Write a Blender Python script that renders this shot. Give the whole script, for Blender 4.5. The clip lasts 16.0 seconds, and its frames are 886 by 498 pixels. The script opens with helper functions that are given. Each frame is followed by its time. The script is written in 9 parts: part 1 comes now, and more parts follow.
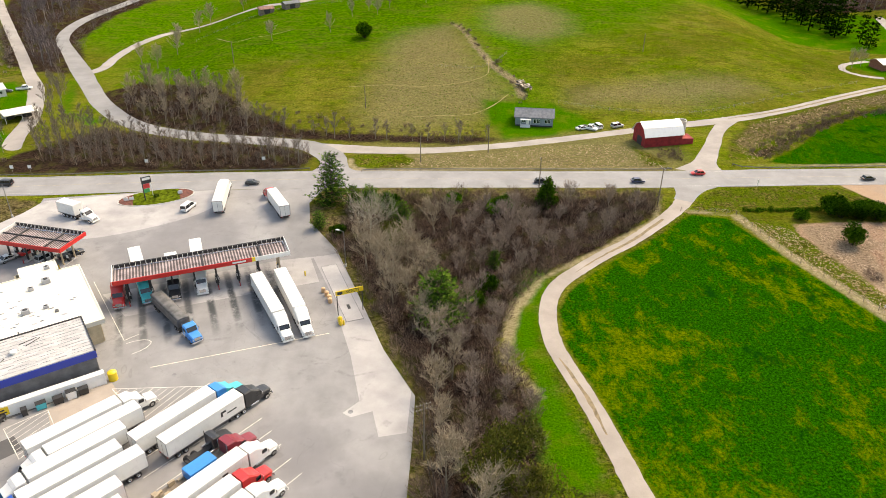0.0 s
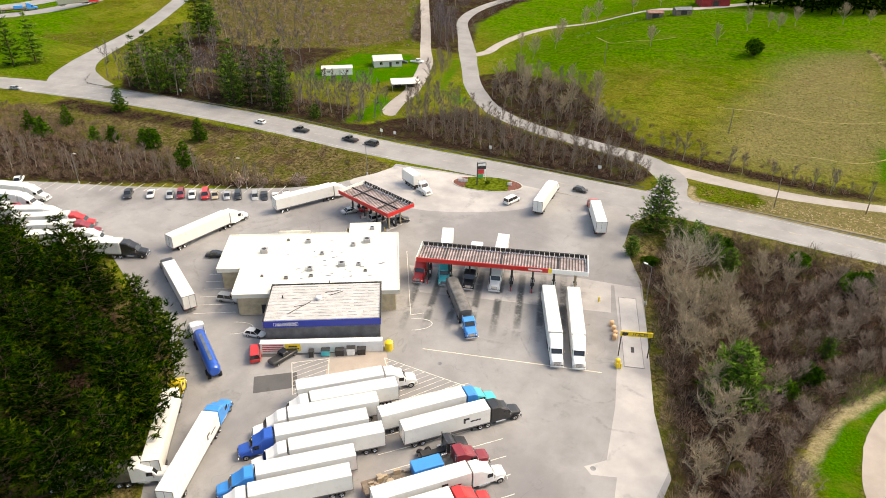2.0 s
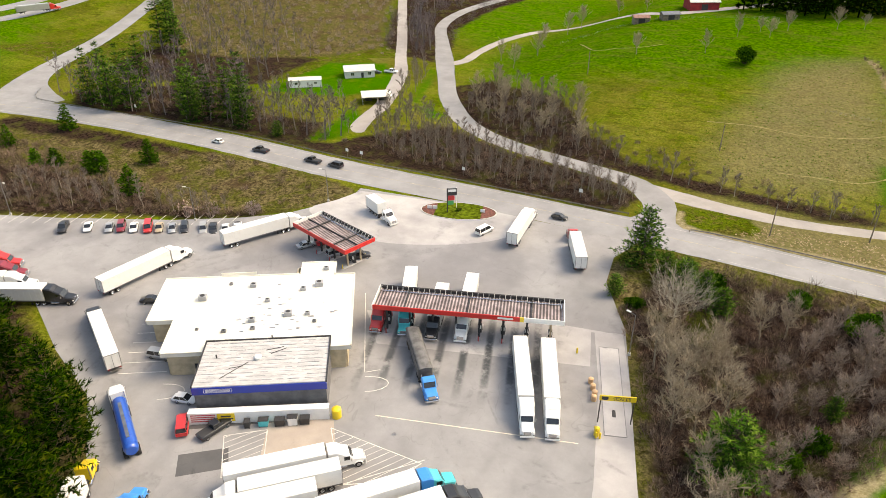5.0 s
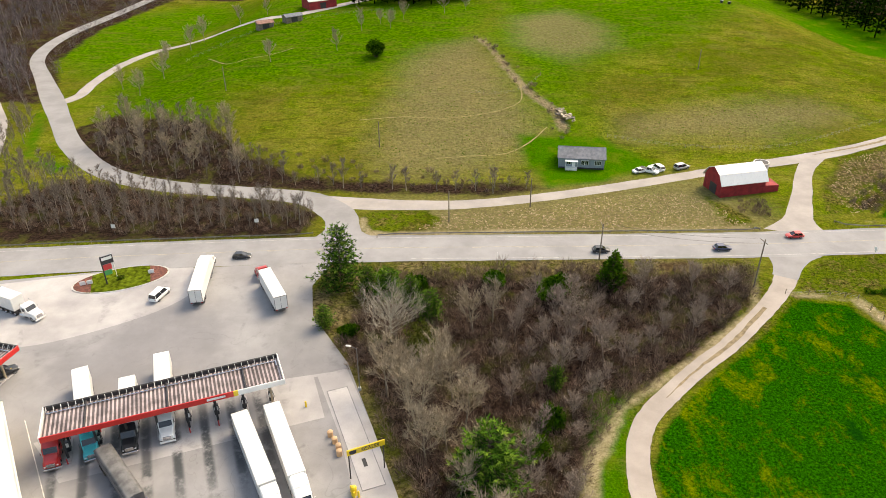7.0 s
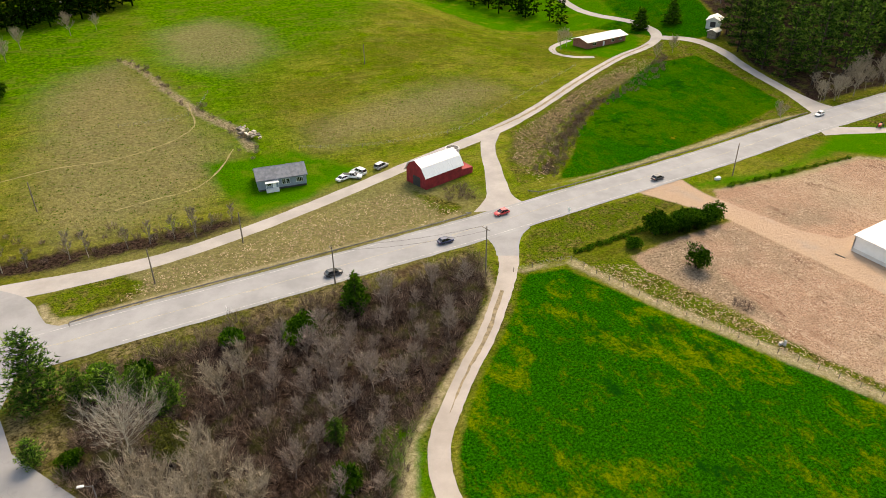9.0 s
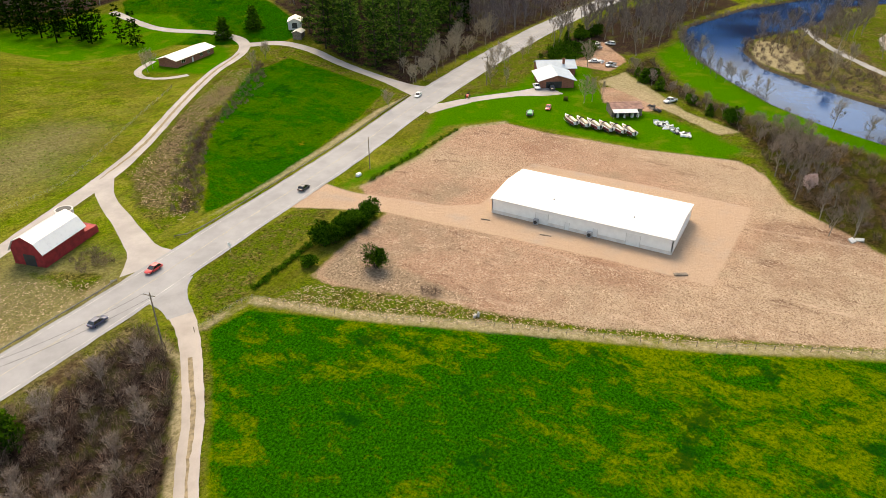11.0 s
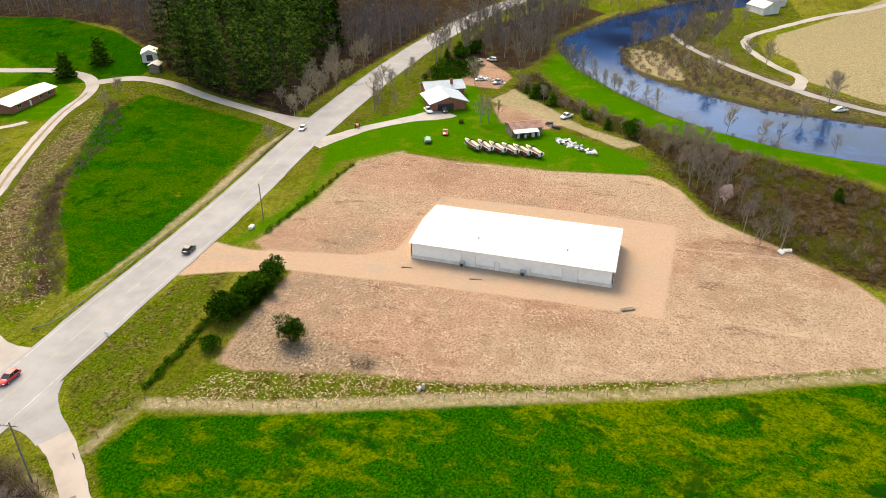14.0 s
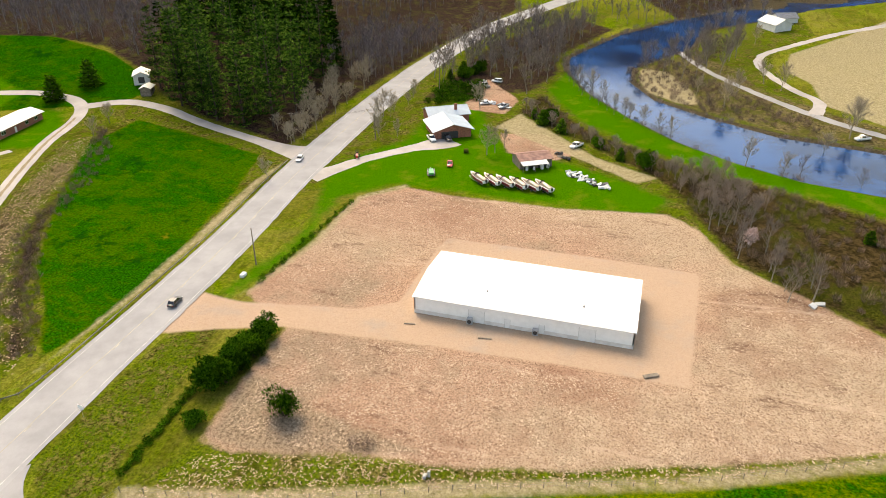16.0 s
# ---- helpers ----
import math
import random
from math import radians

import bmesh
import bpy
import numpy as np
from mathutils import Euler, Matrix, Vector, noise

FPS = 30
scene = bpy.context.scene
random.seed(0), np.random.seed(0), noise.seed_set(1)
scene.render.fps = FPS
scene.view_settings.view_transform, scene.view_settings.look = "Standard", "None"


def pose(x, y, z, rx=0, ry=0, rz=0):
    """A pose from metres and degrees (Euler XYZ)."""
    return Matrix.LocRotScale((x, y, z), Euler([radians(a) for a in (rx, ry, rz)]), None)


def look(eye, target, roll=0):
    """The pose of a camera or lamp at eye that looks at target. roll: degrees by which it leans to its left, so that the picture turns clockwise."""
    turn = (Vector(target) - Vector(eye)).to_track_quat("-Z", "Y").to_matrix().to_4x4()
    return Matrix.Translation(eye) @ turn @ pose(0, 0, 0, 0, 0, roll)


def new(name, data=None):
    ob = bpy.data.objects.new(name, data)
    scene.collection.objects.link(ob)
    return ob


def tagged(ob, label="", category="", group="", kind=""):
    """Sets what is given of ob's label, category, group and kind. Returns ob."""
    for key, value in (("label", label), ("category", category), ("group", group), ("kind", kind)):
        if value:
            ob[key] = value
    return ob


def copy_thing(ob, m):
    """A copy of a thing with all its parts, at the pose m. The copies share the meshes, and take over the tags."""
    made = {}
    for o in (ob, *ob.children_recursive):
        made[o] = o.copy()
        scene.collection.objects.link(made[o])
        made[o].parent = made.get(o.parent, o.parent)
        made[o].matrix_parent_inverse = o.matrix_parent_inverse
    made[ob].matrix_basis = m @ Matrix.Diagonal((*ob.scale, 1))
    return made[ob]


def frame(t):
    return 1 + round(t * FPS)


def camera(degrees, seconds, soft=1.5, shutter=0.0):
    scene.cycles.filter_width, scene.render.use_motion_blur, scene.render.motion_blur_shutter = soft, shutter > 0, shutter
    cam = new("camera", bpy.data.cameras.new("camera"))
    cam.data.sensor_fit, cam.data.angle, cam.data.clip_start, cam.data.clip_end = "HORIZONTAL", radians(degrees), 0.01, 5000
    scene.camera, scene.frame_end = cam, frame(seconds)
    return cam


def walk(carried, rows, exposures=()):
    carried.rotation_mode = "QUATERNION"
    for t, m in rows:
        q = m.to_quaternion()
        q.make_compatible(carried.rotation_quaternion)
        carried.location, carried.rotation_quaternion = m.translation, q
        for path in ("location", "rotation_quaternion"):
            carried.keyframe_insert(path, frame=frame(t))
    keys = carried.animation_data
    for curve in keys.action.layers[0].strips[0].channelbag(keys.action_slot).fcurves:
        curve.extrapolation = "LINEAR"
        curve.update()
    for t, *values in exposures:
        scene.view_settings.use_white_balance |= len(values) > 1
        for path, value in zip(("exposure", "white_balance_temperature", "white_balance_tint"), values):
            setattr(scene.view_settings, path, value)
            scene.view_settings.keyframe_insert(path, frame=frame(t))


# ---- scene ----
cam = camera(64.40, 16.0, soft=0.5)
PATH = [
    (0.0, (24.18, -191.00, 81.99), -0.04, 29.27, -0.53),
    (0.5, (25.46, -188.06, 81.33), -7.69, 29.26, -0.56),
    (1.0, (26.82, -185.23, 81.35), -15.23, 29.38, -0.52),
    (1.5, (27.82, -182.01, 81.47), -23.46, 29.49, -0.56),
    (2.0, (28.50, -178.41, 81.27), -31.05, 29.54, -0.44),
    (2.5, (29.16, -174.88, 81.21), -33.39, 29.60, -0.26),
    (3.0, (28.62, -171.89, 81.22), -33.37, 29.67, -0.25),
    (3.2, (28.24, -170.61, 81.27), -33.34, 29.69, -0.26),
    (5.3, (23.52, -157.51, 81.01), -28.59, 29.61, -0.16),
    (5.5, (22.92, -156.10, 81.00), -26.96, 29.59, -0.05),
    (6.0, (22.08, -152.42, 80.52), -20.65, 29.49, 0.26),
    (6.5, (19.97, -149.49, 80.39), -10.29, 29.51, 0.30),
    (7.0, (17.97, -146.22, 80.95), -0.92, 29.67, 0.41),
    (7.5, (16.32, -142.92, 81.44), 5.80, 29.89, 0.45),
    (8.0, (15.27, -138.85, 81.67), 13.06, 30.08, 0.55),
    (8.5, (14.21, -135.18, 82.04), 19.85, 30.23, 0.52),
    (9.0, (13.37, -131.32, 81.92), 27.46, 30.27, 0.39),
    (9.5, (12.86, -127.47, 82.05), 35.23, 30.33, 0.07),
    (10.0, (13.20, -123.46, 82.15), 43.37, 30.46, 0.01),
    (10.2, (13.15, -122.28, 82.09), 47.25, 30.37, -0.02),
    (12.3, (19.02, -106.92, 79.42), 72.99, 29.38, 0.06),
    (12.5, (19.86, -105.64, 79.25), 73.04, 29.24, 0.06),
    (13.0, (22.40, -103.31, 79.12), 73.02, 29.08, 0.07),
    (13.5, (25.62, -100.99, 79.13), 73.02, 28.97, 0.11),
    (14.0, (28.69, -99.24, 79.28), 73.00, 28.89, 0.14),
    (14.5, (32.43, -97.57, 79.35), 72.94, 28.77, 0.15),
    (15.0, (35.95, -96.09, 79.83), 72.95, 28.71, 0.14),
    (15.5, (39.33, -94.87, 80.89), 72.94, 28.64, 0.15),
    (16.0, (42.93, -93.68, 82.79), 72.97, 28.54, 0.08),
]


def heading(eye, yaw, down, lean):
    """Camera pose from compass heading (degrees clockwise from +y), downward tilt and lean."""
    return pose(*eye, 0, 0, -yaw) @ pose(0, 0, 0, 90 - down) @ pose(0, 0, 0, 0, 0, -lean)


walk(cam, [(t, heading(eye, yaw, down, lean)) for t, eye, yaw, down, lean in PATH], [(0, 1.36, 8700, 9), (7, 1.36, 8700, 9), (9.5, 1.30, 8700, 9), (13, 1.47, 8700, 9), (16, 1.50, 8700, 9)])
# ---- world, sun ----
SUN_EL, SUN_AZ = 50, 48          # degrees above the horizon; compass degrees clockwise from +y
world = bpy.data.worlds.new("world")
scene.world = world
world.use_nodes = True
_wn = world.node_tree.nodes
_bg = _wn["Background"]
_sky = _wn.new("ShaderNodeTexSky")
_sky.sky_type = "NISHITA"
_sky.sun_disc = False
_sky.sun_elevation = radians(SUN_EL)
_sky.sun_rotation = radians(SUN_AZ)
_sky.air_density, _sky.dust_density, _sky.ozone_density = 1.0, 2.5, 1.0
world.node_tree.links.new(_sky.outputs[0], _bg.inputs[0])
_bg.inputs[1].default_value = 0.15

sun = new("sun", bpy.data.lights.new("sun", "SUN"))
sun.data.energy = 1.15
sun.data.angle = radians(32)
sun.data.color = (1.0, 0.955, 0.89)
_d = Vector((math.sin(radians(SUN_AZ)) * math.cos(radians(SUN_EL)), math.cos(radians(SUN_AZ)) * math.cos(radians(SUN_EL)), math.sin(radians(SUN_EL))))
sun.matrix_world = look(_d * 300, (0, 0, 0))


# ---- small tools ----
class Nodes:
    """Short forms for building a node material."""

    def __init__(self, name):
        self.mat = bpy.data.materials.new(name)
        self.mat.use_nodes = True
        self.t = self.mat.node_tree
        self.b = self.t.nodes["Principled BSDF"]
        self.co = self.t.nodes.new("ShaderNodeTexCoord").outputs["Object"]

    def put(self, sock, v):
        if hasattr(v, "is_output"):
            self.t.links.new(v, sock)
        elif isinstance(v, (tuple, list)) and len(v) == 3 and sock.type == "RGBA":
            sock.default_value = (*v, 1)
        else:
            sock.default_value = v

    def noise(self, scale, detail=4, rough=0.55, stretch=None, seed=0.0, warp=0.0):
        n = self.t.nodes.new("ShaderNodeTexNoise")
        n.inputs["Scale"].default_value, n.inputs["Detail"].default_value, n.inputs["Roughness"].default_value = scale, detail, rough
        n.inputs["Distortion"].default_value = warp
        m = self.t.nodes.new("ShaderNodeMapping")
        m.inputs["Scale"].default_value = stretch or (1, 1, 1)
        m.inputs["Location"].default_value = (seed * 7.3, seed * 3.1, seed * 1.7)
        self.t.links.new(self.co, m.inputs["Vector"])
        self.t.links.new(m.outputs[0], n.inputs["Vector"])
        return n.outputs["Fac"]

    def cells(self, scale, rand=1.0, stretch=None):
        n = self.t.nodes.new("ShaderNodeTexVoronoi")
        n.inputs["Scale"].default_value, n.inputs["Randomness"].default_value = scale, rand
        if stretch:
            m = self.t.nodes.new("ShaderNodeMapping")
            m.inputs["Scale"].default_value = stretch
            self.t.links.new(self.co, m.inputs["Vector"])
            self.t.links.new(m.outputs[0], n.inputs["Vector"])
        else:
            self.t.links.new(self.co, n.inputs["Vector"])
        return n.outputs["Distance"]

    def math(self, op, a, b=0.0, clamp=False):
        n = self.t.nodes.new("ShaderNodeMath")
        n.operation, n.use_clamp = op, clamp
        self.put(n.inputs[0], a)
        self.put(n.inputs[1], b)
        return n.outputs[0]

    def step(self, v, lo, hi):
        n = self.t.nodes.new("ShaderNodeMapRange")
        n.interpolation_type = "SMOOTHSTEP"
        self.put(n.inputs["Value"], v)
        n.inputs["From Min"].default_value, n.inputs["From Max"].default_value = lo, hi
        return n.outputs[0]

    def mix(self, f, a, b, blend="MIX"):
        n = self.t.nodes.new("ShaderNodeMix")
        n.data_type, n.blend_type = "RGBA", blend
        self.put(n.inputs["Factor"], f)
        self.put([s for s in n.inputs if s.name == "A" and s.type == "RGBA"][0], a)
        self.put([s for s in n.inputs if s.name == "B" and s.type == "RGBA"][0], b)
        return [s for s in n.outputs if s.type == "RGBA"][0]

    def attr(self, name):
        n = self.t.nodes.new("ShaderNodeAttribute")
        n.attribute_name = name
        return n.outputs["Fac"]

    def rand(self):
        return self.t.nodes.new("ShaderNodeObjectInfo").outputs["Random"]

    def island(self):
        return self.t.nodes.new("ShaderNodeNewGeometry").outputs["Random Per Island"]

    def bump(self, h, strength=0.4, dist=0.05):
        n = self.t.nodes.new("ShaderNodeBump")
        n.inputs["Strength"].default_value, n.inputs["Distance"].default_value = strength, dist
        self.t.links.new(h, n.inputs["Height"])
        self.t.links.new(n.outputs[0], self.b.inputs["Normal"])

    def done(self, color, rough=0.8, metal=0.0, spec=0.3):
        self.put(self.b.inputs["Base Color"], color)
        self.put(self.b.inputs["Roughness"], rough)
        self.put(self.b.inputs["Metallic"], metal)
        self.put(self.b.inputs["Specular IOR Level"], spec)
        return self.mat


def simple(name, col, rough=0.6, metal=0.0, var=0.18, scale=2.0, spec=0.4, bump=0.0):
    """A surface of one colour with soft dirt and fine grain."""
    n = Nodes(name)
    dark = tuple(c * (1 - var) for c in col)
    lite = tuple(min(1, c * (1 + var * 0.6)) for c in col)
    big = n.step(n.noise(scale * 0.35, 3), 0.3, 0.7)
    fine = n.noise(scale * 9, 3)
    c = n.mix(big, dark, lite)
    c = n.mix(n.math("MULTIPLY", n.step(fine, 0.45, 0.75), 0.35), c, dark)
    if bump:
        n.bump(fine, bump, 0.02)
    return n.done(c, n.math("ADD", rough - 0.06, n.math("MULTIPLY", fine, 0.12)), metal, spec)


class Shape:
    """Collects vertices and faces of one mesh."""

    def __init__(self):
        self.v, self.f, self.mi, self.smooth = [], [], [], []
        self.m = None

    def add(self, vs, fs, mi=0, smooth=False):
        o = len(self.v)
        if self.m is not None:
            vs = [tuple(self.m @ Vector(p)) for p in vs]
        self.v.extend(vs)
        for f in fs:
            self.f.append([i + o for i in f])
            self.mi.append(mi)
            self.smooth.append(smooth)
        return self

    def box(self, x0, y0, z0, x1, y1, z1, mi=0, c=0.0):
        """A box; c chamfers its edges."""
        if c <= 0:
            vs = [(x, y, z) for x in (x0, x1) for y in (y0, y1) for z in (z0, z1)]
            return self.add(vs, [(0, 1, 3, 2), (4, 6, 7, 5), (0, 4, 5, 1), (2, 3, 7, 6), (0, 2, 6, 4), (1, 5, 7, 3)], mi)
        c = min(c, abs(x1 - x0) * 0.45, abs(y1 - y0) * 0.45, abs(z1 - z0) * 0.45)
        lay = []
        vs, fs = [], []
        for z, k in ((z0, c), (z0 + c, 0), (z1 - c, 0), (z1, c)):
            e = c if k == 0 else 2 * c
            a, b, p, q = (x0 + k, x1 - k, y0 + k, y1 - k)
            e = c
            ring = [(a + e, p), (b - e, p), (b, p + e), (b, q - e), (b - e, q), (a + e, q), (a, q - e), (a, p + e)]
            lay.append(len(vs))
            vs += [(x, y, z) for x, y in ring]
        for i in range(3):
            for j in range(8):
                fs.append((lay[i] + j, lay[i] + (j + 1) % 8, lay[i + 1] + (j + 1) % 8, lay[i + 1] + j))
        fs.append(tuple(reversed(range(8))))
        fs.append(tuple(range(lay[3], lay[3] + 8)))
        return self.add(vs, fs, mi)

    def tube(self, p, q, r0, r1=None, n=6, mi=0, caps=True, smooth=True):
        """A tapered round bar from p to q."""
        r1 = r0 if r1 is None else r1
        p, q = Vector(p), Vector(q)
        d = (q - p)
        if d.length < 1e-6:
            return self
        d.normalize()
        u = d.orthogonal().normalized()
        w = d.cross(u)
        vs = []
        for c, r in ((p, r0), (q, r1)):
            for i in range(n):
                a = 2 * math.pi * i / n
                vs.append(tuple(c + u * (math.cos(a) * r) + w * (math.sin(a) * r)))
        fs = [(i, (i + 1) % n, n + (i + 1) % n, n + i) for i in range(n)]
        self.add(vs, fs, mi, smooth)
        if caps:
            self.add(vs, [tuple(reversed(range(n))), tuple(range(n, 2 * n))], mi)
        return self

    def loft(self, sections, mi=0, smooth=False, caps=True):
        """Joins rings of equal length, one after another."""
        n = len(sections[0])
        vs = [p for s in sections for p in s]
        fs = []
        for i in range(len(sections) - 1):
            for j in range(n):
                fs.append((i * n + j, i * n + (j + 1) % n, (i + 1) * n + (j + 1) % n, (i + 1) * n + j))
        self.add(vs, fs, mi, smooth)
        if caps:
            self.add(sections[0], [tuple(reversed(range(n)))], mi)
            self.add(sections[-1], [tuple(range(n))], mi)
        return self

    def prism(self, pts, y0, y1, mi=0):
        """A side profile (x, z) carried across from y0 to y1."""
        return self.loft([[(x, y0, z) for x, z in pts], [(x, y1, z) for x, z in pts]], mi)

    def blob(self, c, rx, ry, rz, n=8, m=5, mi=0, jit=0.0, rnd=None):
        vs, fs = [], []
        for i in range(m + 1):
            a = math.pi * i / m
            for j in range(n):
                b = 2 * math.pi * j / n
                k = 1 + (rnd.uniform(-jit, jit) if rnd else 0)
                vs.append((c[0] + rx * k * math.sin(a) * math.cos(b), c[1] + ry * k * math.sin(a) * math.sin(b), c[2] - rz * k * math.cos(a)))
        for i in range(m):
            for j in range(n):
                fs.append((i * n + j, i * n + (j + 1) % n, (i + 1) * n + (j + 1) % n, (i + 1) * n + j))
        return self.add(vs, fs, mi, True)

    def mesh(self, name, mats):
        me = bpy.data.meshes.new(name)
        me.from_pydata(self.v, [], self.f)
        for m in mats if isinstance(mats, (list, tuple)) else [mats]:
            me.materials.append(m)
        me.polygons.foreach_set("material_index", self.mi)
        me.polygons.foreach_set("use_smooth", self.smooth)
        bm = bmesh.new()
        bm.from_mesh(me)
        if len(bm.faces) < 4000:
            bmesh.ops.recalc_face_normals(bm, faces=bm.faces)
        bm.to_mesh(me)
        bm.free()
        return me


def part(name, shape, material, parent, label="", at=None):
    """Links a shape as one mesh object under a thing or part."""
    me = shape if isinstance(shape, bpy.types.Mesh) else shape.mesh(name, material)
    ob = new(name, me)
    ob.parent = parent
    if at is not None:
        ob.matrix_basis = at
    if label:
        ob["label"] = label
    return ob


def thing(name, label, category, group="", kind="", at=None):
    ob = new(name)
    ob.empty_display_size = 0.3
    if at is not None:
        ob.matrix_basis = at
    return tagged(ob, label, category, group, kind)


def solid(name, shape, material, label, category, group="", kind="", at=None):
    ob = new(name, shape.mesh(name, material))
    if at is not None:
        ob.matrix_basis = at
    return tagged(ob, label, category, group, kind)


def S(a, lo=0.0, hi=1.0):
    u = np.clip((np.asarray(a, float) - lo) / (hi - lo), 0, 1)
    return u * u * (3 - 2 * u)


# ---- lie of the land ----
def outline_distance(px, py, poly):
    """Metres from each point to the outline of poly, positive inside."""
    P = np.asarray(poly, float)
    Q = np.roll(P, -1, 0)
    best = np.full(px.shape, 1e9)
    inside = np.zeros(px.shape, bool)
    for (x0, y0), (x1, y1) in zip(P, Q):
        dx, dy = x1 - x0, y1 - y0
        u = np.clip(((px - x0) * dx + (py - y0) * dy) / (dx * dx + dy * dy + 1e-9), 0, 1)
        best = np.minimum(best, np.hypot(px - x0 - u * dx, py - y0 - u * dy))
        hit = ((y0 > py) != (y1 > py)) & (px < dx * (py - y0) / (dy if abs(dy) > 1e-9 else 1e-9) + x0)
        inside ^= hit
    return np.where(inside, best, -best)


RIVER = [(230, -300), (250, -200), (256, -161), (261, -140), (272, -121), (286, -104), (310, -85), (340, -66), (372, -54), (398, -51), (460, -71), (512, -101),
         (580, -150), (660, -240), (700, -400), (560, -330), (580, -230), (540, -165), (489, -116), (435, -108), (384, -82), (359, -83), (335, -94), (318, -113),
         (302, -137), (294, -169), (285, -210), (275, -300)]
GULLY = [(12, -24), (40, -20), (70, -22), (62, -38), (44, -52), (36, -64), (30, -80), (30, -100), (28, -130), (24, -100), (20, -75), (14, -55)]


def land(x, y):
    """Height of the ground."""
    x, y = np.asarray(x, float), np.asarray(y, float)
    base = np.interp(x, [-140, -90, -60, 0, 60, 100, 130, 186, 240], [60, 48, 38, 30, 46, 50, 58, 92, 130])
    d = np.maximum(y - base, 0)
    hill = 22 * (1 - np.exp(-d / 140)) * S(x, -118, -55) * S(-x, -215, -150)
    # 150 m eastern hill is unseen, added so the river reflects less bright sky
    far = 55 * S(np.hypot(x - 60, y + 20), 420, 1100) + 150 * S(np.hypot(x - 60, y + 20), 620, 1150) * S(x, 200, 600) + 70 * S(np.hypot(x - 60, y + 20), 900, 2400)
    east = 14 * S(x, 235, 330) * S(y, 28, 130)
    west = 10 * S(-x, 175, 330) * S(y, 50, 200) + 5 * S(-x, 120, 260) * S(y, 40, 140)
    bank = 9 * S(x + 0.6 * y, 300, 470) * S(-y, 110, 180)
    river = outline_distance(x, y, RIVER)
    z = hill + far + east + west + bank
    z = z * S(-river, 0, 25) - 2.2 * S(river, -3, 5)
    z = z - 2.2 * S(outline_distance(x, y, GULLY), -6, 6)
    slope = S(y, -66, -50) * S(-y, 20, 40) * S(-x, 88, 105) * S(x, -260, -200)
    z = z - 1.2 * slope
    return z


def land_at(x, y):
    return float(land(np.array([x]), np.array([y]))[0])


def spline(pts, step=3.0):
    """A smooth line through pts, sampled about every step metres; extra values ride along."""
    P = [np.array(p, float) for p in pts]
    P = [2 * P[0] - P[1]] + P + [2 * P[-1] - P[-2]]
    out = []
    for a, b, c, d in zip(P, P[1:], P[2:], P[3:]):
        n = max(2, int(np.linalg.norm((c - b)[:2]) / step))
        for k in range(n):
            t = k / n
            out.append(0.5 * (2 * b + (c - a) * t + (2 * a - 5 * b + 4 * c - d) * t * t + (3 * b - a - 3 * c + d) * t ** 3))
    out.append(P[-2])
    return out


def ribbon(pts, lift, step=3.0, across=3, jit=0.0, seed=1):
    """A road sheet along (x, y, width) points."""
    rnd = random.Random(seed)
    L = spline(pts, step)
    sh = Shape()
    rows = []
    for i, p in enumerate(L):
        d = (L[min(i + 1, len(L) - 1)] - L[max(i - 1, 0)])[:2]
        d = d / (np.linalg.norm(d) + 1e-9)
        nrm = np.array([-d[1], d[0]])
        row = []
        for k in range(across + 1):
            s = k / across - 0.5
            e = rnd.uniform(-jit, jit) if k in (0, across) else 0
            q = p[:2] + nrm * (s * p[2] + e)
            row.append((q[0], q[1]))
        rows.append(row)
    flat = np.array(rows).reshape(-1, 2)
    z = land(flat[:, 0], flat[:, 1]) + lift
    vs = [(a, b, c) for (a, b), c in zip(flat, z)]
    w = across + 1
    fs = [(i * w + k, i * w + k + 1, (i + 1) * w + k + 1, (i + 1) * w + k) for i in range(len(rows) - 1) for k in range(across)]
    return sh.add(vs, fs)


def sheet(poly, lift, thick=0.0, curve=False):
    """A flat sheet of that outline, with a real edge where thick."""
    pts = [tuple(p[:2]) for p in (spline([*poly, poly[0]], 2.0)[:-1] if curve else poly)]
    if sum(a[0] * b[1] - b[0] * a[1] for a, b in zip(pts, pts[1:] + pts[:1])) < 0:
        pts.reverse()
    sh = Shape()
    n = len(pts)
    sh.add([(x, y, lift) for x, y in pts], [tuple(range(n))])
    if thick:
        sh.add([(x, y, lift) for x, y in pts] + [(x, y, lift - thick) for x, y in pts], [(j, i, n + i, n + j) for i, j in zip(range(n), [*range(1, n), 0])])
    return sh
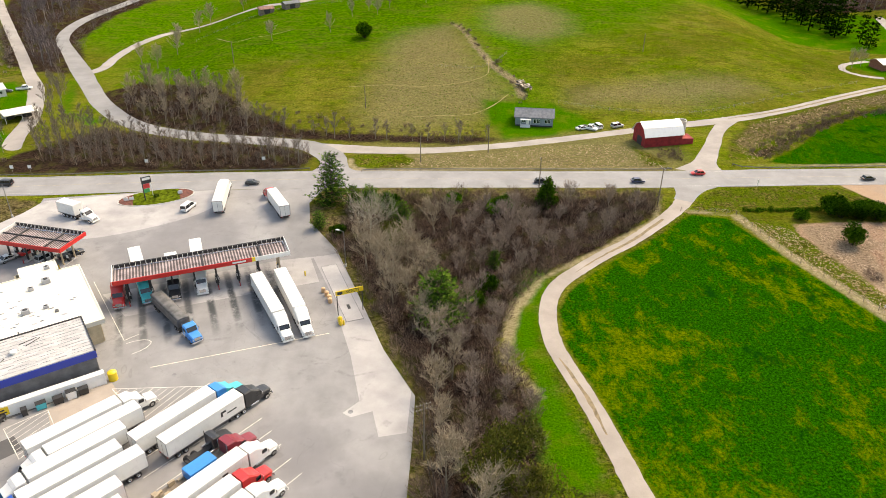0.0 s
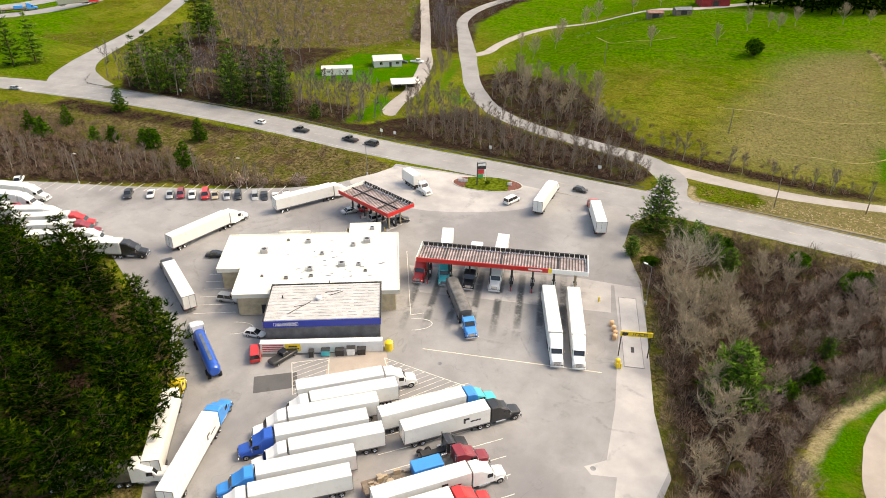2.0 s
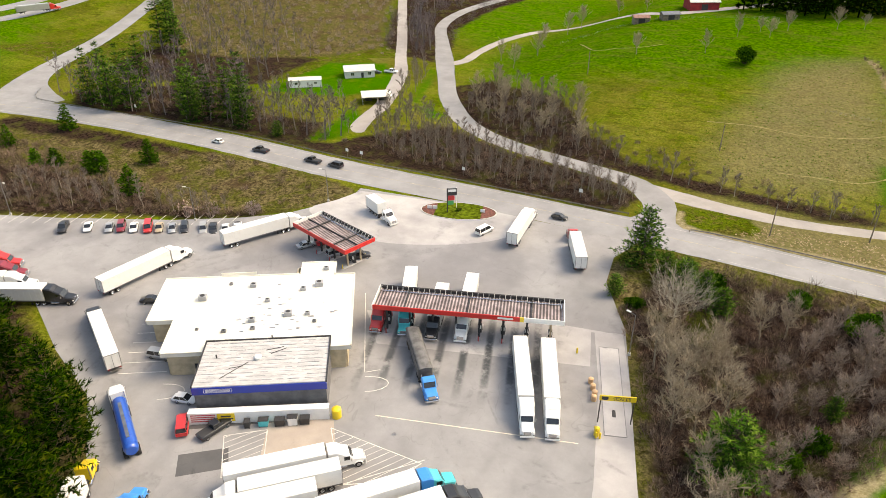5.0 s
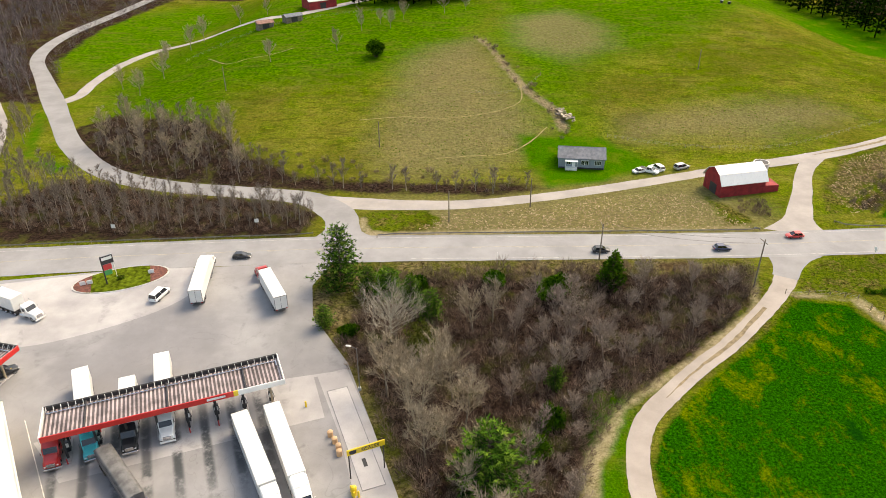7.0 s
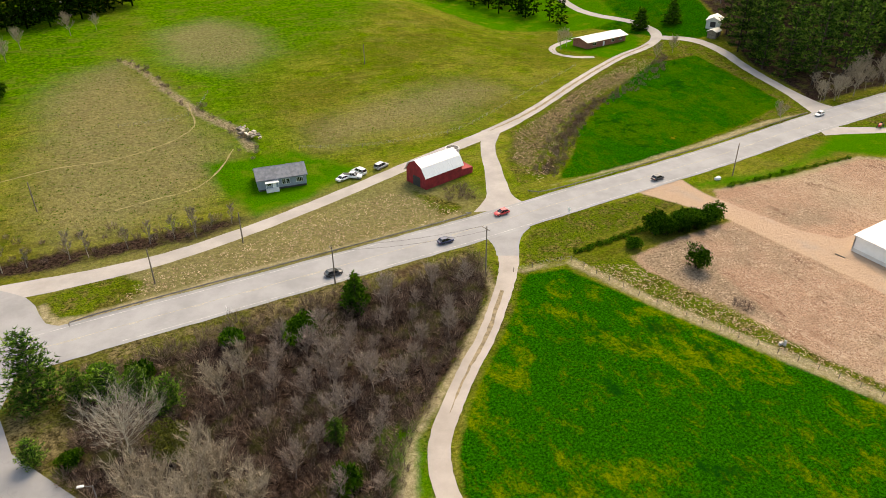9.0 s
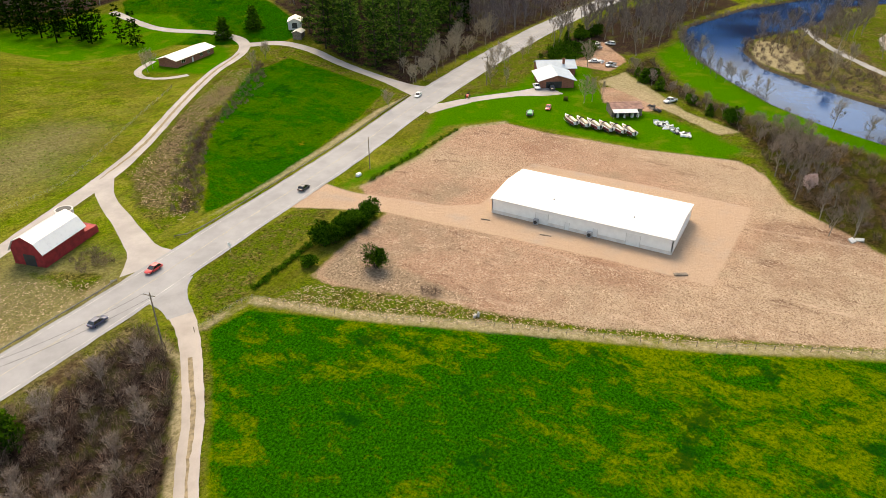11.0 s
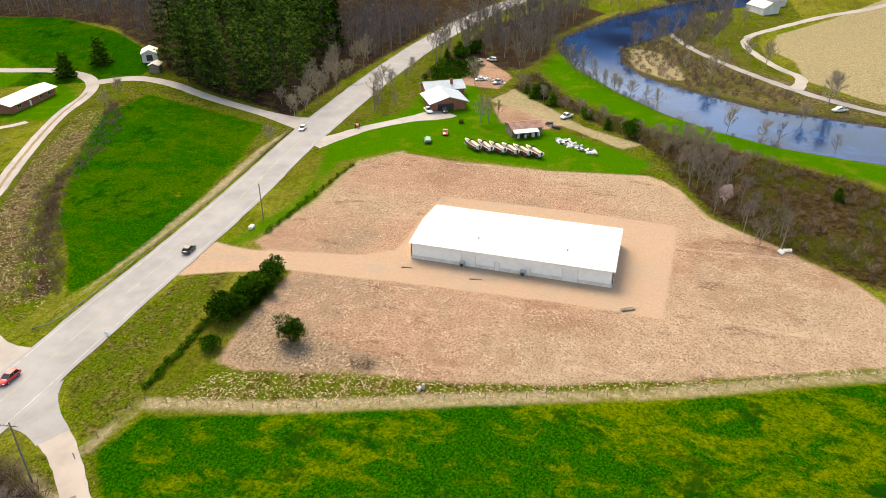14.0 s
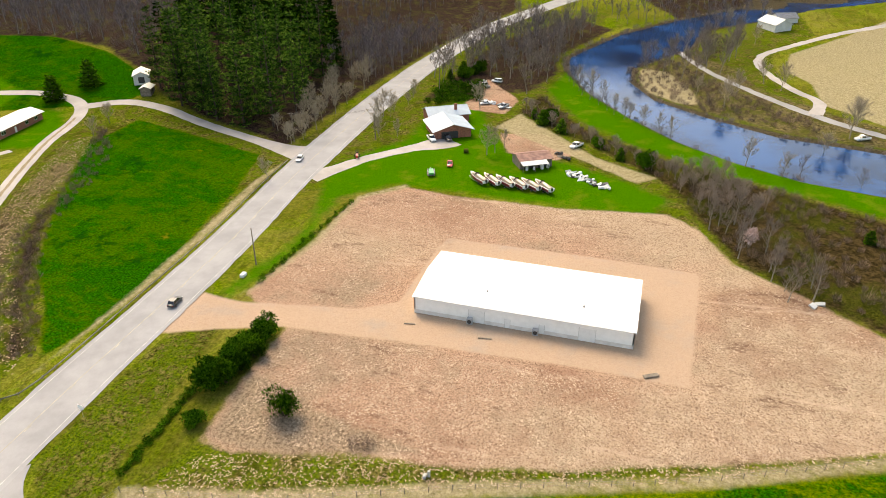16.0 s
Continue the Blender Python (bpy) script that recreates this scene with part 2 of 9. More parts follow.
# ---- materials ----
def ground_material():
    n = Nodes("ground_cover")
    wob = n.math("SUBTRACT", n.noise(0.35, 5, 0.7), 0.5)
    wob2 = n.math("SUBTRACT", n.noise(0.06, 4, 0.6, seed=3), 0.5)
    edge = n.math("ADD", n.math("MULTIPLY", wob, 5.0), n.math("MULTIPLY", wob2, 4.0))

    def zone(name, lo=-0.5, hi=0.8, k=1.0):
        return n.step(n.math("ADD", n.attr(name), n.math("MULTIPLY", edge, k)), lo, hi)

    fine = n.noise(2.2, 6, 0.75)
    tuft = n.noise(0.7, 5, 0.7, seed=1)
    mid = n.noise(0.12, 5, 0.6, seed=2)
    big = n.noise(0.018, 4, 0.55, seed=4)
    # pasture: straw and green
    straw = n.mix(n.step(fine, 0.38, 0.62), (0.125, 0.135, 0.010), (0.250, 0.232, 0.040))
    green = n.mix(n.step(fine, 0.38, 0.62), (0.034, 0.082, 0.001), (0.135, 0.200, 0.004))
    f = n.step(n.math("ADD", n.math("MULTIPLY", big, 0.55), n.math("ADD", n.math("MULTIPLY", mid, 0.40), n.math("MULTIPLY", tuft, 0.30))), 0.50, 0.74)
    col = n.mix(f, green, straw)
    terrace = n.noise(0.34, 5, 0.65, seed=30, stretch=(0.30, 1, 1), warp=0.8)
    col = n.mix(n.math("MULTIPLY", n.step(terrace, 0.52, 0.62), 0.55), col, n.mix(mid, (0.034, 0.046, 0.003), (0.080, 0.066, 0.012)))
    col = n.mix(n.math("MULTIPLY", n.step(n.noise(0.055, 6, 0.7, seed=31), 0.53, 0.68), 0.42), col, (0.215, 0.180, 0.055))
    col = n.mix(n.math("MULTIPLY", n.step(n.noise(0.024, 5, 0.65, seed=45), 0.46, 0.62), 0.55), col, n.mix(n.step(tuft, 0.3, 0.7), (0.050, 0.060, 0.004), (0.130, 0.120, 0.018)))
    col = n.mix(n.math("MULTIPLY", n.step(n.noise(1.3, 5, 0.8, seed=46), 0.58, 0.70), 0.45), col, (0.026, 0.040, 0.002))
    col = n.mix(n.math("MULTIPLY", zone("fresh", -18, 14, 3.0), 0.9), col, n.mix(n.step(tuft, 0.3, 0.7), (0.013, 0.080, 0.001), (0.085, 0.205, 0.002)))
    col = n.mix(n.math("MULTIPLY", n.step(n.noise(0.21, 6, 0.72, seed=47, stretch=(0.45, 1.2, 1), warp=0.6), 0.50, 0.60), 0.42), col, n.mix(fine, (0.060, 0.075, 0.003), (0.225, 0.200, 0.050)))
    dry = n.mix(n.step(n.noise(1.1, 6, 0.75, seed=6), 0.32, 0.68), (0.155, 0.125, 0.060), (0.255, 0.215, 0.110))
    col = n.mix(n.math("MULTIPLY", zone("dry", -12, 10, 2.2), 0.72), col, dry)
    # rough verge: tangled olive, straw and brown
    rough = n.mix(n.step(n.noise(1.1, 6, 0.85, seed=8), 0.40, 0.60), (0.022, 0.026, 0.003), (0.200, 0.172, 0.048))
    rough = n.mix(n.math("MULTIPLY", n.step(n.noise(0.19, 6, 0.8, seed=9), 0.42, 0.54), 0.85), rough, n.mix(n.step(fine, 0.38, 0.62), (0.018, 0.056, 0.001), (0.130, 0.175, 0.005)))
    rough = n.mix(n.math("MULTIPLY", n.step(n.noise(0.10, 6, 0.78, seed=53), 0.50, 0.62), 0.6), rough, n.mix(n.step(tuft, 0.35, 0.65), (0.016, 0.026, 0.001), (0.085, 0.080, 0.010)))
    col = n.mix(zone("verge", -1.0, 1.2), col, rough)
    # leaf litter under the woods, darkened for the shadowed gaps between plants
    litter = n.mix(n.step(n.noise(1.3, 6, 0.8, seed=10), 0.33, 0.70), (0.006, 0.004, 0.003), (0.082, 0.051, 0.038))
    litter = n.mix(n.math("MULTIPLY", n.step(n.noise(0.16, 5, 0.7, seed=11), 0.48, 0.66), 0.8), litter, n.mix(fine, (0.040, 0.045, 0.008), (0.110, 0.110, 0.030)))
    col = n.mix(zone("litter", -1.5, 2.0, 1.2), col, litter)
    bank = n.mix(n.step(n.noise(1.0, 6, 0.85, seed=48), 0.38, 0.63), (0.030, 0.024, 0.008), (0.225, 0.180, 0.085))
    bank = n.mix(n.math("MULTIPLY", n.step(n.noise(0.15, 6, 0.75, seed=49), 0.46, 0.58), 0.75), bank, n.mix(n.step(fine, 0.38, 0.62), (0.022, 0.030, 0.003), (0.130, 0.140, 0.018)))
    bank = n.mix(n.math("MULTIPLY", n.step(n.noise(0.06, 5, 0.7, seed=50), 0.54, 0.66), 0.7), bank, (0.070, 0.040, 0.026))
    col = n.mix(zone("bank", -1.5, 2.0, 1.0), col, bank)
    moor = n.mix(n.step(n.noise(0.8, 6, 0.8, seed=35), 0.35, 0.68), (0.018, 0.013, 0.005), (0.090, 0.062, 0.026))
    moor = n.mix(n.math("MULTIPLY", n.step(n.noise(0.07, 5, 0.65, seed=36), 0.44, 0.58), 0.8), moor, n.mix(n.step(fine, 0.38, 0.62), (0.016, 0.024, 0.002), (0.075, 0.082, 0.010)))
    col = n.mix(zone("moor", -1.5, 2.0, 1.0), col, moor)
    col = n.mix(zone("river", -3.2, -1.6, 0.25), col, n.mix(n.step(fine, 0.35, 0.65), (0.022, 0.018, 0.010), (0.130, 0.105, 0.065)))
    col = n.mix(1.0, col, n.mix(n.step(n.noise(1.15, 4, 0.85, seed=51), 0.34, 0.66), (0.74, 0.74, 0.74), (1.22, 1.22, 1.22)), "MULTIPLY")
    # sown field
    lush = n.mix(n.step(n.noise(2.2, 5, 0.8, seed=12), 0.36, 0.66), (0.0015, 0.028, 0.0005), (0.016, 0.125, 0.0020))
    bright = n.mix(n.step(n.noise(1.6, 6, 0.8, seed=37), 0.36, 0.64), (0.034, 0.080, 0.0010), (0.190, 0.215, 0.004))
    wide = n.noise(0.028, 5, 0.62, seed=13, stretch=(1.2, 0.8, 1), warp=0.5)
    near = n.noise(0.17, 6, 0.78, seed=14, stretch=(1.3, 0.8, 1), warp=0.4)
    patch = n.step(n.math("ADD", n.math("MULTIPLY", wide, 0.52), n.math("MULTIPLY", near, 0.54)), 0.49, 0.60)
    lush = n.mix(n.math("MULTIPLY", n.math("MULTIPLY", patch, 0.75), n.math("SUBTRACT", 1.0, n.math("MULTIPLY", n.step(n.attr("meadow"), -2.0, 2.0), 0.72))), lush, bright)
    lush = n.mix(n.math("MULTIPLY", n.step(n.noise(0.45, 5, 0.8, seed=38), 0.58, 0.70), 0.45), lush, (0.105, 0.150, 0.004))
    lush = n.mix(n.math("MULTIPLY", n.step(n.noise(0.08, 5, 0.7, seed=15), 0.66, 0.76), 0.6), lush, (0.200, 0.150, 0.012))
    lush = n.mix(n.math("MULTIPLY", n.step(n.noise(0.10, 5, 0.7, seed=39), 0.57, 0.66), 0.8), lush, (0.001, 0.036, 0.002))
    col = n.mix(zone("field", -0.6, 0.8, 0.35), col, lush)
    lawn = n.mix(n.step(n.noise(2.5, 5, 0.7, seed=16), 0.3, 0.7), (0.018, 0.090, 0.002), (0.062, 0.185, 0.003))
    lawn = n.mix(n.math("MULTIPLY", n.step(n.noise(0.13, 5, 0.65, seed=17), 0.50, 0.68), 0.6), lawn, (0.130, 0.165, 0.012))
    col = n.mix(zone("lawn", -2.2, 2.2, 1.0), col, lawn)
    # bare red-brown soil with dead stalks, and gravel
    soil = n.mix(n.step(n.noise(3.7, 6, 0.8, seed=18), 0.32, 0.66), (0.280, 0.165, 0.110), (0.580, 0.390, 0.275))
    soil = n.mix(n.math("MULTIPLY", n.step(n.noise(0.05, 5, 0.65, seed=19), 0.46, 0.66), 0.75), soil, (0.300, 0.238, 0.165))
    soil = n.mix(n.math("MULTIPLY", zone("pale", -14, 10, 3.0), 0.75), soil, n.mix(n.step(n.noise(4.4, 6, 0.8, seed=40), 0.35, 0.65), (0.370, 0.275, 0.180), (0.600, 0.475, 0.335)))
    soil = n.mix(n.math("MULTIPLY", n.step(n.noise(0.03, 4, 0.6, seed=41), 0.49, 0.62), 0.55), soil, (0.285, 0.150, 0.098))
    soil = n.mix(n.math("MULTIPLY", n.step(n.noise(2.3, 6, 0.85, seed=42), 0.51, 0.58), 0.85), soil, (0.150, 0.082, 0.050))
    soil = n.mix(n.math("MULTIPLY", n.step(n.noise(3.4, 4, 0.8, seed=43), 0.60, 0.66), 0.8), soil, (0.050, 0.032, 0.018))
    soil = n.mix(n.math("MULTIPLY", n.step(n.noise(0.22, 5, 0.7, seed=20, stretch=(1, 0.35, 1)), 0.57, 0.68), 0.62), soil, (0.130, 0.066, 0.042))
    soil = n.mix(n.math("MULTIPLY", n.step(n.noise(0.09, 6, 0.75, seed=52, stretch=(2.2, 0.35, 1), warp=0.4), 0.58, 0.66), 0.55), soil, (0.560, 0.410, 0.300))
    col = n.mix(zone("soil", -0.6, 0.9, 0.5), col, soil)
    band = n.mix(n.step(n.noise(1.4, 6, 0.8, seed=33), 0.3, 0.7), (0.190, 0.155, 0.075), (0.470, 0.395, 0.250))
    col = n.mix(n.math("MULTIPLY", zone("straw", -0.8, 0.9, 0.45), 0.9), col, band)
    stalk = n.mix(n.step(n.noise(1.6, 6, 0.85, seed=21), 0.38, 0.62), (0.110, 0.078, 0.048), (0.400, 0.310, 0.215))
    col = n.mix(n.math("MULTIPLY", zone("stalks", -1.0, 1.5, 0.8), 0.85), col, stalk)
    grav = n.mix(n.step(n.noise(4.0, 5, 0.8, seed=22), 0.3, 0.7), (0.400, 0.275, 0.190), (0.530, 0.385, 0.275))
    grav = n.mix(n.math("MULTIPLY", n.step(n.noise(0.10, 4, 0.6, seed=23), 0.5, 0.7), 0.6), grav, (0.380, 0.315, 0.260))
    col = n.mix(zone("gravel", -0.5, 0.6, 0.22), col, grav)
    n.bump(n.math("ADD", n.math("MULTIPLY", tuft, 1.0), n.math("MULTIPLY", fine, 0.5)), 0.9, 0.5)
    return n.done(n.mix(1.0, col, (0.83, 0.83, 0.83), "MULTIPLY"), 1.0, 0.0, 0.0)


def asphalt_material(name, base, warm=0.0, stain=0.5, cracks=0.0, lanes=False):
    n = Nodes(name)
    a = tuple(base * k for k in (1.0 + warm, 1.0, 1.02 - warm))
    lo, hi = tuple(c * 0.84 for c in a), tuple(c * 1.12 for c in a)
    c = n.mix(n.step(n.noise(0.11, 5, 0.65), 0.3, 0.7), lo, hi)
    c = n.mix(n.math("MULTIPLY", n.step(n.noise(9.0, 4, 0.8), 0.4, 0.75), 0.35), c, tuple(k * 0.7 for k in a))
    s = n.step(n.noise(0.32, 6, 0.7, seed=5, warp=0.6), 0.60, 0.80)
    c = n.mix(n.math("MULTIPLY", s, stain), c, tuple(k * 0.40 for k in a))
    d = n.step(n.noise(0.045, 5, 0.6, seed=7, stretch=(1, 0.4, 1)), 0.50, 0.72)
    c = n.mix(n.math("MULTIPLY", d, stain * 0.8), c, tuple(k * 0.62 for k in a))
    if lanes:
        # oil drips and tyre dirt in the fuelling lanes, canopy shadow painted in with them
        mp = n.t.nodes.new("ShaderNodeMapping")
        mp.vector_type = "TEXTURE"
        mp.inputs["Location"].default_value = (-42.2, -71.8, 0)
        mp.inputs["Rotation"].default_value = (0, 0, radians(22))
        n.t.links.new(n.co, mp.inputs["Vector"])
        sp = n.t.nodes.new("ShaderNodeSeparateXYZ")
        n.t.links.new(mp.outputs[0], sp.inputs[0])
        u, v = sp.outputs[0], sp.outputs[1]
        wave = n.step(n.math("COSINE", n.math("MULTIPLY", u, 6.2832 / 4.45)), 0.15, 0.95)
        win = n.math("MULTIPLY", n.math("MULTIPLY", n.step(v, -19, -6), n.math("SUBTRACT", 1.0, n.step(v, 5, 11))), n.math("MULTIPLY", n.step(u, -2, 1), n.math("SUBTRACT", 1.0, n.step(u, 33, 36))))
        oil = n.math("MULTIPLY", n.math("MULTIPLY", wave, win), n.step(n.noise(0.30, 5, 0.7, seed=21), 0.34, 0.56))
        c = n.mix(n.math("MULTIPLY", oil, 0.9), c, (0.035, 0.043, 0.046))
        dirty = n.step(n.noise(0.028, 4, 0.6, seed=22), 0.47, 0.62)
        c = n.mix(n.math("MULTIPLY", dirty, 0.5), c, (0.15, 0.145, 0.155))
        arc = n.math("ABSOLUTE", n.math("SUBTRACT", n.noise(0.022, 2, 0.4, seed=23, warp=2.0), 0.5))
        c = n.mix(n.math("MULTIPLY", n.math("MULTIPLY", n.step(n.math("SUBTRACT", 0.02, arc), 0.0, 0.012), n.step(n.noise(0.6, 4, 0.7, seed=24), 0.42, 0.7)), 0.3), c, (0.10, 0.098, 0.105))
    # hairline cracks filled with tar
    w = n.math("ABSOLUTE", n.math("SUBTRACT", n.noise(0.07, 3, 0.5, seed=9, warp=1.2), 0.5))
    c = n.mix(n.math("MULTIPLY", n.step(n.math("SUBTRACT", 0.004, w), 0.0, 0.003), cracks), c, tuple(k * 0.3 for k in a))
    n.bump(n.noise(14, 3, 0.7), 0.25, 0.02)
    return n.done(c, 0.88, 0.0, 0.25)


def paint(name, col, metal=0.0, rough=0.3):
    n = Nodes(name)
    dirt = n.step(n.noise(1.1, 4, 0.6), 0.45, 0.8)
    c = n.mix(n.math("MULTIPLY", dirt, 0.28), col, tuple(k * 0.55 + 0.04 for k in col))
    m = n.done(c, n.math("ADD", rough, n.math("MULTIPLY", dirt, 0.2)), metal, 0.5)
    n.b.inputs["Coat Weight"].default_value = 0.3
    return m


def tree_brown(name, a, b):
    """Brown thicket wood, each plant of its own shade."""
    n = Nodes(name)
    c = n.mix(n.step(n.noise(0.25, 4, 0.7), 0.35, 0.65), a, b)
    c = n.mix(n.math("MULTIPLY", n.step(n.island(), 0.3, 1.0), 0.6), c, (0.37, 0.285, 0.215))
    return n.done(c, 0.9, 0.0, 0.1)


def bark_material(name, a, b):
    n = Nodes(name)
    c = n.mix(n.step(n.noise(2.2, 5, 0.7, stretch=(3, 3, 0.6)), 0.3, 0.7), a, b)
    c = n.mix(n.math("MULTIPLY", n.rand(), 0.45), c, tuple((p + q) * 0.32 for p, q in zip(a, b)))
    return n.done(c, 0.9, 0.0, 0.15)


def leaf_material(name, a, b, tip=(0.10, 0.13, 0.015), k=0.25, skew=1.6):
    n = Nodes(name)
    c = n.mix(n.math("POWER", n.island(), skew), a, b)
    c = n.mix(n.math("MULTIPLY", n.step(n.noise(0.55, 3), 0.45, 0.7), k), c, tip)
    c = n.mix(n.math("MULTIPLY", n.rand(), 0.55), c, tuple(q * 0.6 for q in a))
    return n.done(c, 0.95, 0.0, 0.0)


def water_material():
    n = Nodes("river_water")
    deep = n.mix(n.step(n.noise(0.03, 4, 0.6), 0.35, 0.65), (0.001, 0.012, 0.045), (0.005, 0.050, 0.165))
    h = n.math("ADD", n.math("MULTIPLY", n.noise(0.5, 5, 0.7, stretch=(1, 0.6, 1), warp=0.5), 1.0), n.math("MULTIPLY", n.noise(2.5, 4, 0.6), 0.3))
    n.bump(h, 0.22, 0.08)
    return n.done(deep, 0.04, 0.0, 0.16)


M = {}
M["ground"] = ground_material()
M["asphalt"] = asphalt_material("worn_asphalt", 0.282, 0.014, 0.60, 0.16, True)
M["road"] = asphalt_material("road_asphalt", 0.272, 0.012, 0.10)
M["side_road"] = asphalt_material("pale_side_road", 0.255, 0.02, 0.25)
M["patch"] = asphalt_material("dark_asphalt_patch", 0.10, 0.0, 0.4)
M["concrete"] = asphalt_material("old_concrete", 0.410, 0.035, 0.30, 0.0, True)
M["pad"] = asphalt_material("stained_pad", 0.36, 0.16, 0.55)
M["track"] = asphalt_material("dirt_track", 0.295, 0.13, 0.35)
M["gravel_road"] = asphalt_material("gravel_road", 0.31, 0.09, 0.25)
M["line"] = simple("worn_white_line", (0.62, 0.60, 0.55), 0.7, var=0.3)
M["faint_line"] = simple("faded_white_line", (0.38, 0.37, 0.355), 0.8, var=0.3)
M["faint_yellow"] = simple("faded_yellow_line", (0.36, 0.325, 0.25), 0.8, var=0.3)
M["path"] = simple("trodden_earth", (0.235, 0.195, 0.075), 0.95, var=0.3, scale=2)
M["rut"] = simple("grassy_track_crown", (0.225, 0.175, 0.105), 0.95, var=0.4, scale=3)
M["cream_line"] = simple("worn_cream_line", (0.66, 0.60, 0.48), 0.7, var=0.25)
M["water"] = water_material()
M["white"] = paint("white_paint", (0.76, 0.76, 0.74), 0.0, 0.38)
M["trailer"] = paint("trailer_white", (0.73, 0.725, 0.695), 0.0, 0.42)
M["grey"] = paint("grey_paint", (0.30, 0.31, 0.32))
M["tarp"] = simple("dark_tarpaulin", (0.135, 0.132, 0.130), 0.75, var=0.4, scale=2.0, bump=0.3)
M["silver"] = paint("silver_paint", (0.42, 0.43, 0.44), 0.5, 0.3)
M["black"] = paint("black_paint", (0.018, 0.019, 0.022))
M["navy"] = paint("navy_paint", (0.020, 0.030, 0.085))
M["blue"] = paint("blue_paint", (0.02, 0.24, 0.64))
M["deepblue"] = paint("deep_blue_paint", (0.010, 0.085, 0.42))
M["teal"] = paint("teal_paint", (0.03, 0.45, 0.50))
M["red"] = paint("red_paint", (0.52, 0.025, 0.025))
M["maroon"] = paint("maroon_paint", (0.22, 0.018, 0.03))
M["orange"] = paint("orange_paint", (0.70, 0.11, 0.02))
M["yellow"] = paint("yellow_paint", (0.78, 0.55, 0.02))
M["tan"] = paint("tan_paint", (0.38, 0.30, 0.20))
M["barrel"] = paint("faded_barrel", (0.58, 0.36, 0.19), 0.0, 0.5)
M["green"] = paint("green_paint", (0.03, 0.30, 0.08))
M["glass"] = simple("dark_glass", (0.012, 0.015, 0.018), 0.08, 0.0, 0.2, spec=0.8)
M["rubber"] = simple("tyre_rubber", (0.016, 0.016, 0.017), 0.85)
M["chrome"] = simple("bright_metal", (0.62, 0.62, 0.62), 0.25, 1.0, 0.15)
M["steel"] = simple("dull_steel", (0.24, 0.24, 0.245), 0.45, 0.8, 0.25)
M["frame"] = simple("dark_frame", (0.035, 0.034, 0.035), 0.6)
M["lamp_white"] = simple("headlight_lens", (0.72, 0.74, 0.76), 0.15, spec=0.7)
M["lamp_red"] = simple("tail_lens", (0.42, 0.012, 0.012), 0.2, spec=0.6)
M["wood"] = simple("weathered_wood", (0.19, 0.155, 0.12), 0.85, var=0.35, scale=4, bump=0.3)
M["bark"] = bark_material("grey_bark", (0.150, 0.122, 0.088), (0.390, 0.335, 0.250))
M["pale_limb"] = bark_material("pale_grey_limbs", (0.300, 0.265, 0.205), (0.560, 0.500, 0.390))
M["twig"] = bark_material("bare_twigs", (0.200, 0.160, 0.112), (0.480, 0.400, 0.290))
M["haze_twig"] = bark_material("grey_brown_twigs", (0.095, 0.075, 0.064), (0.270, 0.220, 0.185))
M["slim_bark"] = bark_material("slim_grey_trunks", (0.150, 0.128, 0.105), (0.340, 0.300, 0.250))
M["brush"] = tree_brown("brown_brush", (0.042, 0.026, 0.019), (0.165, 0.106, 0.080))
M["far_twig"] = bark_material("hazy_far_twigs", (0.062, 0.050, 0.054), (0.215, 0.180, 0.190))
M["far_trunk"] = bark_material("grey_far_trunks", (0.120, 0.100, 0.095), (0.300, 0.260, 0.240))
M["pine_bark"] = bark_material("pine_bark", (0.030, 0.022, 0.017), (0.085, 0.064, 0.050))
# inner needles near black, tips pale: shade and light put into the colours
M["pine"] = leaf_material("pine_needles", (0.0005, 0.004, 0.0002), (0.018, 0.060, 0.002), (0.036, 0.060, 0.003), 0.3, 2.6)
M["pine_tip"] = leaf_material("pine_lit_tips", (0.008, 0.026, 0.001), (0.075, 0.125, 0.008), (0.150, 0.130, 0.012), 0.35, 2.0)
M["woods_tip"] = leaf_material("woods_lit_tips", (0.040, 0.115, 0.012), (0.220, 0.350, 0.045), (0.280, 0.320, 0.040), 0.35, 1.2)
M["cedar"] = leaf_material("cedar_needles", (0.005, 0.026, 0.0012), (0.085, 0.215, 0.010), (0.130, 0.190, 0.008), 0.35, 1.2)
# lighter copy of the needles, lit look put into the colour
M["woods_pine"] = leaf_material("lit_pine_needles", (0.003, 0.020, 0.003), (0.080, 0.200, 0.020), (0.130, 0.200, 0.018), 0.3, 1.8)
M["brown_twig"] = bark_material("brown_twigs", (0.138, 0.104, 0.084), (0.410, 0.328, 0.268))
M["budding"] = leaf_material("budding_leaves", (0.045, 0.060, 0.010), (0.125, 0.125, 0.022), (0.15, 0.13, 0.03), 0.4)
M["blossom"] = leaf_material("pale_blossom", (0.42, 0.30, 0.28), (0.62, 0.50, 0.46), (0.45, 0.36, 0.33), 0.3)
M["stalk"] = tree_brown("dead_stalks", (0.260, 0.165, 0.105), (0.560, 0.420, 0.300))
M["tuft"] = leaf_material("grass_tufts", (0.030, 0.075, 0.002), (0.110, 0.175, 0.008), (0.18, 0.18, 0.03), 0.5)
M["clean_white"] = simple("white_wall_panel", (0.82, 0.82, 0.80), 0.45, var=0.05)
M["wall_foot"] = simple("wall_foot_band", (0.70, 0.655, 0.61), 0.7, var=0.12)
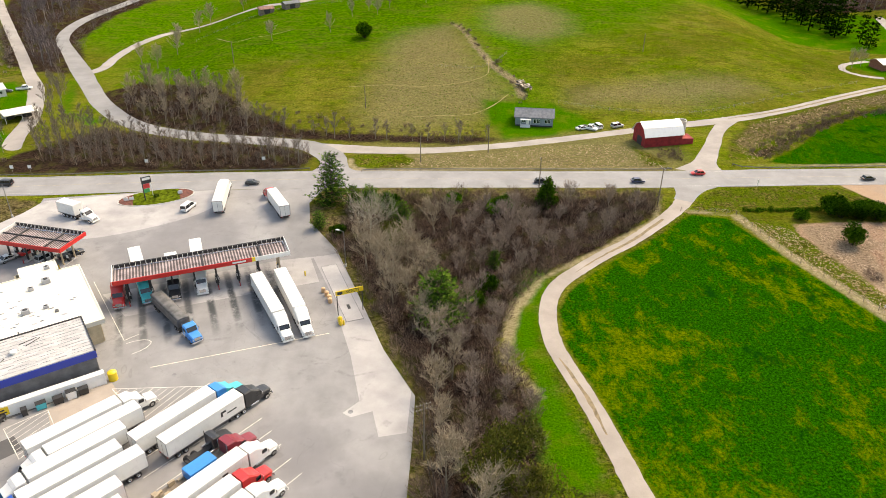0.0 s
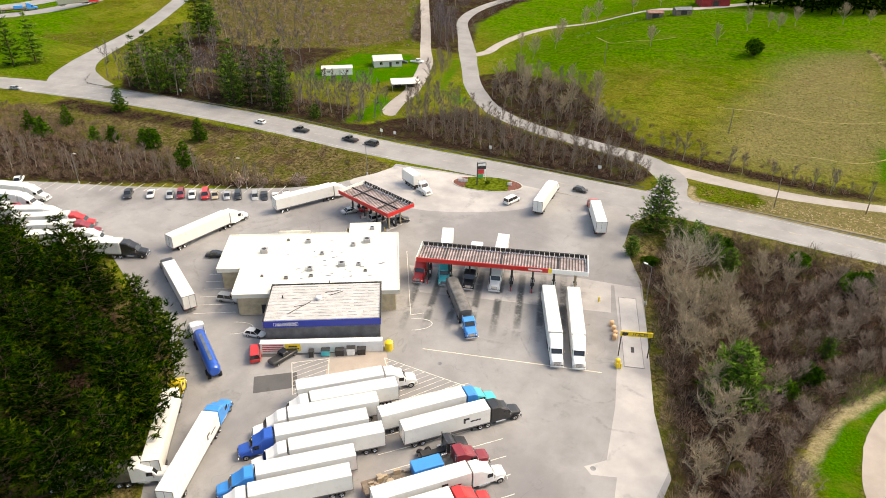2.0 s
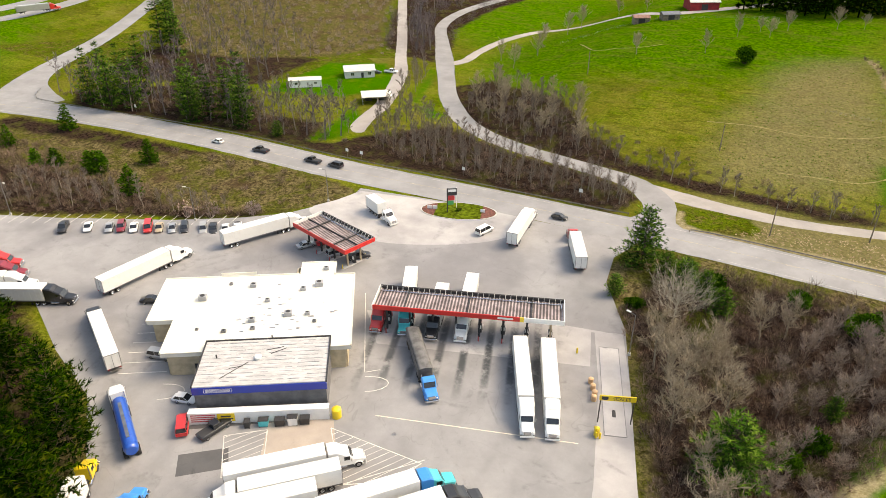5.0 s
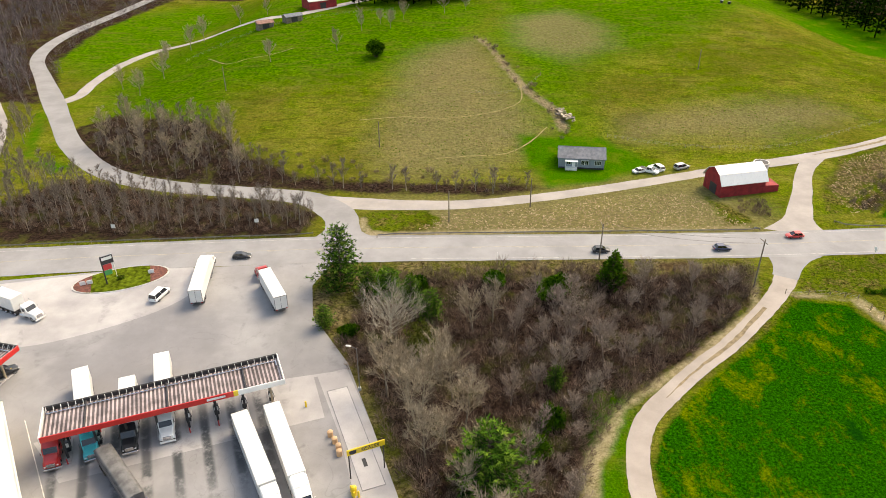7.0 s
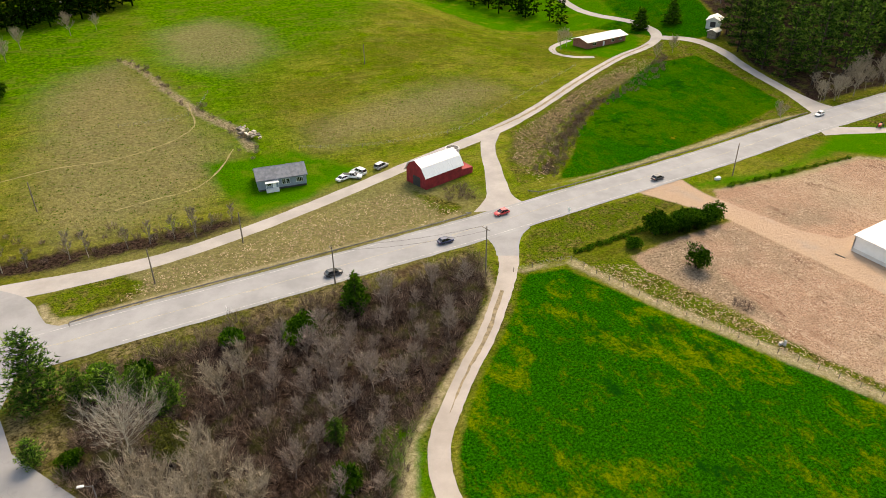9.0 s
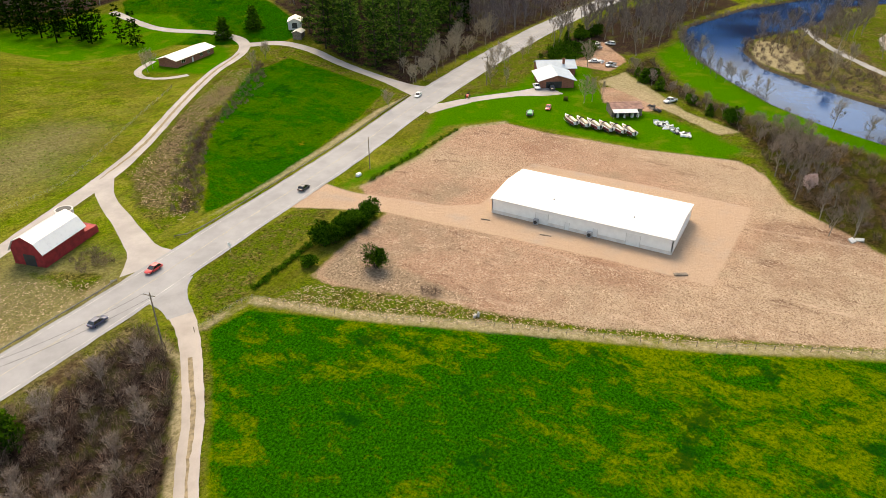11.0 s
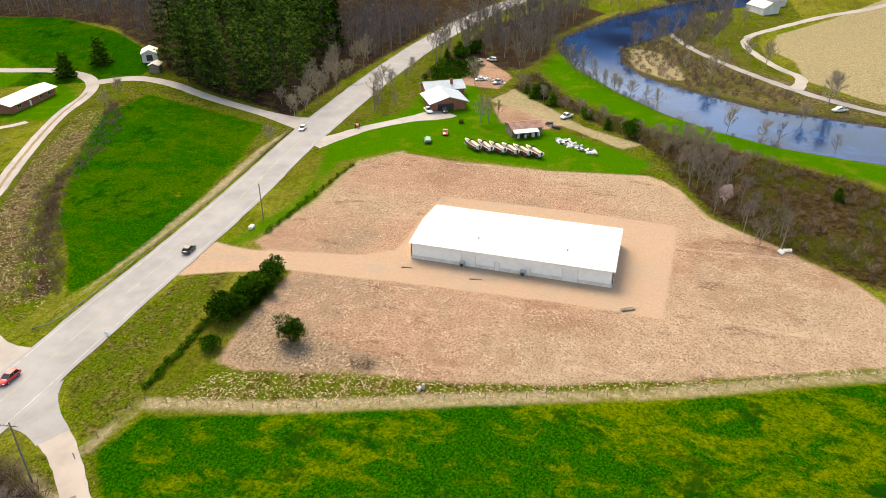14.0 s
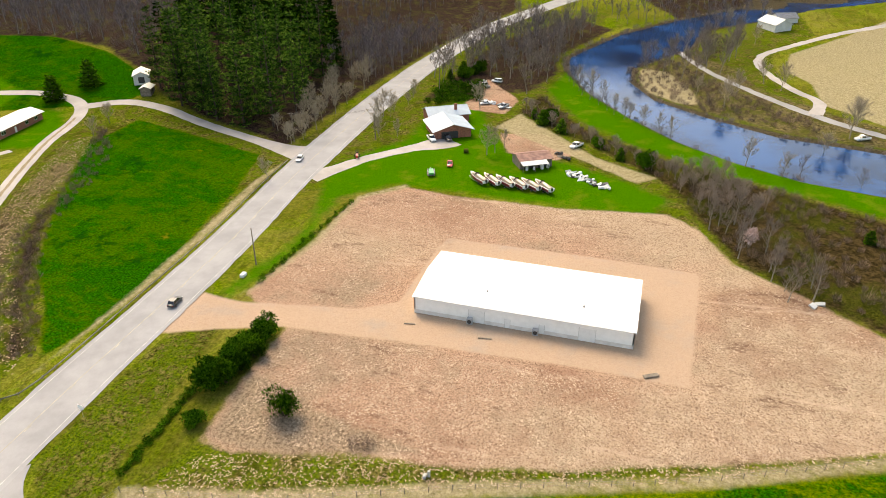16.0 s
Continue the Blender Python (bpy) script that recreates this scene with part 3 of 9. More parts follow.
# ---- ground sheet with its covers ----
THICKET = [(-4, -40), (2, -16), (30, -13), (84, -13.5), (79, -28), (61, -45), (46, -57), (38, -71), (35, -87), (41, -97), (39, -125), (34, -160), (20, -160), (20, -120), (20, -98), (13, -80), (6, -60)]
COVER = {
    "field": [[(254, 121), (262, 104), (272, 100), (286, 112), (302, 142), (313, 180), (309, 216), (280, 226), (246, 182), (243, 150)], [(88, -25), (80, -34), (71, -43), (63, -50), (55, -58), (50.5, -64), (48.3, -70), (47.3, -78), (48.2, -84), (50.2, -92), (52.2, -100), (54.5, -112), (56, -120), (62, -170), (70, -300), (330, -420), (200, -215), (163, -172), (147, -157), (138, -134), (127, -109), (117, -80), (106, -51), (98, -27)],
              [(124, 12), (140, 26), (153, 41), (185, 64), (226, 89), (251, 88), (243, 58), (233, 27), (205, 19), (166, 12), (139, 9)]],
    "lawn": [[(43, -52), (39, -72), (37, -84), (41, -90), (40, -102), (41, -118), (50, -118), (47, -106), (45, -95), (43, -80), (43.5, -68), (50, -55)], [(334, -50), (296, -70), (279, -87), (266, -106), (254, -128), (243, -150), (232, -180), (246, -186), (254, -163), (260, -140), (271, -120), (285, -103), (308, -85), (338, -66), (366, -54)], [(228, 1), (240, -3), (262, -14), (300, -14), (318, -20), (300, -30), (282, -38), (258, -50), (254, -70), (245, -88), (234, -102), (223, -98), (222, -74), (223, -24), (209, -12), (176, -12), (155, -7), (153, -11), (182, -16), (211, -5)],
             [(212, 112), (205, 130), (222, 142), (250, 134), (250, 120), (228, 102), (218, 100)], [(40, 45), (38, 62), (64, 62), (78, 46), (60, 34), (44, 30)],
             [(-169, 35), (-172, 78), (-150, 90), (-136, 74), (-130, 62), (-138, 44)], [(-124, 20), (-128, 36), (-118, 30), (-112, 8), (-120, 2)],
             [(-112, 55), (-125, 90), (-132, 96), (-112, 52), (-96, 45), (-98, 40)],
             [(262, 150), (235, 150), (195, 168), (185, 215), (215, 250), (262, 235), (275, 180)]],
    "pale": [[(151, -108), (166, -112), (196, -110), (210, -118), (188, -134), (177, -146), (160, -156), (147, -150), (137, -126), (127, -100), (122, -82), (131, -78)], [(210, -118), (233, -104), (226, -72), (222, -60), (212, -82), (198, -100), (196, -110)], [(178, -16), (190, -18), (188, -46), (184, -46)]],
    "soil": [[(156, -13), (182, -17), (211, -17), (222, -28), (220, -42), (220, -74), (225, -101), (217, -110), (201, -117), (188, -134), (177, -146), (160, -156), (147, -146), (137, -123), (125, -90), (120, -70), (118, -54), (113, -36), (114, -30), (133, -28), (147, -28)],
             [(258, -50), (276, -43), (280, -58), (265, -74), (256, -66)], [(300, -22), (345, -22), (318, -42), (298, -40)]],
    "stalks": [[(28, 150), (33, 133), (37.5, 112), (41, 98), (46, 87), (51, 78), (51, 66), (54, 63), (55, 70), (54, 80), (48.5, 90), (43.5, 102), (40, 116), (35, 137), (30, 152)], [(114, -31), (132, -29), (130, -38), (126, -47), (124, -58), (122, -66), (118, -56), (114, -38)]],
    "gravel": [[(137, -3), (154, -4), (153, -14), (158, -40), (163, -47), (189, -47.5), (194.5, -49), (195, -88), (194, -109.5), (172, -108.5), (151, -107.2), (151, -85), (149, -51), (147, -27), (142, -14)]],
    "straw": [[(395, -150), (430, -155), (470, -185), (560, -250), (640, -330), (420, -330), (330, -230), (318, -180), (345, -158), (378, -158)], [(342, -92), (362, -86), (384, -86), (380, -98), (352, -108), (332, -112), (330, -104)], [(282, -40), (300, -46), (262, -78), (250, -98), (244, -92), (262, -70)],
              [(99, -25), (105, -47), (116, -77), (126, -106), (137, -131), (146, -152), (148, -151), (139.5, -130), (128.5, -105), (118.5, -76), (107.5, -46), (102, -24)], [(84, -14), (78, -28), (60, -45), (45, -57), (37.5, -70), (34.5, -86), (40, -97), (42, -97), (37, -86), (40, -71), (47, -58), (62, -46), (80, -29)],
              [(88, -22), (99, -24), (99, -25.5), (88, -23.5)], [(-5.6, 12), (-5.2, 7), (-3.6, 3), (-0.2, 0.9), (40, 4.6), (90, 5.6), (90, 7), (40, 6), (3, 4.2), (-1.8, 4.8), (-3.6, 8), (-4.0, 12)], [(112, 9), (150, 9.5), (180, 11.4), (212, 15), (230, 16.5), (212, 17.5), (180, 13.5), (150, 11), (118, 9.5)],
              [(156, -14), (182, -18.5), (211, -18.5), (222, -29), (224, -27), (212, -16.5), (182, -16.5), (155, -12.5)]],
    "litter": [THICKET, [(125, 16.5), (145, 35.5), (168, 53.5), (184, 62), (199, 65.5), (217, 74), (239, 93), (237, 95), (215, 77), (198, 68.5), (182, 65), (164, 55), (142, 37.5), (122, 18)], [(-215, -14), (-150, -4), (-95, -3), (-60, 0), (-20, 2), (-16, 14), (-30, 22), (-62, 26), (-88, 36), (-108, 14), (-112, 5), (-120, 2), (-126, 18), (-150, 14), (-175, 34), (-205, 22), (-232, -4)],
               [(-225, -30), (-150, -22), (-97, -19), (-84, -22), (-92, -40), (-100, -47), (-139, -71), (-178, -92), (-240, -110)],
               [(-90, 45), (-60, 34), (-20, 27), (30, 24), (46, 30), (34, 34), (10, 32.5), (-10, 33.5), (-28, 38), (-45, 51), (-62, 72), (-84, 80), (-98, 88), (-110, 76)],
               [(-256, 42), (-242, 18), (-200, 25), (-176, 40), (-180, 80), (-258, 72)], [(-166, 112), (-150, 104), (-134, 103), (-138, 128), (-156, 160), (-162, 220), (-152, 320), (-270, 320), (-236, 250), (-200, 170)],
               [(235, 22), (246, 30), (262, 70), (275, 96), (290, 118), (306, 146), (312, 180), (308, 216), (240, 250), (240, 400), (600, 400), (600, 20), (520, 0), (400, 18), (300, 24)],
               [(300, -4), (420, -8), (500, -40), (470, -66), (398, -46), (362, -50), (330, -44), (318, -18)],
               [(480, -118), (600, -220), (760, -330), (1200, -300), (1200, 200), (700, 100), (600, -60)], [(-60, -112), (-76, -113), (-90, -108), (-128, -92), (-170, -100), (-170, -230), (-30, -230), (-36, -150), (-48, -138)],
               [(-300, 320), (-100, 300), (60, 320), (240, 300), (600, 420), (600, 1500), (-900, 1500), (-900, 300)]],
    "verge": [[(-186, 40), (-165, 56), (-150, 84), (-176, 104), (-212, 100), (-216, 70)], [(200, 22), (520, 10), (520, -60), (395, -52), (340, -64), (285, -103), (255, -160), (240, -160), (190, -125), (222, -105), (228, -60), (224, -22), (212, -5)], [(128, 12), (180, 12), (236, 18), (266, 95), (255, 118), (200, 92), (130, 54)],
              [(103, -23), (113, -30), (120, -68), (147, -150), (138, -131), (117, -77), (104, -40)], [(335, -94), (359, -83), (384, -82), (435, -108), (489, -116), (540, -165), (470, -172), (434, -148), (405, -145), (337, -153), (300, -200), (290, -210), (294, -169), (302, -137), (318, -113)],
              [(-5.6, 12), (-5.0, 7), (-3.4, 3.4), (0, 1.8), (12, 5), (16, 10), (10, 17), (2, 16.6), (-3.2, 15.2)], [(86, 8), (94, 9), (90, 18), (84, 26)], [(104, -7), (138, -7), (146, -15), (130, -18), (112, -19), (103, -23), (98, -24), (90, -24), (94, -14)],
              [(-235, -14), (-150, -3), (-60, 2), (-18, 4), (-20, 1), (-60, -1), (-97, -4), (-150, -6)], [(84, -14), (92, -26), (64, -48), (52, -60), (45, -76), (49, -95), (54, -120), (58, -160), (38, -160), (41, -100), (36, -86), (39, -70), (46, -56)],
              [(112, 12), (128, 18), (150, 44), (169, 59), (195, 71), (222, 84), (232, 92), (238, 104), (200, 82), (150, 58), (134, 50), (118, 30)],
              [(-330, 20), (-262, 100), (-240, 90), (-235, 110), (-240, 150), (-300, 260), (-190, 190), (-150, 100), (-180, 82), (-250, 20)]],
    "bank": [[(122, 22), (140, 39), (160, 55), (190, 71), (212, 80), (206, 86), (180, 76), (150, 58), (132, 46), (119, 30)], [(-13, -30), (-9, -11), (20, -9), (86, -8), (84, -14), (2, -18), (-4, -40), (7, -60), (15, -82), (22, -98), (22, -150), (19, -150), (19, -97), (12, -84), (4, -62), (-2, -46)], [(-40, -150), (-47, -137), (-59, -121), (-74, -110), (-90, -105), (-90, -112), (-74, -117), (-60, -128), (-48, -150)], [(-232, -40), (-164, -31), (-129, -19), (-97, -19), (-84, -21), (-84, -30), (-96, -43), (-120, -52), (-150, -50), (-205, -62), (-240, -80)],
             [(-250, 60), (-330, 130), (-300, 300), (-240, 250), (-205, 170), (-168, 112), (-176, 86), (-212, 62)], [(335, -98), (359, -87), (384, -86), (420, -108), (395, -128), (362, -136), (333, -160), (300, -200), (298, -169), (306, -139), (320, -117)]],
    "meadow": [[(254, 121), (262, 104), (272, 100), (286, 112), (302, 142), (313, 180), (309, 216), (280, 226), (246, 182), (243, 150)], [(124, 12), (140, 26), (153, 41), (185, 64), (226, 89), (251, 88), (243, 58), (233, 27), (205, 19), (166, 12), (139, 9)]],
    "moor": [[(300, -45), (330, -48), (294, -68), (277, -85), (264, -104), (252, -128), (240, -150), (215, -190), (163, -172), (178, -146), (190, -130), (204, -117), (225, -109), (246, -101), (272, -76)]],
    "fresh": [[(-116, 119), (-117, 147), (-105, 190), (-60, 250), (10, 260), (36, 200), (27, 151), (5, 125), (-15, 110), (-38, 107), (-62, 101), (-64, 72), (-101, 91)], [(30, 159), (40, 194), (36, 240), (60, 320), (220, 300), (240, 210), (160, 215), (132, 179), (96, 140), (64, 117), (57, 96), (60, 70), (54, 62), (50, 78), (45, 101), (39, 130)],
              [(-420, 120), (-330, 40), (-262, -22), (-330, -45), (-520, 0), (-560, 200)], [(-165, 170), (-130, 140), (-120, 170), (-105, 200), (-85, 235), (-120, 290), (-170, 250)]],
    "river": [RIVER],
    "dry": [[(6, 0), (40, 0), (94, 0), (98, 12), (90, 36), (60, 33), (40, 27), (16, 24), (0, 24)], [(3, 122), (13, 140), (27, 148), (35, 112), (40, 87), (44, 66), (36, 49), (22, 39), (1, 37), (-4, 50), (-2, 79)], [(46, 180), (69, 193), (83, 170), (80, 143), (62, 130), (47, 144)], [(72, 62), (120, 66), (150, 84), (140, 92), (100, 84), (76, 74)],
            [(-172, 82), (-152, 104), (-180, 150), (-240, 170), (-250, 110), (-200, 84)]],
}


def axis_lines(spans):
    """Grid lines: (from, to, step) spans one after another."""
    out = []
    for a, b, s in spans:
        out += list(np.arange(a, b, s))
    return np.array(out + [spans[-1][1]])


def build_ground():
    gx = axis_lines([(-4000, -1200, 400), (-1200, -420, 40), (-420, -190, 5), (-190, 310, 1.6), (310, 560, 5), (560, 1240, 40), (1240, 4040, 400)])
    gy = axis_lines([(-4000, -800, 400), (-800, -320, 40), (-320, -150, 5), (-150, 110, 1.6), (110, 330, 4), (330, 1290, 40), (1290, 4090, 400)])
    X, Y = np.meshgrid(gx, gy)
    px, py = X.ravel(), Y.ravel()
    z = land(px, py)
    nx, ny = len(gx), len(gy)
    me = bpy.data.meshes.new("ground")
    idx = np.arange(nx * ny).reshape(ny, nx)
    quads = np.stack([idx[:-1, :-1], idx[:-1, 1:], idx[1:, 1:], idx[1:, :-1]], -1).reshape(-1, 4)
    me.vertices.add(nx * ny)
    me.vertices.foreach_set("co", np.stack([px, py, z], -1).ravel())
    me.loops.add(quads.size)
    me.loops.foreach_set("vertex_index", quads.ravel())
    me.polygons.add(len(quads))
    me.polygons.foreach_set("loop_start", np.arange(len(quads)) * 4)
    me.polygons.foreach_set("use_smooth", np.ones(len(quads), bool))
    me.update(calc_edges=True)
    for name, polys in COVER.items():
        d = np.full(px.shape, -60.0)
        for poly in polys:
            P = np.array(poly)
            near = (px > P[:, 0].min() - 60) & (px < P[:, 0].max() + 60) & (py > P[:, 1].min() - 60) & (py < P[:, 1].max() + 60)
            d[near] = np.maximum(d[near], outline_distance(px[near], py[near], poly))
        me.attributes.new(name, "FLOAT", "POINT").data.foreach_set("value", np.clip(d, -60, 60))
    me.materials.append(M["ground"])
    tagged(new("ground", me), "valley floor and low hill with pasture, fields and leaf litter", "ground", kind="structure")


build_ground()

# ---- water ----
_w = sheet([(x, y) for x, y in RIVER], -0.75)
tagged(new("water", _w.mesh("water", M["water"])), "calm blue river reflecting sky and bank trees", "river", kind="structure")

# ---- roads ----
def road(name, pts, mat, lift, label, step=3.0, jit=0.15, cat="road", across=4):
    return tagged(new(name, ribbon(pts, lift, step, across, jit, len(name)).mesh(name, M[mat])), label, cat, kind="structure")


MAIN = [(-420, -92, 13), (-300, -46, 13), (-222, -23, 13), (-150, -13.5, 13), (-97, -11.5, 13), (-60, -8, 12.5), (-20, -5, 12.5), (0, -4, 12.5), (40, -3.2, 12), (88, -2, 12), (120, 0, 12), (150, 1.5, 12), (180, 3.5, 12),
        (212, 7, 12), (245, 9.5, 13), (290, 11.5, 13), (330, 12, 13), (370, 11, 13), (440, 5, 13), (500, -8, 13), (570, -36, 13), (680, -110, 13)]
road("road", MAIN, "road", 0.11, "grey two-lane highway with worn lane lines")
road("road_farm", [(-18, 21, 7), (-8, 20, 7), (4, 19, 6), (21, 19.3, 5), (43, 24, 4.6), (68, 32, 4.6), (93, 41, 4.6), (126, 52, 5.5), (150, 63, 4.6), (186, 84, 4.6), (220, 102, 4.6), (254, 116, 5), (262, 140, 4), (258, 176, 4), (268, 220, 4)], "gravel_road", 0.06, "pale gravel farm road along the pasture", jit=0.12)
road("road_hill", [(-8.5, -1, 20), (-8.7, 1, 15), (-9, 4, 9.6), (-9.4, 8, 8.3), (-11.4, 14, 8.8), (-20, 22.5, 8), (-34, 26, 7), (-62, 31, 7), (-83, 41, 7), (-102, 61, 7), (-118, 86, 7), (-131, 107, 8), (-150, 137, 6.5), (-164, 160, 6), (-171, 184, 6), (-173, 212, 6), (-170, 254, 6), (-167, 310, 6), (-160, 420, 6)], "side_road", 0.085, "grey side road winding up the valley", jit=0.08)
road("road_ridge", [(-128, 104, 6), (-124, 112, 5), (-126, 132, 4.6), (-125, 160, 4.6), (-116, 184, 4.6), (-92, 194, 4.6), (-74, 192, 4.6), (-58, 187, 4.6), (-44, 198, 5), (-30, 212, 5), (0, 240, 5), (40, 270, 5)], "gravel_road", 0.055, "pale lane climbing along the pasture edge", jit=0.2)
road("road_west", [(-109.5, 17, 1.6), (-111.5, 17.6, 4.6), (-114, 21, 6), (-117, 30, 6), (-121, 46, 6), (-136, 79, 6), (-152, 104, 5), (-169, 131, 5), (-219, 208, 5), (-270, 290, 5)], "gravel_road", 0.055, "pale gravel lane past a carport", jit=0.12)
road("road_barn", [(101, 3, 16), (103.6, 9.5, 7.8), (107.6, 18, 5.8), (112.4, 28, 5.0), (118.6, 41, 4.4), (127, 53, 6)], "gravel_road", 0.075, "gravel lane joining highway and farm road", jit=0.12)
road("road_track", [(94.5, -6, 8), (92, -12, 5.6), (88, -19.5, 4.4), (83, -26, 3.9), (79, -30.5, 3.8), (70, -40, 3.6), (62, -47, 3.6), (54, -55, 3.6), (49, -61, 3.6), (46.3, -68, 3.6), (45.3, -76, 3.6), (46, -84, 3.6), (48, -92, 3.6), (50, -100, 3.6), (52, -110, 3.6), (53.5, -118, 3.8), (60, -150, 4.2), (66, -190, 4.2)], "track", 0.07, "pale dirt track round the green field", jit=0.10, cat="track", step=1.2)
road("road_track_mouth", [(95.5, -4.5, 14), (94, -7.5, 9.5), (92, -12, 6.2), (89.6, -16.5, 5)], "side_road", 0.092, "grey asphalt mouth of the dirt track", jit=0.1, step=1.5)
road("road_house", [(256, 115, 5), (263, 102, 4.5), (262, 84, 4.5), (254, 62, 4.5), (245, 36, 5), (240, 22, 8), (238, 12, 14)], "gravel_road", 0.07, "pale gravel lane along the woods", jit=0.12)
road("road_drive", [(220, 3, 9), (229, -2, 6), (240, -8, 5), (252, -18, 5.5), (260, -26, 11), (264, -29, 11)], "gravel_road", 0.05, "grey driveway to a brick house", jit=0.2, cat="driveway")
road("road_ramp", [(-225, -20, 16), (-243, -16, 20), (-258, -4, 14), (-272, 16, 11), (-297, 62, 10), (-322, 115, 10), (-350, 180, 10)], "road", 0.075, "grey highway ramp beside the grass bank", jit=0.1)
road("road_motorway", [(-420, -30, 11), (-390, 30, 11), (-372, 75, 11), (-362, 120, 11), (-350, 200, 11)], "road", 0.075, "grey motorway carriageway beyond the grass", jit=0.1)
road("road_motorway_far", [(-450, -20, 11), (-412, 40, 11), (-392, 85, 11), (-384, 130, 11), (-374, 200, 11)], "road", 0.075, "grey motorway carriageway beyond the grass", jit=0.1)
road("road_bank", [(427, -101, 3.2), (388, -115, 3.4), (358, -132, 3.8), (330, -152, 4.6), (311, -172, 4.6), (290, -205, 4.6)], "side_road", 0.06, "pale lane along the far river bank", jit=0.3)
road("road_bend", [(331, -153, 5), (349, -156.5, 4.6), (366, -148.5, 4), (391, -141, 3.8), (406, -138.5, 3.8), (418, -140, 3.8), (433, -147, 4), (474, -182, 4), (500, -211, 4), (540, -250, 4)], "gravel_road", 0.075, "pale lane bending up the dry pasture", jit=0.3)
road("road_loop", [(212, 108, 3), (204, 112, 3), (200, 120, 3), (206, 130, 3), (220, 137, 3)], "gravel_road", 0.045, "narrow gravel loop round a lawn", jit=0.15, cat="track")

for pts in ([(-82, 141), (-70, 126), (-62, 128), (-54, 131), (-46, 139)], [(43, 104), (42, 99), (41, 87), (35, 80), (28, 76), (16, 72), (2, 72), (-12, 70)], [(48, 68), (41, 57), (33, 50), (22, 48), (13, 46)]):
    road("path_trodden", [(x, y, 0.38) for x, y in pts], "path", 0.05, "narrow trodden stock path on the pasture", jit=0.12, cat="path", step=1.5, across=2)
road("road_track_crown", [(81, -28, 0.8), (70, -40, 0.8), (62, -47, 0.5), (54, -55, 0.2)], "rut", 0.085, "grassy crown between the wheel ruts", jit=0.12, cat="track", step=1.5, across=2)
road("road_farm_crown", [(126, 53, 0.5), (150, 63, 1.0), (186, 84, 1.0), (220, 102, 1.0), (246, 112, 0.8)], "rut", 0.082, "grassy crown between the wheel ruts", jit=0.15, cat="track", step=1.5, across=2)
road("road_track_crown", [(46, -86, 0.2), (48, -92, 0.6), (50, -100, 0.7), (51, -106, 0.2)], "rut", 0.085, "grassy crown between the wheel ruts", jit=0.15, cat="track", step=1.5, across=2)

# lane paint on the highway
def paint_line(off, w, mat, x0, x1, label, dash=0):
    L = spline([(x, y, wd) for x, y, wd in MAIN], 2.0)
    sh, run = Shape(), 0.0
    for a, b in zip(L, L[1:]):
        run += np.linalg.norm((b - a)[:2])
        if not x0 < a[0] < x1 or (dash and run % (dash * 4) > dash):
            continue
        d = (b - a)[:2] / np.linalg.norm((b - a)[:2])
        nn = np.array([-d[1], d[0]])
        q = [a[:2] + nn * (off - w), b[:2] + nn * (off - w), b[:2] + nn * (off + w), a[:2] + nn * (off + w)]
        sh.add([(p[0], p[1], land_at(p[0], p[1]) + 0.128) for p in q], [(0, 1, 2, 3)])
    tagged(new("road_marking", sh.mesh("road_marking", M[mat])), label, "road marking", kind="structure")


paint_line(-5.0, 0.09, "faint_line", -400, -84, "worn white edge line")
paint_line(-5.0, 0.09, "faint_line", 8, 640, "worn white edge line")
paint_line(5.0, 0.09, "faint_line", -400, 640, "worn white edge line")
paint_line(0.16, 0.07, "faint_yellow", -400, 640, "worn yellow centre line")
paint_line(-0.16, 0.07, "faint_yellow", -400, 640, "worn yellow centre line", dash=3)

# ---- truck-stop yard ----
LOT = [(-84, -19), (-60, -14.5), (-20, -11), (-9, -10), (-12, -20), (-10, -31), (-1, -46), (5, -62), (13, -84), (19.5, -97), (19.5, -108), (19, -125), (15, -150), (-36, -150), (-47, -138), (-59, -122), (-74, -111), (-90, -106), (-128, -90), (-178, -96), (-164, -84), (-139, -72.5), (-113, -58.5), (-99, -48.5), (-91, -41), (-86, -31), (-83, -24)]
tagged(new("pavement_yard", sheet(LOT, 0.05, 0.3).mesh("pavement_yard", M["asphalt"])), "worn grey asphalt truck yard with oil stains and lane shading", "yard", kind="structure")
tagged(new("pavement_entrance", sheet([(-83, -20.5), (-60, -15.2), (-40, -12.6), (-36, -20), (-42, -30), (-58, -40), (-70, -42), (-80, -40), (-88, -36), (-85, -28)], 0.057, 0, True).mesh("pavement_entrance", M["concrete"])), "pale worn concrete at the yard entrance", "pavement", kind="structure")
tagged(new("pavement_scale_lane", sheet([(-6, -49.5), (-1, -47.5), (5, -62), (13, -84), (18.8, -96), (18.5, -106), (14, -107), (12.5, -101), (9, -102.5), (7.5, -101.5), (10, -98.5), (7, -86), (0, -64)], 0.068).mesh("pavement_scale_lane", M["concrete"])), "pale concrete weighing lane", "pavement", kind="structure")
tagged(new("pavement_forecourt", sheet([(-48, -66), (-14, -51), (-1.5, -48), (-6.5, -50), (-3, -60), (-40, -74)], 0.062).mesh("pavement_forecourt", M["concrete"])), "stained concrete with lane shading under the diesel canopy", "pavement", kind="structure")
tagged(new("pavement_dock", sheet([(-44, -98.5), (-35, -93.5), (-27.5, -102), (-37, -109.5)], 0.066).mesh("pavement_dock", M["pad"])), "tan stained concrete dock pad", "pavement", kind="structure")
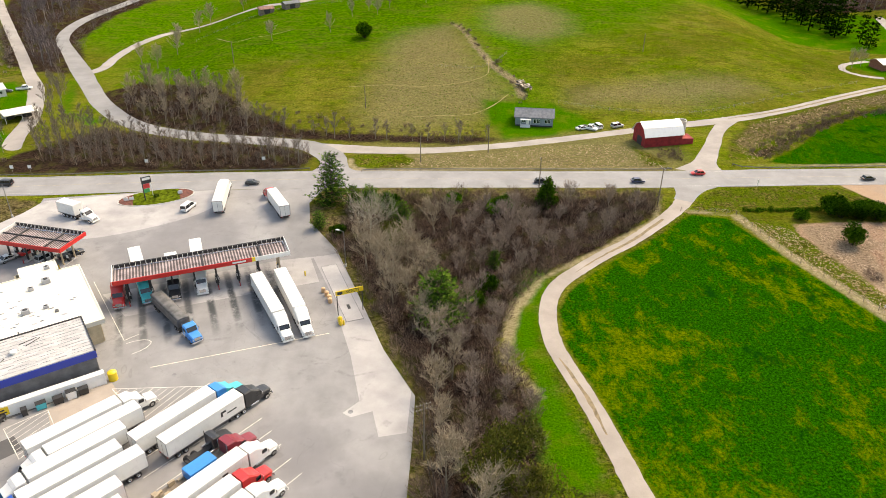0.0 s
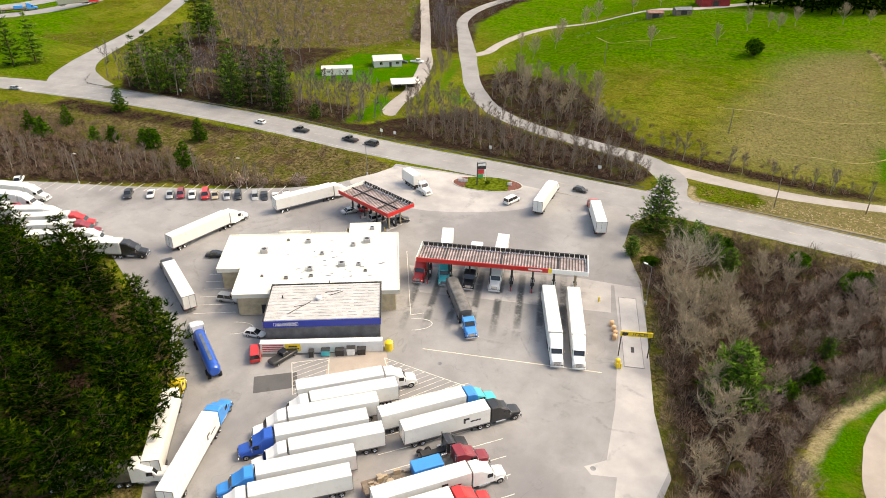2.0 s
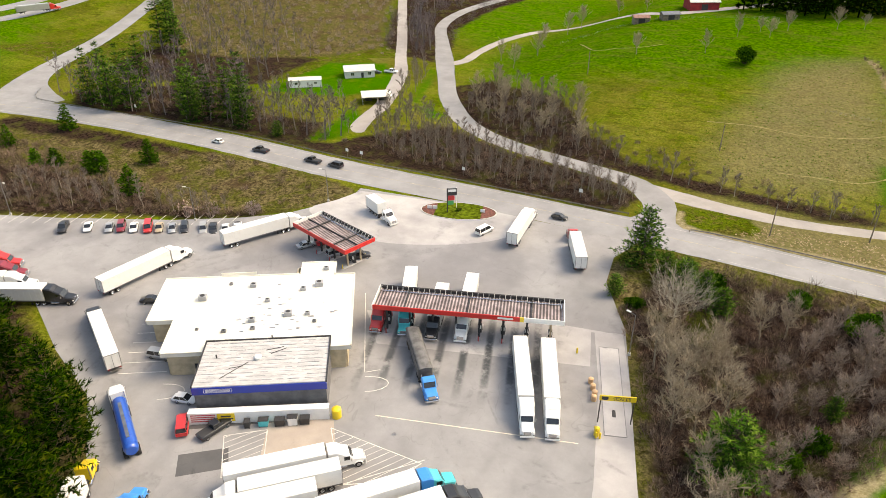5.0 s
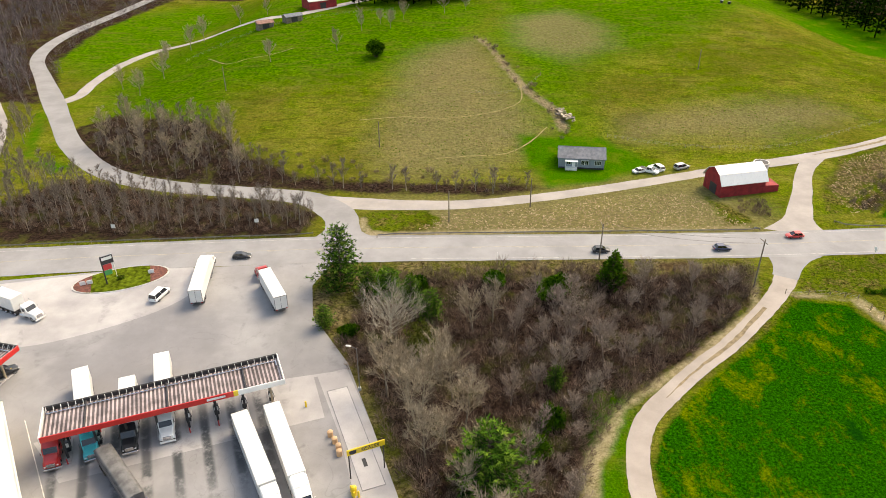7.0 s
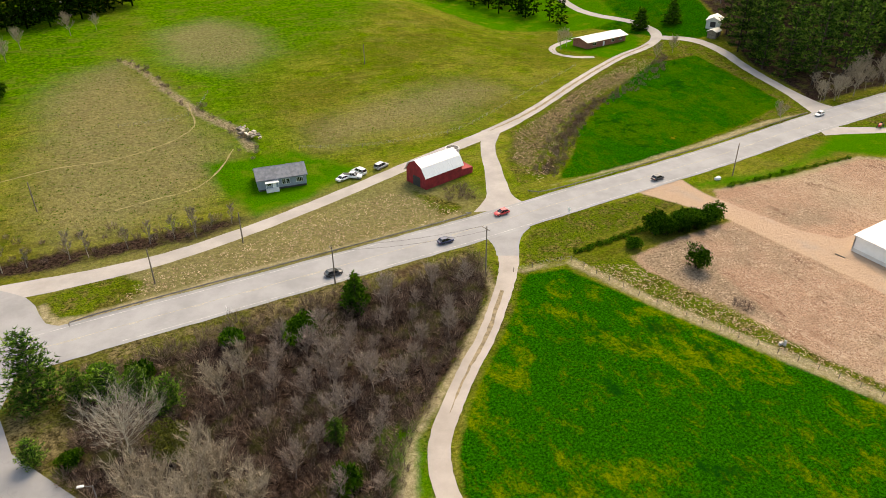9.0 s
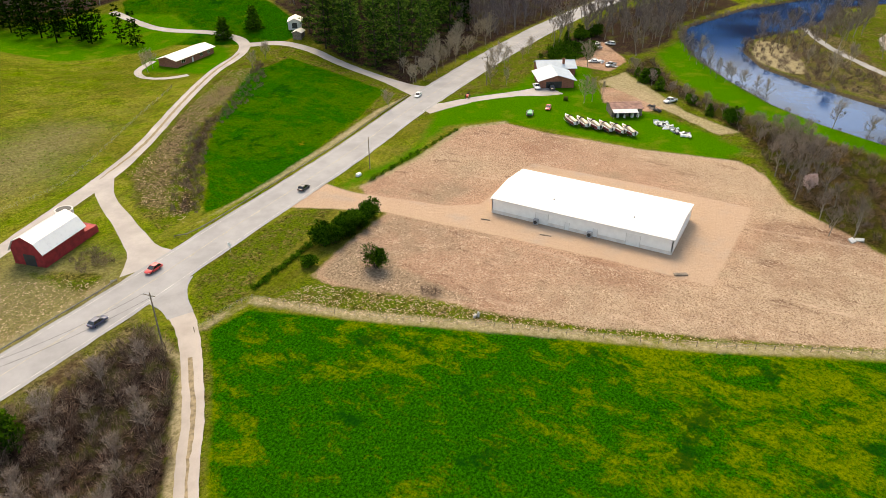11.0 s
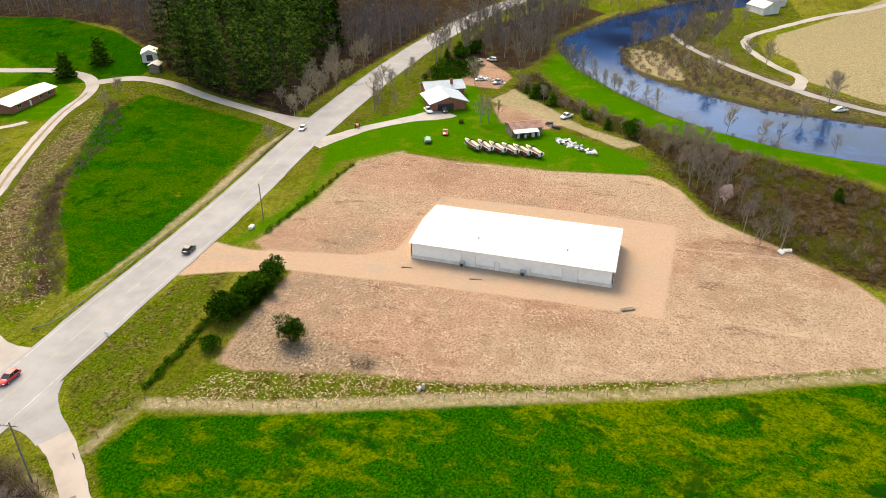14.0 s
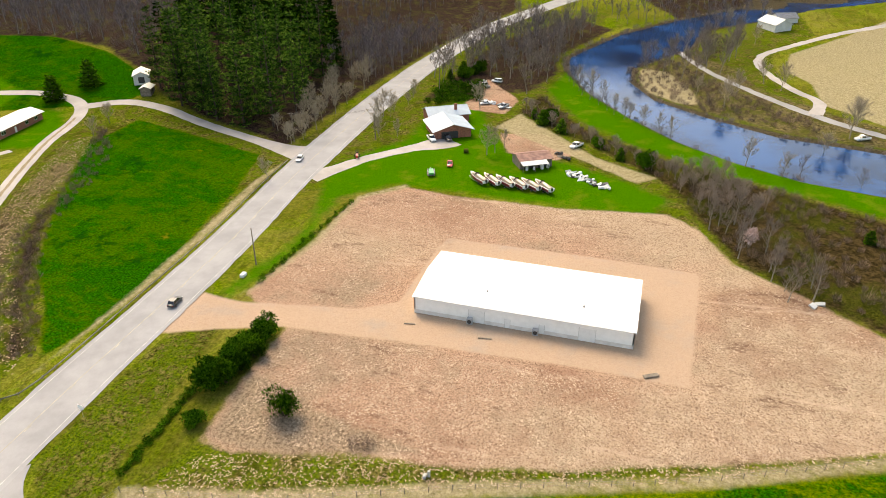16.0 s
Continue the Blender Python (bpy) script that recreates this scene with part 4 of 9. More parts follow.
tagged(new("pavement_apron", sheet([(-54.5, -105), (-38.5, -92), (-35.5, -94.5), (-53, -108)], 0.07).mesh("pavement_apron", M["patch"])), "dark asphalt loading apron behind a low wall", "pavement", kind="structure")
tagged(new("pavement_patch", sheet([(-50, -112.5), (-44.5, -107.5), (-41.5, -110.5), (-47, -115.8)], 0.064).mesh("pavement_patch", M["patch"])), "dark patched asphalt rectangle", "pavement", kind="structure")


def stripe(sh, a, b, w=0.07, z=0.072):
    a, b = Vector((*a, 0)), Vector((*b, 0))
    d = (b - a).normalized()
    k = Vector((-d.y, d.x, 0)) * w
    sh.add([tuple(p + Vector((0, 0, z))) for p in (a - k, b - k, b + k, a + k)], [(0, 1, 2, 3)])


def markings():
    st = Shape()
    # stalls along the north-west edge
    a, b = np.array((-162., -82.5)), np.array((-99., -47.0))
    u = (b - a) / np.linalg.norm(b - a)
    nrm = np.array((u[1], -u[0]))
    for k in range(24):
        p = a + u * (k * 3.05)
        stripe(st, p + nrm * 0.4, p + nrm * 5.6 + u * -1.2)
    tagged(new("marking_stalls", st.mesh("marking_stalls", M["line"])), "worn white parking stall lines", "marking", kind="structure")
    st = Shape()
    stripe(st, (-29, -90), (2, -79), 0.10)
    tagged(new("marking_stop_line", st.mesh("marking_stop_line", M["cream_line"])), "worn cream-white stop line", "marking", kind="structure")
    st = Shape()
    for poly, ang in (([(-47, -106), (-42, -101.5), (-38.5, -106), (-41, -112.5)], 62), ([(-33.5, -96), (-17, -95), (-18.5, -100), (-25, -104.5)], 62)):
        for p, q in zip(poly, poly[1:] + poly[:1]):
            stripe(st, p, q)
        P = np.array(poly)
        c = P.mean(0)
        d = np.array((math.cos(radians(ang)), math.sin(radians(ang))))
        e = np.array((-d[1], d[0]))
        for k in np.arange(-12, 12, 1.15):
            ts = [t for t in np.arange(-14, 14, 0.25) if outline_distance(np.array([c[0] + e[0] * k + d[0] * t]), np.array([c[1] + e[1] * k + d[1] * t]), poly)[0] > 0]
            if len(ts) > 3:
                stripe(st, c + e * k + d * ts[0], c + e * k + d * ts[-1], 0.05)
    tagged(new("marking_hatching", st.mesh("marking_hatching", M["line"])), "worn cream hatched no-parking paint", "marking", kind="structure")
    st = Shape()
    ax, nn = np.array((.616, .788)), np.array((.788, -.616))
    for k in range(-1, 8):
        n0 = 48.2 + 3.55 * k
        stripe(st, ax * -104 + nn * n0, ax * (-84.5 + 1.0 * max(0, k - 3) * -1) + nn * n0)
    tagged(new("marking_truck_bays", st.mesh("marking_truck_bays", M["line"])), "worn white truck bay lines", "marking", kind="structure")
    st = Shape()
    u, v = np.array((math.cos(radians(35)), math.sin(radians(35)))), np.array((-math.sin(radians(35)), math.cos(radians(35))))
    o = np.array((-66., -100.))
    for k in range(6):
        stripe(st, o - u * 1.0 - v * (-1 - k * 3.0), o - u * 9.5 - v * (-1 - k * 3.0))
    for c, r in (((-35.0, -84.5), 0), ((-64, -104), 1)):
        pts = [np.array(c) + u * (4 * math.cos(t)) + v * (2.0 * math.sin(t)) for t in np.linspace(-1.6, 1.6, 9)]
        for p, q in zip(pts, pts[1:]):
            stripe(st, p, q)
    stripe(st, (-52, -61), (-37, -82))
    stripe(st, (-37, -82), (-35, -80))
    tagged(new("marking_store", st.mesh("marking_store", M["line"])), "worn white stall lines beside the store", "marking", kind="structure")


markings()
# ---- trees and brush ----
def sliver(sh, p, d, length, w, rnd, mi=0):
    """A thin twig: one long triangle."""
    side = Vector((rnd.gauss(0, 1), rnd.gauss(0, 1), rnd.gauss(0, 1))).cross(d)
    side = side.normalized() * w if side.length > 1e-5 else Vector((w, 0, 0))
    sh.add([tuple(p - side), tuple(p + side), tuple(p + d * length)], [(0, 1, 2)], mi)


def bare_tree_shapes(seed, h, spread, limbs=9, twigs=520, lean=0.05, tw=0.034, n=7, rise=1.0):
    """Trunk with limbs, and a crown of branches and twigs, leafless."""
    rnd = random.Random(seed)
    tr, cr = Shape(), Shape()
    pts = [Vector((0, 0, -0.4))]
    d = Vector((rnd.uniform(-lean, lean), rnd.uniform(-lean, lean), 1)).normalized()
    for i in range(n):
        d = (d + Vector((rnd.uniform(-.08, .08), rnd.uniform(-.08, .08), 0))).normalized()
        pts.append(pts[-1] + d * (h * 0.88 / n))
    r0 = h * 0.014 + 0.04
    rad = [r0 * (1 - 0.87 * i / n) for i in range(n + 1)]
    for a, b, ra, rb in zip(pts, pts[1:], rad, rad[1:]):
        tr.tube(a, b, ra, rb, 6 if tw < 0.06 else 3, caps=False)
    arms = []
    for k in range(limbs):
        t = 0.28 + 0.66 * (k + rnd.random()) / limbs
        i = min(int(t * n), n - 1)
        p = pts[i].lerp(pts[i + 1], t * n - i)
        a = k * 2.4 + rnd.uniform(-.5, .5)
        up = (0.55 + 0.9 * t) * rise
        v = Vector((math.cos(a), math.sin(a), up)).normalized()
        L = spread * (1.15 - 0.75 * t) * rnd.uniform(0.8, 1.2)
        q = p
        r = rad[i] * 0.42
        for s in range(3):
            v2 = (v + Vector((rnd.uniform(-.25, .25), rnd.uniform(-.25, .25), 0.12))).normalized()
            e = q + v2 * (L / 3)
            tr.tube(q, e, r, r * 0.6, 4 if tw < 0.06 else 3, caps=False)
            arms.append((q, e, v2, r * 0.6))
            q, v, r = e, v2, r * 0.6
    arms.append((pts[-2], pts[-1], d, rad[-1]))
    subs = []
    for q, e, v, r in arms:
        for _ in range(3):
            p = q.lerp(e, rnd.uniform(0.2, 1))
            w = (v * 0.8 + Vector((rnd.gauss(0, .55), rnd.gauss(0, .55), rnd.uniform(0.1, .7)))).normalized()
            L = spread * rnd.uniform(0.22, 0.42)
            if tw < 0.06:
                cr.tube(p, p + w * L, max(r * 0.5, 0.018), 0.008, 3, caps=False, smooth=False)
            else:
                sliver(cr, p, w, L, 0.06, rnd)
            subs.append((p, w, L))
    for k in range(twigs):
        p, w, L = subs[k % len(subs)]
        s = p + w * (L * rnd.uniform(0.15, 1))
        dd = (w * 0.7 + Vector((rnd.gauss(0, .6), rnd.gauss(0, .6), rnd.uniform(0, .7)))).normalized()
        sliver(cr, s, dd, spread * rnd.uniform(0.14, 0.34), tw, rnd)
    return tr, cr


def conifer_shapes(seed, h, r, start=0.12, droop=0.15, whorls=22, clump=0.9, taper=0.85, per=8):
    """Tapered trunk and whorls of needle-bearing boughs, uneven and gappy."""
    rnd = random.Random(seed)
    tr, cr = Shape(), Shape()
    tr.tube((0, 0, -0.4), (0, 0, h * 0.5), 0.013 * h + 0.05, 0.009 * h, 7, caps=False)
    tr.tube((0, 0, h * 0.5), (0, 0, h * 0.98), 0.009 * h, 0.02, 6, caps=False)
    for k in range(whorls):
        t = start + (1 - start) * (k + rnd.uniform(-.3, .3)) / whorls
        z = h * t
        R = r * (1 - min(1, max(0, (t - start) / (1 - start))) ** (1 / taper)) * rnd.uniform(0.72, 1.15) + 0.25
        m = max(4, int(per * (0.5 + 0.5 * R / r)))
        a0 = rnd.uniform(0, 6.28)
        for j in range(m):
            if rnd.random() < 0.10:
                continue
            a = a0 + 6.283 * j / m + rnd.uniform(-.3, .3)
            L = R * rnd.uniform(0.65, 1.15)
            dz = -droop * L + rnd.uniform(-.15, .15)
            e = Vector((math.cos(a) * L, math.sin(a) * L, z + dz + 0.18 * L * t))
            b = Vector((0, 0, z))
            tr.tube(b, b.lerp(e, 0.85), 0.045, 0.015, 3, caps=False, smooth=False)
            cnt = max(2, int(L / (clump * 0.42)))
            for i in range(cnt):
                f = 0.22 + 0.80 * (i + rnd.random() * 0.6) / cnt
                p = b.lerp(e, f) + Vector((rnd.uniform(-.25, .25), rnd.uniform(-.25, .25), rnd.uniform(-.12, .2))) * clump
                for s in (-1, 1, 0):
                    aa = a + s * rnd.uniform(0.5, 1.1)
                    dd = Vector((math.cos(aa), math.sin(aa), rnd.uniform(-.45, .75))).normalized()
                    side = Vector((-math.sin(aa), math.cos(aa), rnd.uniform(-1.3, 1.3))).normalized() * clump * rnd.uniform(0.14, 0.27)
                    tip = p + dd * clump * rnd.uniform(0.55, 1.0)
                    cr.add([tuple(p - side * 0.5), tuple(p + dd * clump * 0.3 - side), tuple(tip), tuple(p + dd * clump * 0.3 + side)], [(0, 1, 2, 3)])
    return tr, cr


def pine_shapes(seed, h, r, start=0.1, whorls=12, per=9, spray=0.9, full=0.6, tips=0.4, gap=0.62):
    """Tall pine: irregular whorls of upswept boughs that carry plumes of fine needle sprays, outer ones coloured paler
    for light.
    """
    rnd = random.Random(seed)
    tr, cr = Shape(), Shape()
    tr.tube((0, 0, -0.4), (0, 0, h * 0.5), 0.011 * h + 0.05, 0.008 * h, 6, caps=False)
    tr.tube((0, 0, h * 0.5), (0, 0, h * 0.95), 0.008 * h, 0.02, 5, caps=False)
    for k in range(whorls):
        t = min(0.97, start + (1 - start) * (k + rnd.uniform(-.3, .3)) / (whorls - 1))
        u = max(0.0, (t - start) / (1 - start))
        R = r * (1 - u) ** full * min(1, 0.7 + 1.4 * u) * rnd.uniform(0.75, 1.12) + 0.5
        m = max(5, int(per * (0.45 + 0.55 * R / r)))
        a0 = rnd.uniform(0, 6.28)
        for j in range(m):
            if rnd.random() < 0.08:
                continue
            a = a0 + 6.283 * j / m + rnd.uniform(-.25, .25)
            L, lift = R * rnd.uniform(0.6, 1.15), rnd.uniform(0.05, 0.40) + 0.3 * u
            out, across, b = Vector((math.cos(a), math.sin(a), 0)), Vector((-math.sin(a), math.cos(a), 0)), Vector((0, 0, h * t + rnd.uniform(-.4, .4)))
            tr.tube(b, b + out * (L * 0.85) + Vector((0, 0, L * (lift * 0.7 - 0.13))), 0.05, 0.015, 3, caps=False, smooth=False)
            cnt = max(2, int(L / gap))
            for i in range(cnt):
                f = 0.18 + 0.84 * (i + rnd.random() * 0.8) / cnt
                spread = 0.34 * L * math.sin(min(1, f) * 2.6)
                c = b + out * (L * f) + across * rnd.uniform(-spread, spread) + Vector((0, 0, L * (lift * f * f - 0.16 * f) + rnd.gauss(0, .12)))
                # outer sprays take the paler material, as if the light reached them
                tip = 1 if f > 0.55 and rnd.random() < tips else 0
                for _ in range(7):
                    aa = a + rnd.gauss(0, 1.0)
                    d = Vector((math.cos(aa), math.sin(aa), rnd.uniform(-.25, .9))).normalized()
                    w = Vector((-math.sin(aa), math.cos(aa), rnd.uniform(-1, 1))).normalized() * spray * rnd.uniform(0.08, 0.15)
                    q = c + d * (spray * rnd.uniform(-.15, .15))
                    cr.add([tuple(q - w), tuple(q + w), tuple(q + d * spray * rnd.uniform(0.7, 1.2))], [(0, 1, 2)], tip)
    return tr, cr


def bush_shapes(seed, r, h, leaves=420, size=0.42, stems=9):
    """Short stems and an uneven mass of leaf sprays with gaps."""
    rnd = random.Random(seed)
    tr, cr = Shape(), Shape()
    lobes = []
    for k in range(stems):
        a = rnd.uniform(0, 6.28)
        q = r * math.sqrt(rnd.random()) * 0.75
        c = Vector((math.cos(a) * q, math.sin(a) * q, h * rnd.uniform(0.35, 0.78)))
        lobes.append((c, r * rnd.uniform(0.32, 0.55)))
        tr.tube((0.2 * math.cos(a), 0.2 * math.sin(a), -0.2), c, 0.06, 0.02, 4, caps=False)
    for k in range(leaves):
        c, s = lobes[k % stems]
        d = Vector((rnd.gauss(0, 1), rnd.gauss(0, 1), rnd.gauss(0, 0.9) + 0.25)).normalized()
        p = c + d * s * rnd.uniform(0.55, 1.08)
        if p.z < 0.05:
            p.z = rnd.uniform(0.05, 0.5)
        u = (d + Vector((rnd.gauss(0, .5), rnd.gauss(0, .5), rnd.gauss(0, .5)))).normalized()
        w = u.orthogonal().normalized() * size * rnd.uniform(0.3, 0.5)
        cr.add([tuple(p - w), tuple(p + w), tuple(p + u * size * rnd.uniform(.8, 1.3))], [(0, 1, 2)])
    return tr, cr


def scrub_shape(seed, r, h, n=130):
    """A leafless thicket plant: many thin canes and twigs."""
    rnd = random.Random(seed)
    sh = Shape()
    for k in range(n):
        a, q = rnd.uniform(0, 6.28), r * 0.5 * math.sqrt(rnd.random())
        p = Vector((math.cos(a) * q, math.sin(a) * q, rnd.uniform(0, h * 0.55)))
        d = Vector((math.cos(a) * 0.6 + rnd.gauss(0, .35), math.sin(a) * 0.6 + rnd.gauss(0, .35), rnd.uniform(0.4, 1.3))).normalized()
        sliver(sh, p, d, h * rnd.uniform(0.3, 0.62), 0.035, rnd)
    return sh


def plant(name, shapes, mats, label, category, group):
    """A thing of trunk and crown, made once to be copied; stands at the origin."""
    ob = thing(name, label, category, group)
    part("trunk", shapes[0], mats[0], ob)
    part("crown", shapes[1], mats[1], ob)
    return ob


def scatter(poly, gap, seed, limit=400, keep=None):
    """Points in a polygon, no two nearer than gap."""
    rnd = random.Random(seed)
    P = np.array(poly)
    (x0, y0), (x1, y1) = P.min(0), P.max(0)
    out = []
    tries = int((x1 - x0) * (y1 - y0) / gap ** 2 * 6) + 50
    cx = np.array([rnd.uniform(x0, x1) for _ in range(tries)])
    cy = np.array([rnd.uniform(y0, y1) for _ in range(tries)])
    ok = outline_distance(cx, cy, poly) > 0.3
    for x, y in zip(cx[ok], cy[ok]):
        if len(out) >= limit:
            break
        if keep and not keep(x, y):
            continue
        if all((x - a) ** 2 + (y - b) ** 2 > gap * gap for a, b in out):
            out.append((float(x), float(y)))
    return out


def clear_of_roads(margin=1.5):
    lines = [spline(p, 4.0) for p in ROAD_LINES]
    pts = np.array([q for L in lines for q in L])

    def ok(x, y):
        return bool(np.all(np.hypot(pts[:, 0] - x, pts[:, 1] - y) > pts[:, 2] / 2 + margin))
    return ok


ROAD_LINES = [MAIN, [(-4, -1, 24), (-9, 16, 10), (-34, 26, 7), (-62, 31, 7), (-83, 41, 7), (-102, 61, 7), (-131, 107, 8), (-168, 172, 6), (-176, 270, 6)], [(-18, 21, 7), (21, 19.3, 5), (68, 32, 5), (126, 52, 5), (186, 84, 5), (254, 116, 5)],
              [(-126, 132, 5), (-125, 160, 5), (-116, 184, 5), (-92, 194, 5), (-58, 187, 5), (-30, 212, 5), (40, 270, 5)], [(-104, 9, 6), (-117, 30, 6), (-136, 79, 6), (-169, 131, 5), (-219, 208, 5)], [(256, 115, 5), (263, 102, 5), (254, 62, 5), (238, 12, 14)],
              [(-225, -20, 16), (-258, -4, 14), (-297, 62, 10), (-350, 180, 10)], [(430, -90, 5), (370, -120, 5), (333, -152, 6), (290, -210, 6)], [(337, -152, 7), (380, -149, 5), (420, -140, 5), (467, -171, 5), (600, -270, 5)], [(95, -5, 14), (88, -19, 6), (70, -40, 5), (54, -55, 5), (46, -70, 5), (48, -92, 5), (54, -120, 5)]]
free = clear_of_roads()
rnd_t = random.Random(11)


def put_copies(kinds, spots, lo=0.8, hi=1.2, sink=0.0, rnd=rnd_t, stretch=1.0):
    """Copies of plants on the ground at those spots, turned and sized at random."""
    for x, y in spots:
        s = rnd.uniform(lo, hi)
        k = rnd.choice(kinds)
        ob = copy_thing(k, pose(x, y, land_at(x, y) - sink, 0, 0, rnd.uniform(0, 360)))
        ob.scale = (s * rnd.uniform(0.92, 1.08), s * rnd.uniform(0.92, 1.08), s * stretch)


def stuff(name, shapes, spots, mat, label, category, lo=0.8, hi=1.25, seed=5):
    """Many copies joined into one mesh, for growth that nobody could count."""
    rnd = random.Random(seed)
    V, F, o = [], [], 0
    packs = [(np.array(s.v), s.f, s.mi) for s in shapes]
    mats, MI = mat if isinstance(mat, (list, tuple)) else [mat], []
    for x, y in spots:
        v, f, mi = packs[rnd.randrange(len(packs))]
        a, k = rnd.uniform(0, 6.28), rnd.uniform(lo, hi)
        c, s = math.cos(a) * k, math.sin(a) * k
        V.append(np.stack([v[:, 0] * c - v[:, 1] * s + x, v[:, 0] * s + v[:, 1] * c + y, v[:, 2] * k * rnd.uniform(0.85, 1.15) + land_at(x, y)], -1))
        F.append((f, o))
        MI.extend(mi)
        o += len(v)
    me = bpy.data.meshes.new(name)
    me.from_pydata(np.concatenate(V).tolist(), [], [[i + o for i in q] for f, o in F for q in f])
    for m in mats:
        me.materials.append(m)
    if len(mats) > 1:
        me.polygons.foreach_set("material_index", MI)
    return tagged(new(name, me), label, category, kind="stuff")


def joined(shapes):
    """Trunk and crown as one shape."""
    a, b = shapes
    s = Shape()
    return s.add(a.v, a.f).add(b.v, b.f, 1)


BARE = [plant("bare_tree", bare_tree_shapes(20 + i, h, r, 12, 950, 0.05, 0.04), (M["bark"], M["twig"]), "leafless grey deciduous tree", "tree", "bare trees")
        for i, (h, r) in enumerate(((11, 5.2), (13, 5.0), (9.5, 5.0), (12, 6.0)))]
BROWN = [plant("bare_tree", bare_tree_shapes(30 + i, h, r, 11, 750, 0.05, 0.045), (M["brown_twig"], M["brown_twig"]), "leafless brown thicket tree", "tree", "thicket trees")
         for i, (h, r) in enumerate(((10, 5.0), (8.5, 4.6)))]
SLIM = [plant("bare_tree", bare_tree_shapes(40 + i, h, r, 10, 520, 0.08, 0.026), (M["slim_bark"], M["haze_twig"]), "slim leafless roadside tree", "tree", "roadside trees")
        for i, (h, r) in enumerate(((9.5, 3.2), (11, 3.0), (8, 3.2)))]
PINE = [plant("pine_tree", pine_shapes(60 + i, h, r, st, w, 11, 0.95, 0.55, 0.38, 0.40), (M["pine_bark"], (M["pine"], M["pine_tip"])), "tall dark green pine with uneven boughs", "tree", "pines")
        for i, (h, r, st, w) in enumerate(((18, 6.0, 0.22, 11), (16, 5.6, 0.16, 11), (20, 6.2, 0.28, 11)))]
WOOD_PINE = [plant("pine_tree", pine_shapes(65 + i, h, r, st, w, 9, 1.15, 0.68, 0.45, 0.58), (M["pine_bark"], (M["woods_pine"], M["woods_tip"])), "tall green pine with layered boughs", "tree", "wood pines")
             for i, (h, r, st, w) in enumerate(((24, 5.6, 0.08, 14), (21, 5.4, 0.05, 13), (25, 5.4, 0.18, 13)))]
CEDAR = [plant("evergreen_tree", conifer_shapes(70 + i, h, r, 0.03, 0.02, 13, 0.9, 0.75, 9), (M["pine_bark"], M["cedar"]), "bushy dark evergreen tree", "tree", "evergreens")
         for i, (h, r) in enumerate(((7, 2.6), (5, 2.2)))]
BUSH = [plant("evergreen_bush", bush_shapes(80 + i, r, h, 2100, 0.36, 18), (M["pine_bark"], M["cedar"]), "rounded dark green bush", "bush", "evergreen bushes") for i, (r, h) in enumerate(((2.3, 3.2), (1.8, 2.3)))]
BUD = [plant("budding_tree", bush_shapes(90, 4.2, 8.0, 2600, 0.42, 22), (M["bark"], M["budding"]), "yellow-green tree coming into leaf", "tree", "budding trees")]

# the copies stand where the frames show them; the first of each kind is set too
def place_first(kinds, spots):
    for k, (x, y) in zip(kinds, spots):
        k.matrix_basis = pose(x, y, land_at(x, y), 0, 0, x * 7)


place_first(BARE, [(22, -34), (16, -50), (9, -53), (13, -58)])
put_copies(BARE, [(18, -54), (12, -62), (17, -66), (20, -60), (19, -76), (22, -84), (26, -90), (23, -97), (24, -105), (27, -112), (7, -55), (14, -70), (22, -70), (25, -118), (30, -124), (26, -30)], 0.75, 1.1)
place_first(BROWN, [(40, -36), (46, -42)])
put_copies(BROWN, scatter([(24, -24), (78, -19), (74, -28), (58, -43), (44, -54), (36, -68), (36, -90), (40, -100), (38, -125), (28, -110), (26, -80), (28, -60), (26, -40)], 5.0, 51, 74, free), 0.48, 0.85)
FRINGE = [(-92, 52), (-70, 40), (-62, 36), (-30, 31), (28, 25), (44, 30), (30, 30), (10, 28), (-10, 31), (-28, 37), (-45, 52), (-62, 74), (-84, 82), (-96, 86)]
FRINGE_WOOD = [(-92, 52), (-66, 40), (-50, 36), (-36, 40), (-48, 58), (-66, 76), (-90, 82)]
place_first(SLIM, [(-20, 8), (-30, 12), (-40, 9)])
slim_spots = scatter([(-110, 10), (-84, 3), (-60, 4), (-18, 6), (-17, 14), (-32, 21), (-62, 25), (-86, 34), (-100, 40)], 3.0, 3, 150, free)
near = [p for p in slim_spots if p[0] > -62]
put_copies(SLIM, near[:60], 0.5, 0.85)
fringe_spots = [p for p in slim_spots if p not in near[:60]] + scatter(FRINGE, 3.6, 4, 150, free)
west_spots = scatter([(-108, 14), (-100, 30), (-112, 52), (-126, 84), (-137, 100), (-141, 92), (-130, 70), (-124, 44), (-122, 20), (-128, 12)], 3.8, 62, 60, free) + scatter([(-176, 36), (-150, 18), (-132, 14), (-126, 30), (-136, 42), (-150, 36), (-172, 50)], 4.6, 63, 40, free)
put_copies(BARE, scatter(FRINGE_WOOD, 8.0, 5, 20, free), 0.6, 0.9)
place_first(PINE, [(-61, -122), (-72, -117), (-53, -133)])
put_copies(PINE, scatter([(-50, -134), (-58, -124), (-68, -117.5), (-84, -114), (-100, -113), (-122, -112), (-142, -120), (-150, -140), (-140, -158), (-110, -166), (-70, -164), (-46, -150)], 4.9, 50, 66), 0.82, 1.1)
put_copies(WOOD_PINE, [(-288, -26), (-283, -17), (-280, -9), (-292, -20), (-248, 54), (-252, 62), (-260, 70), (-243, 58)], 0.95, 1.15)
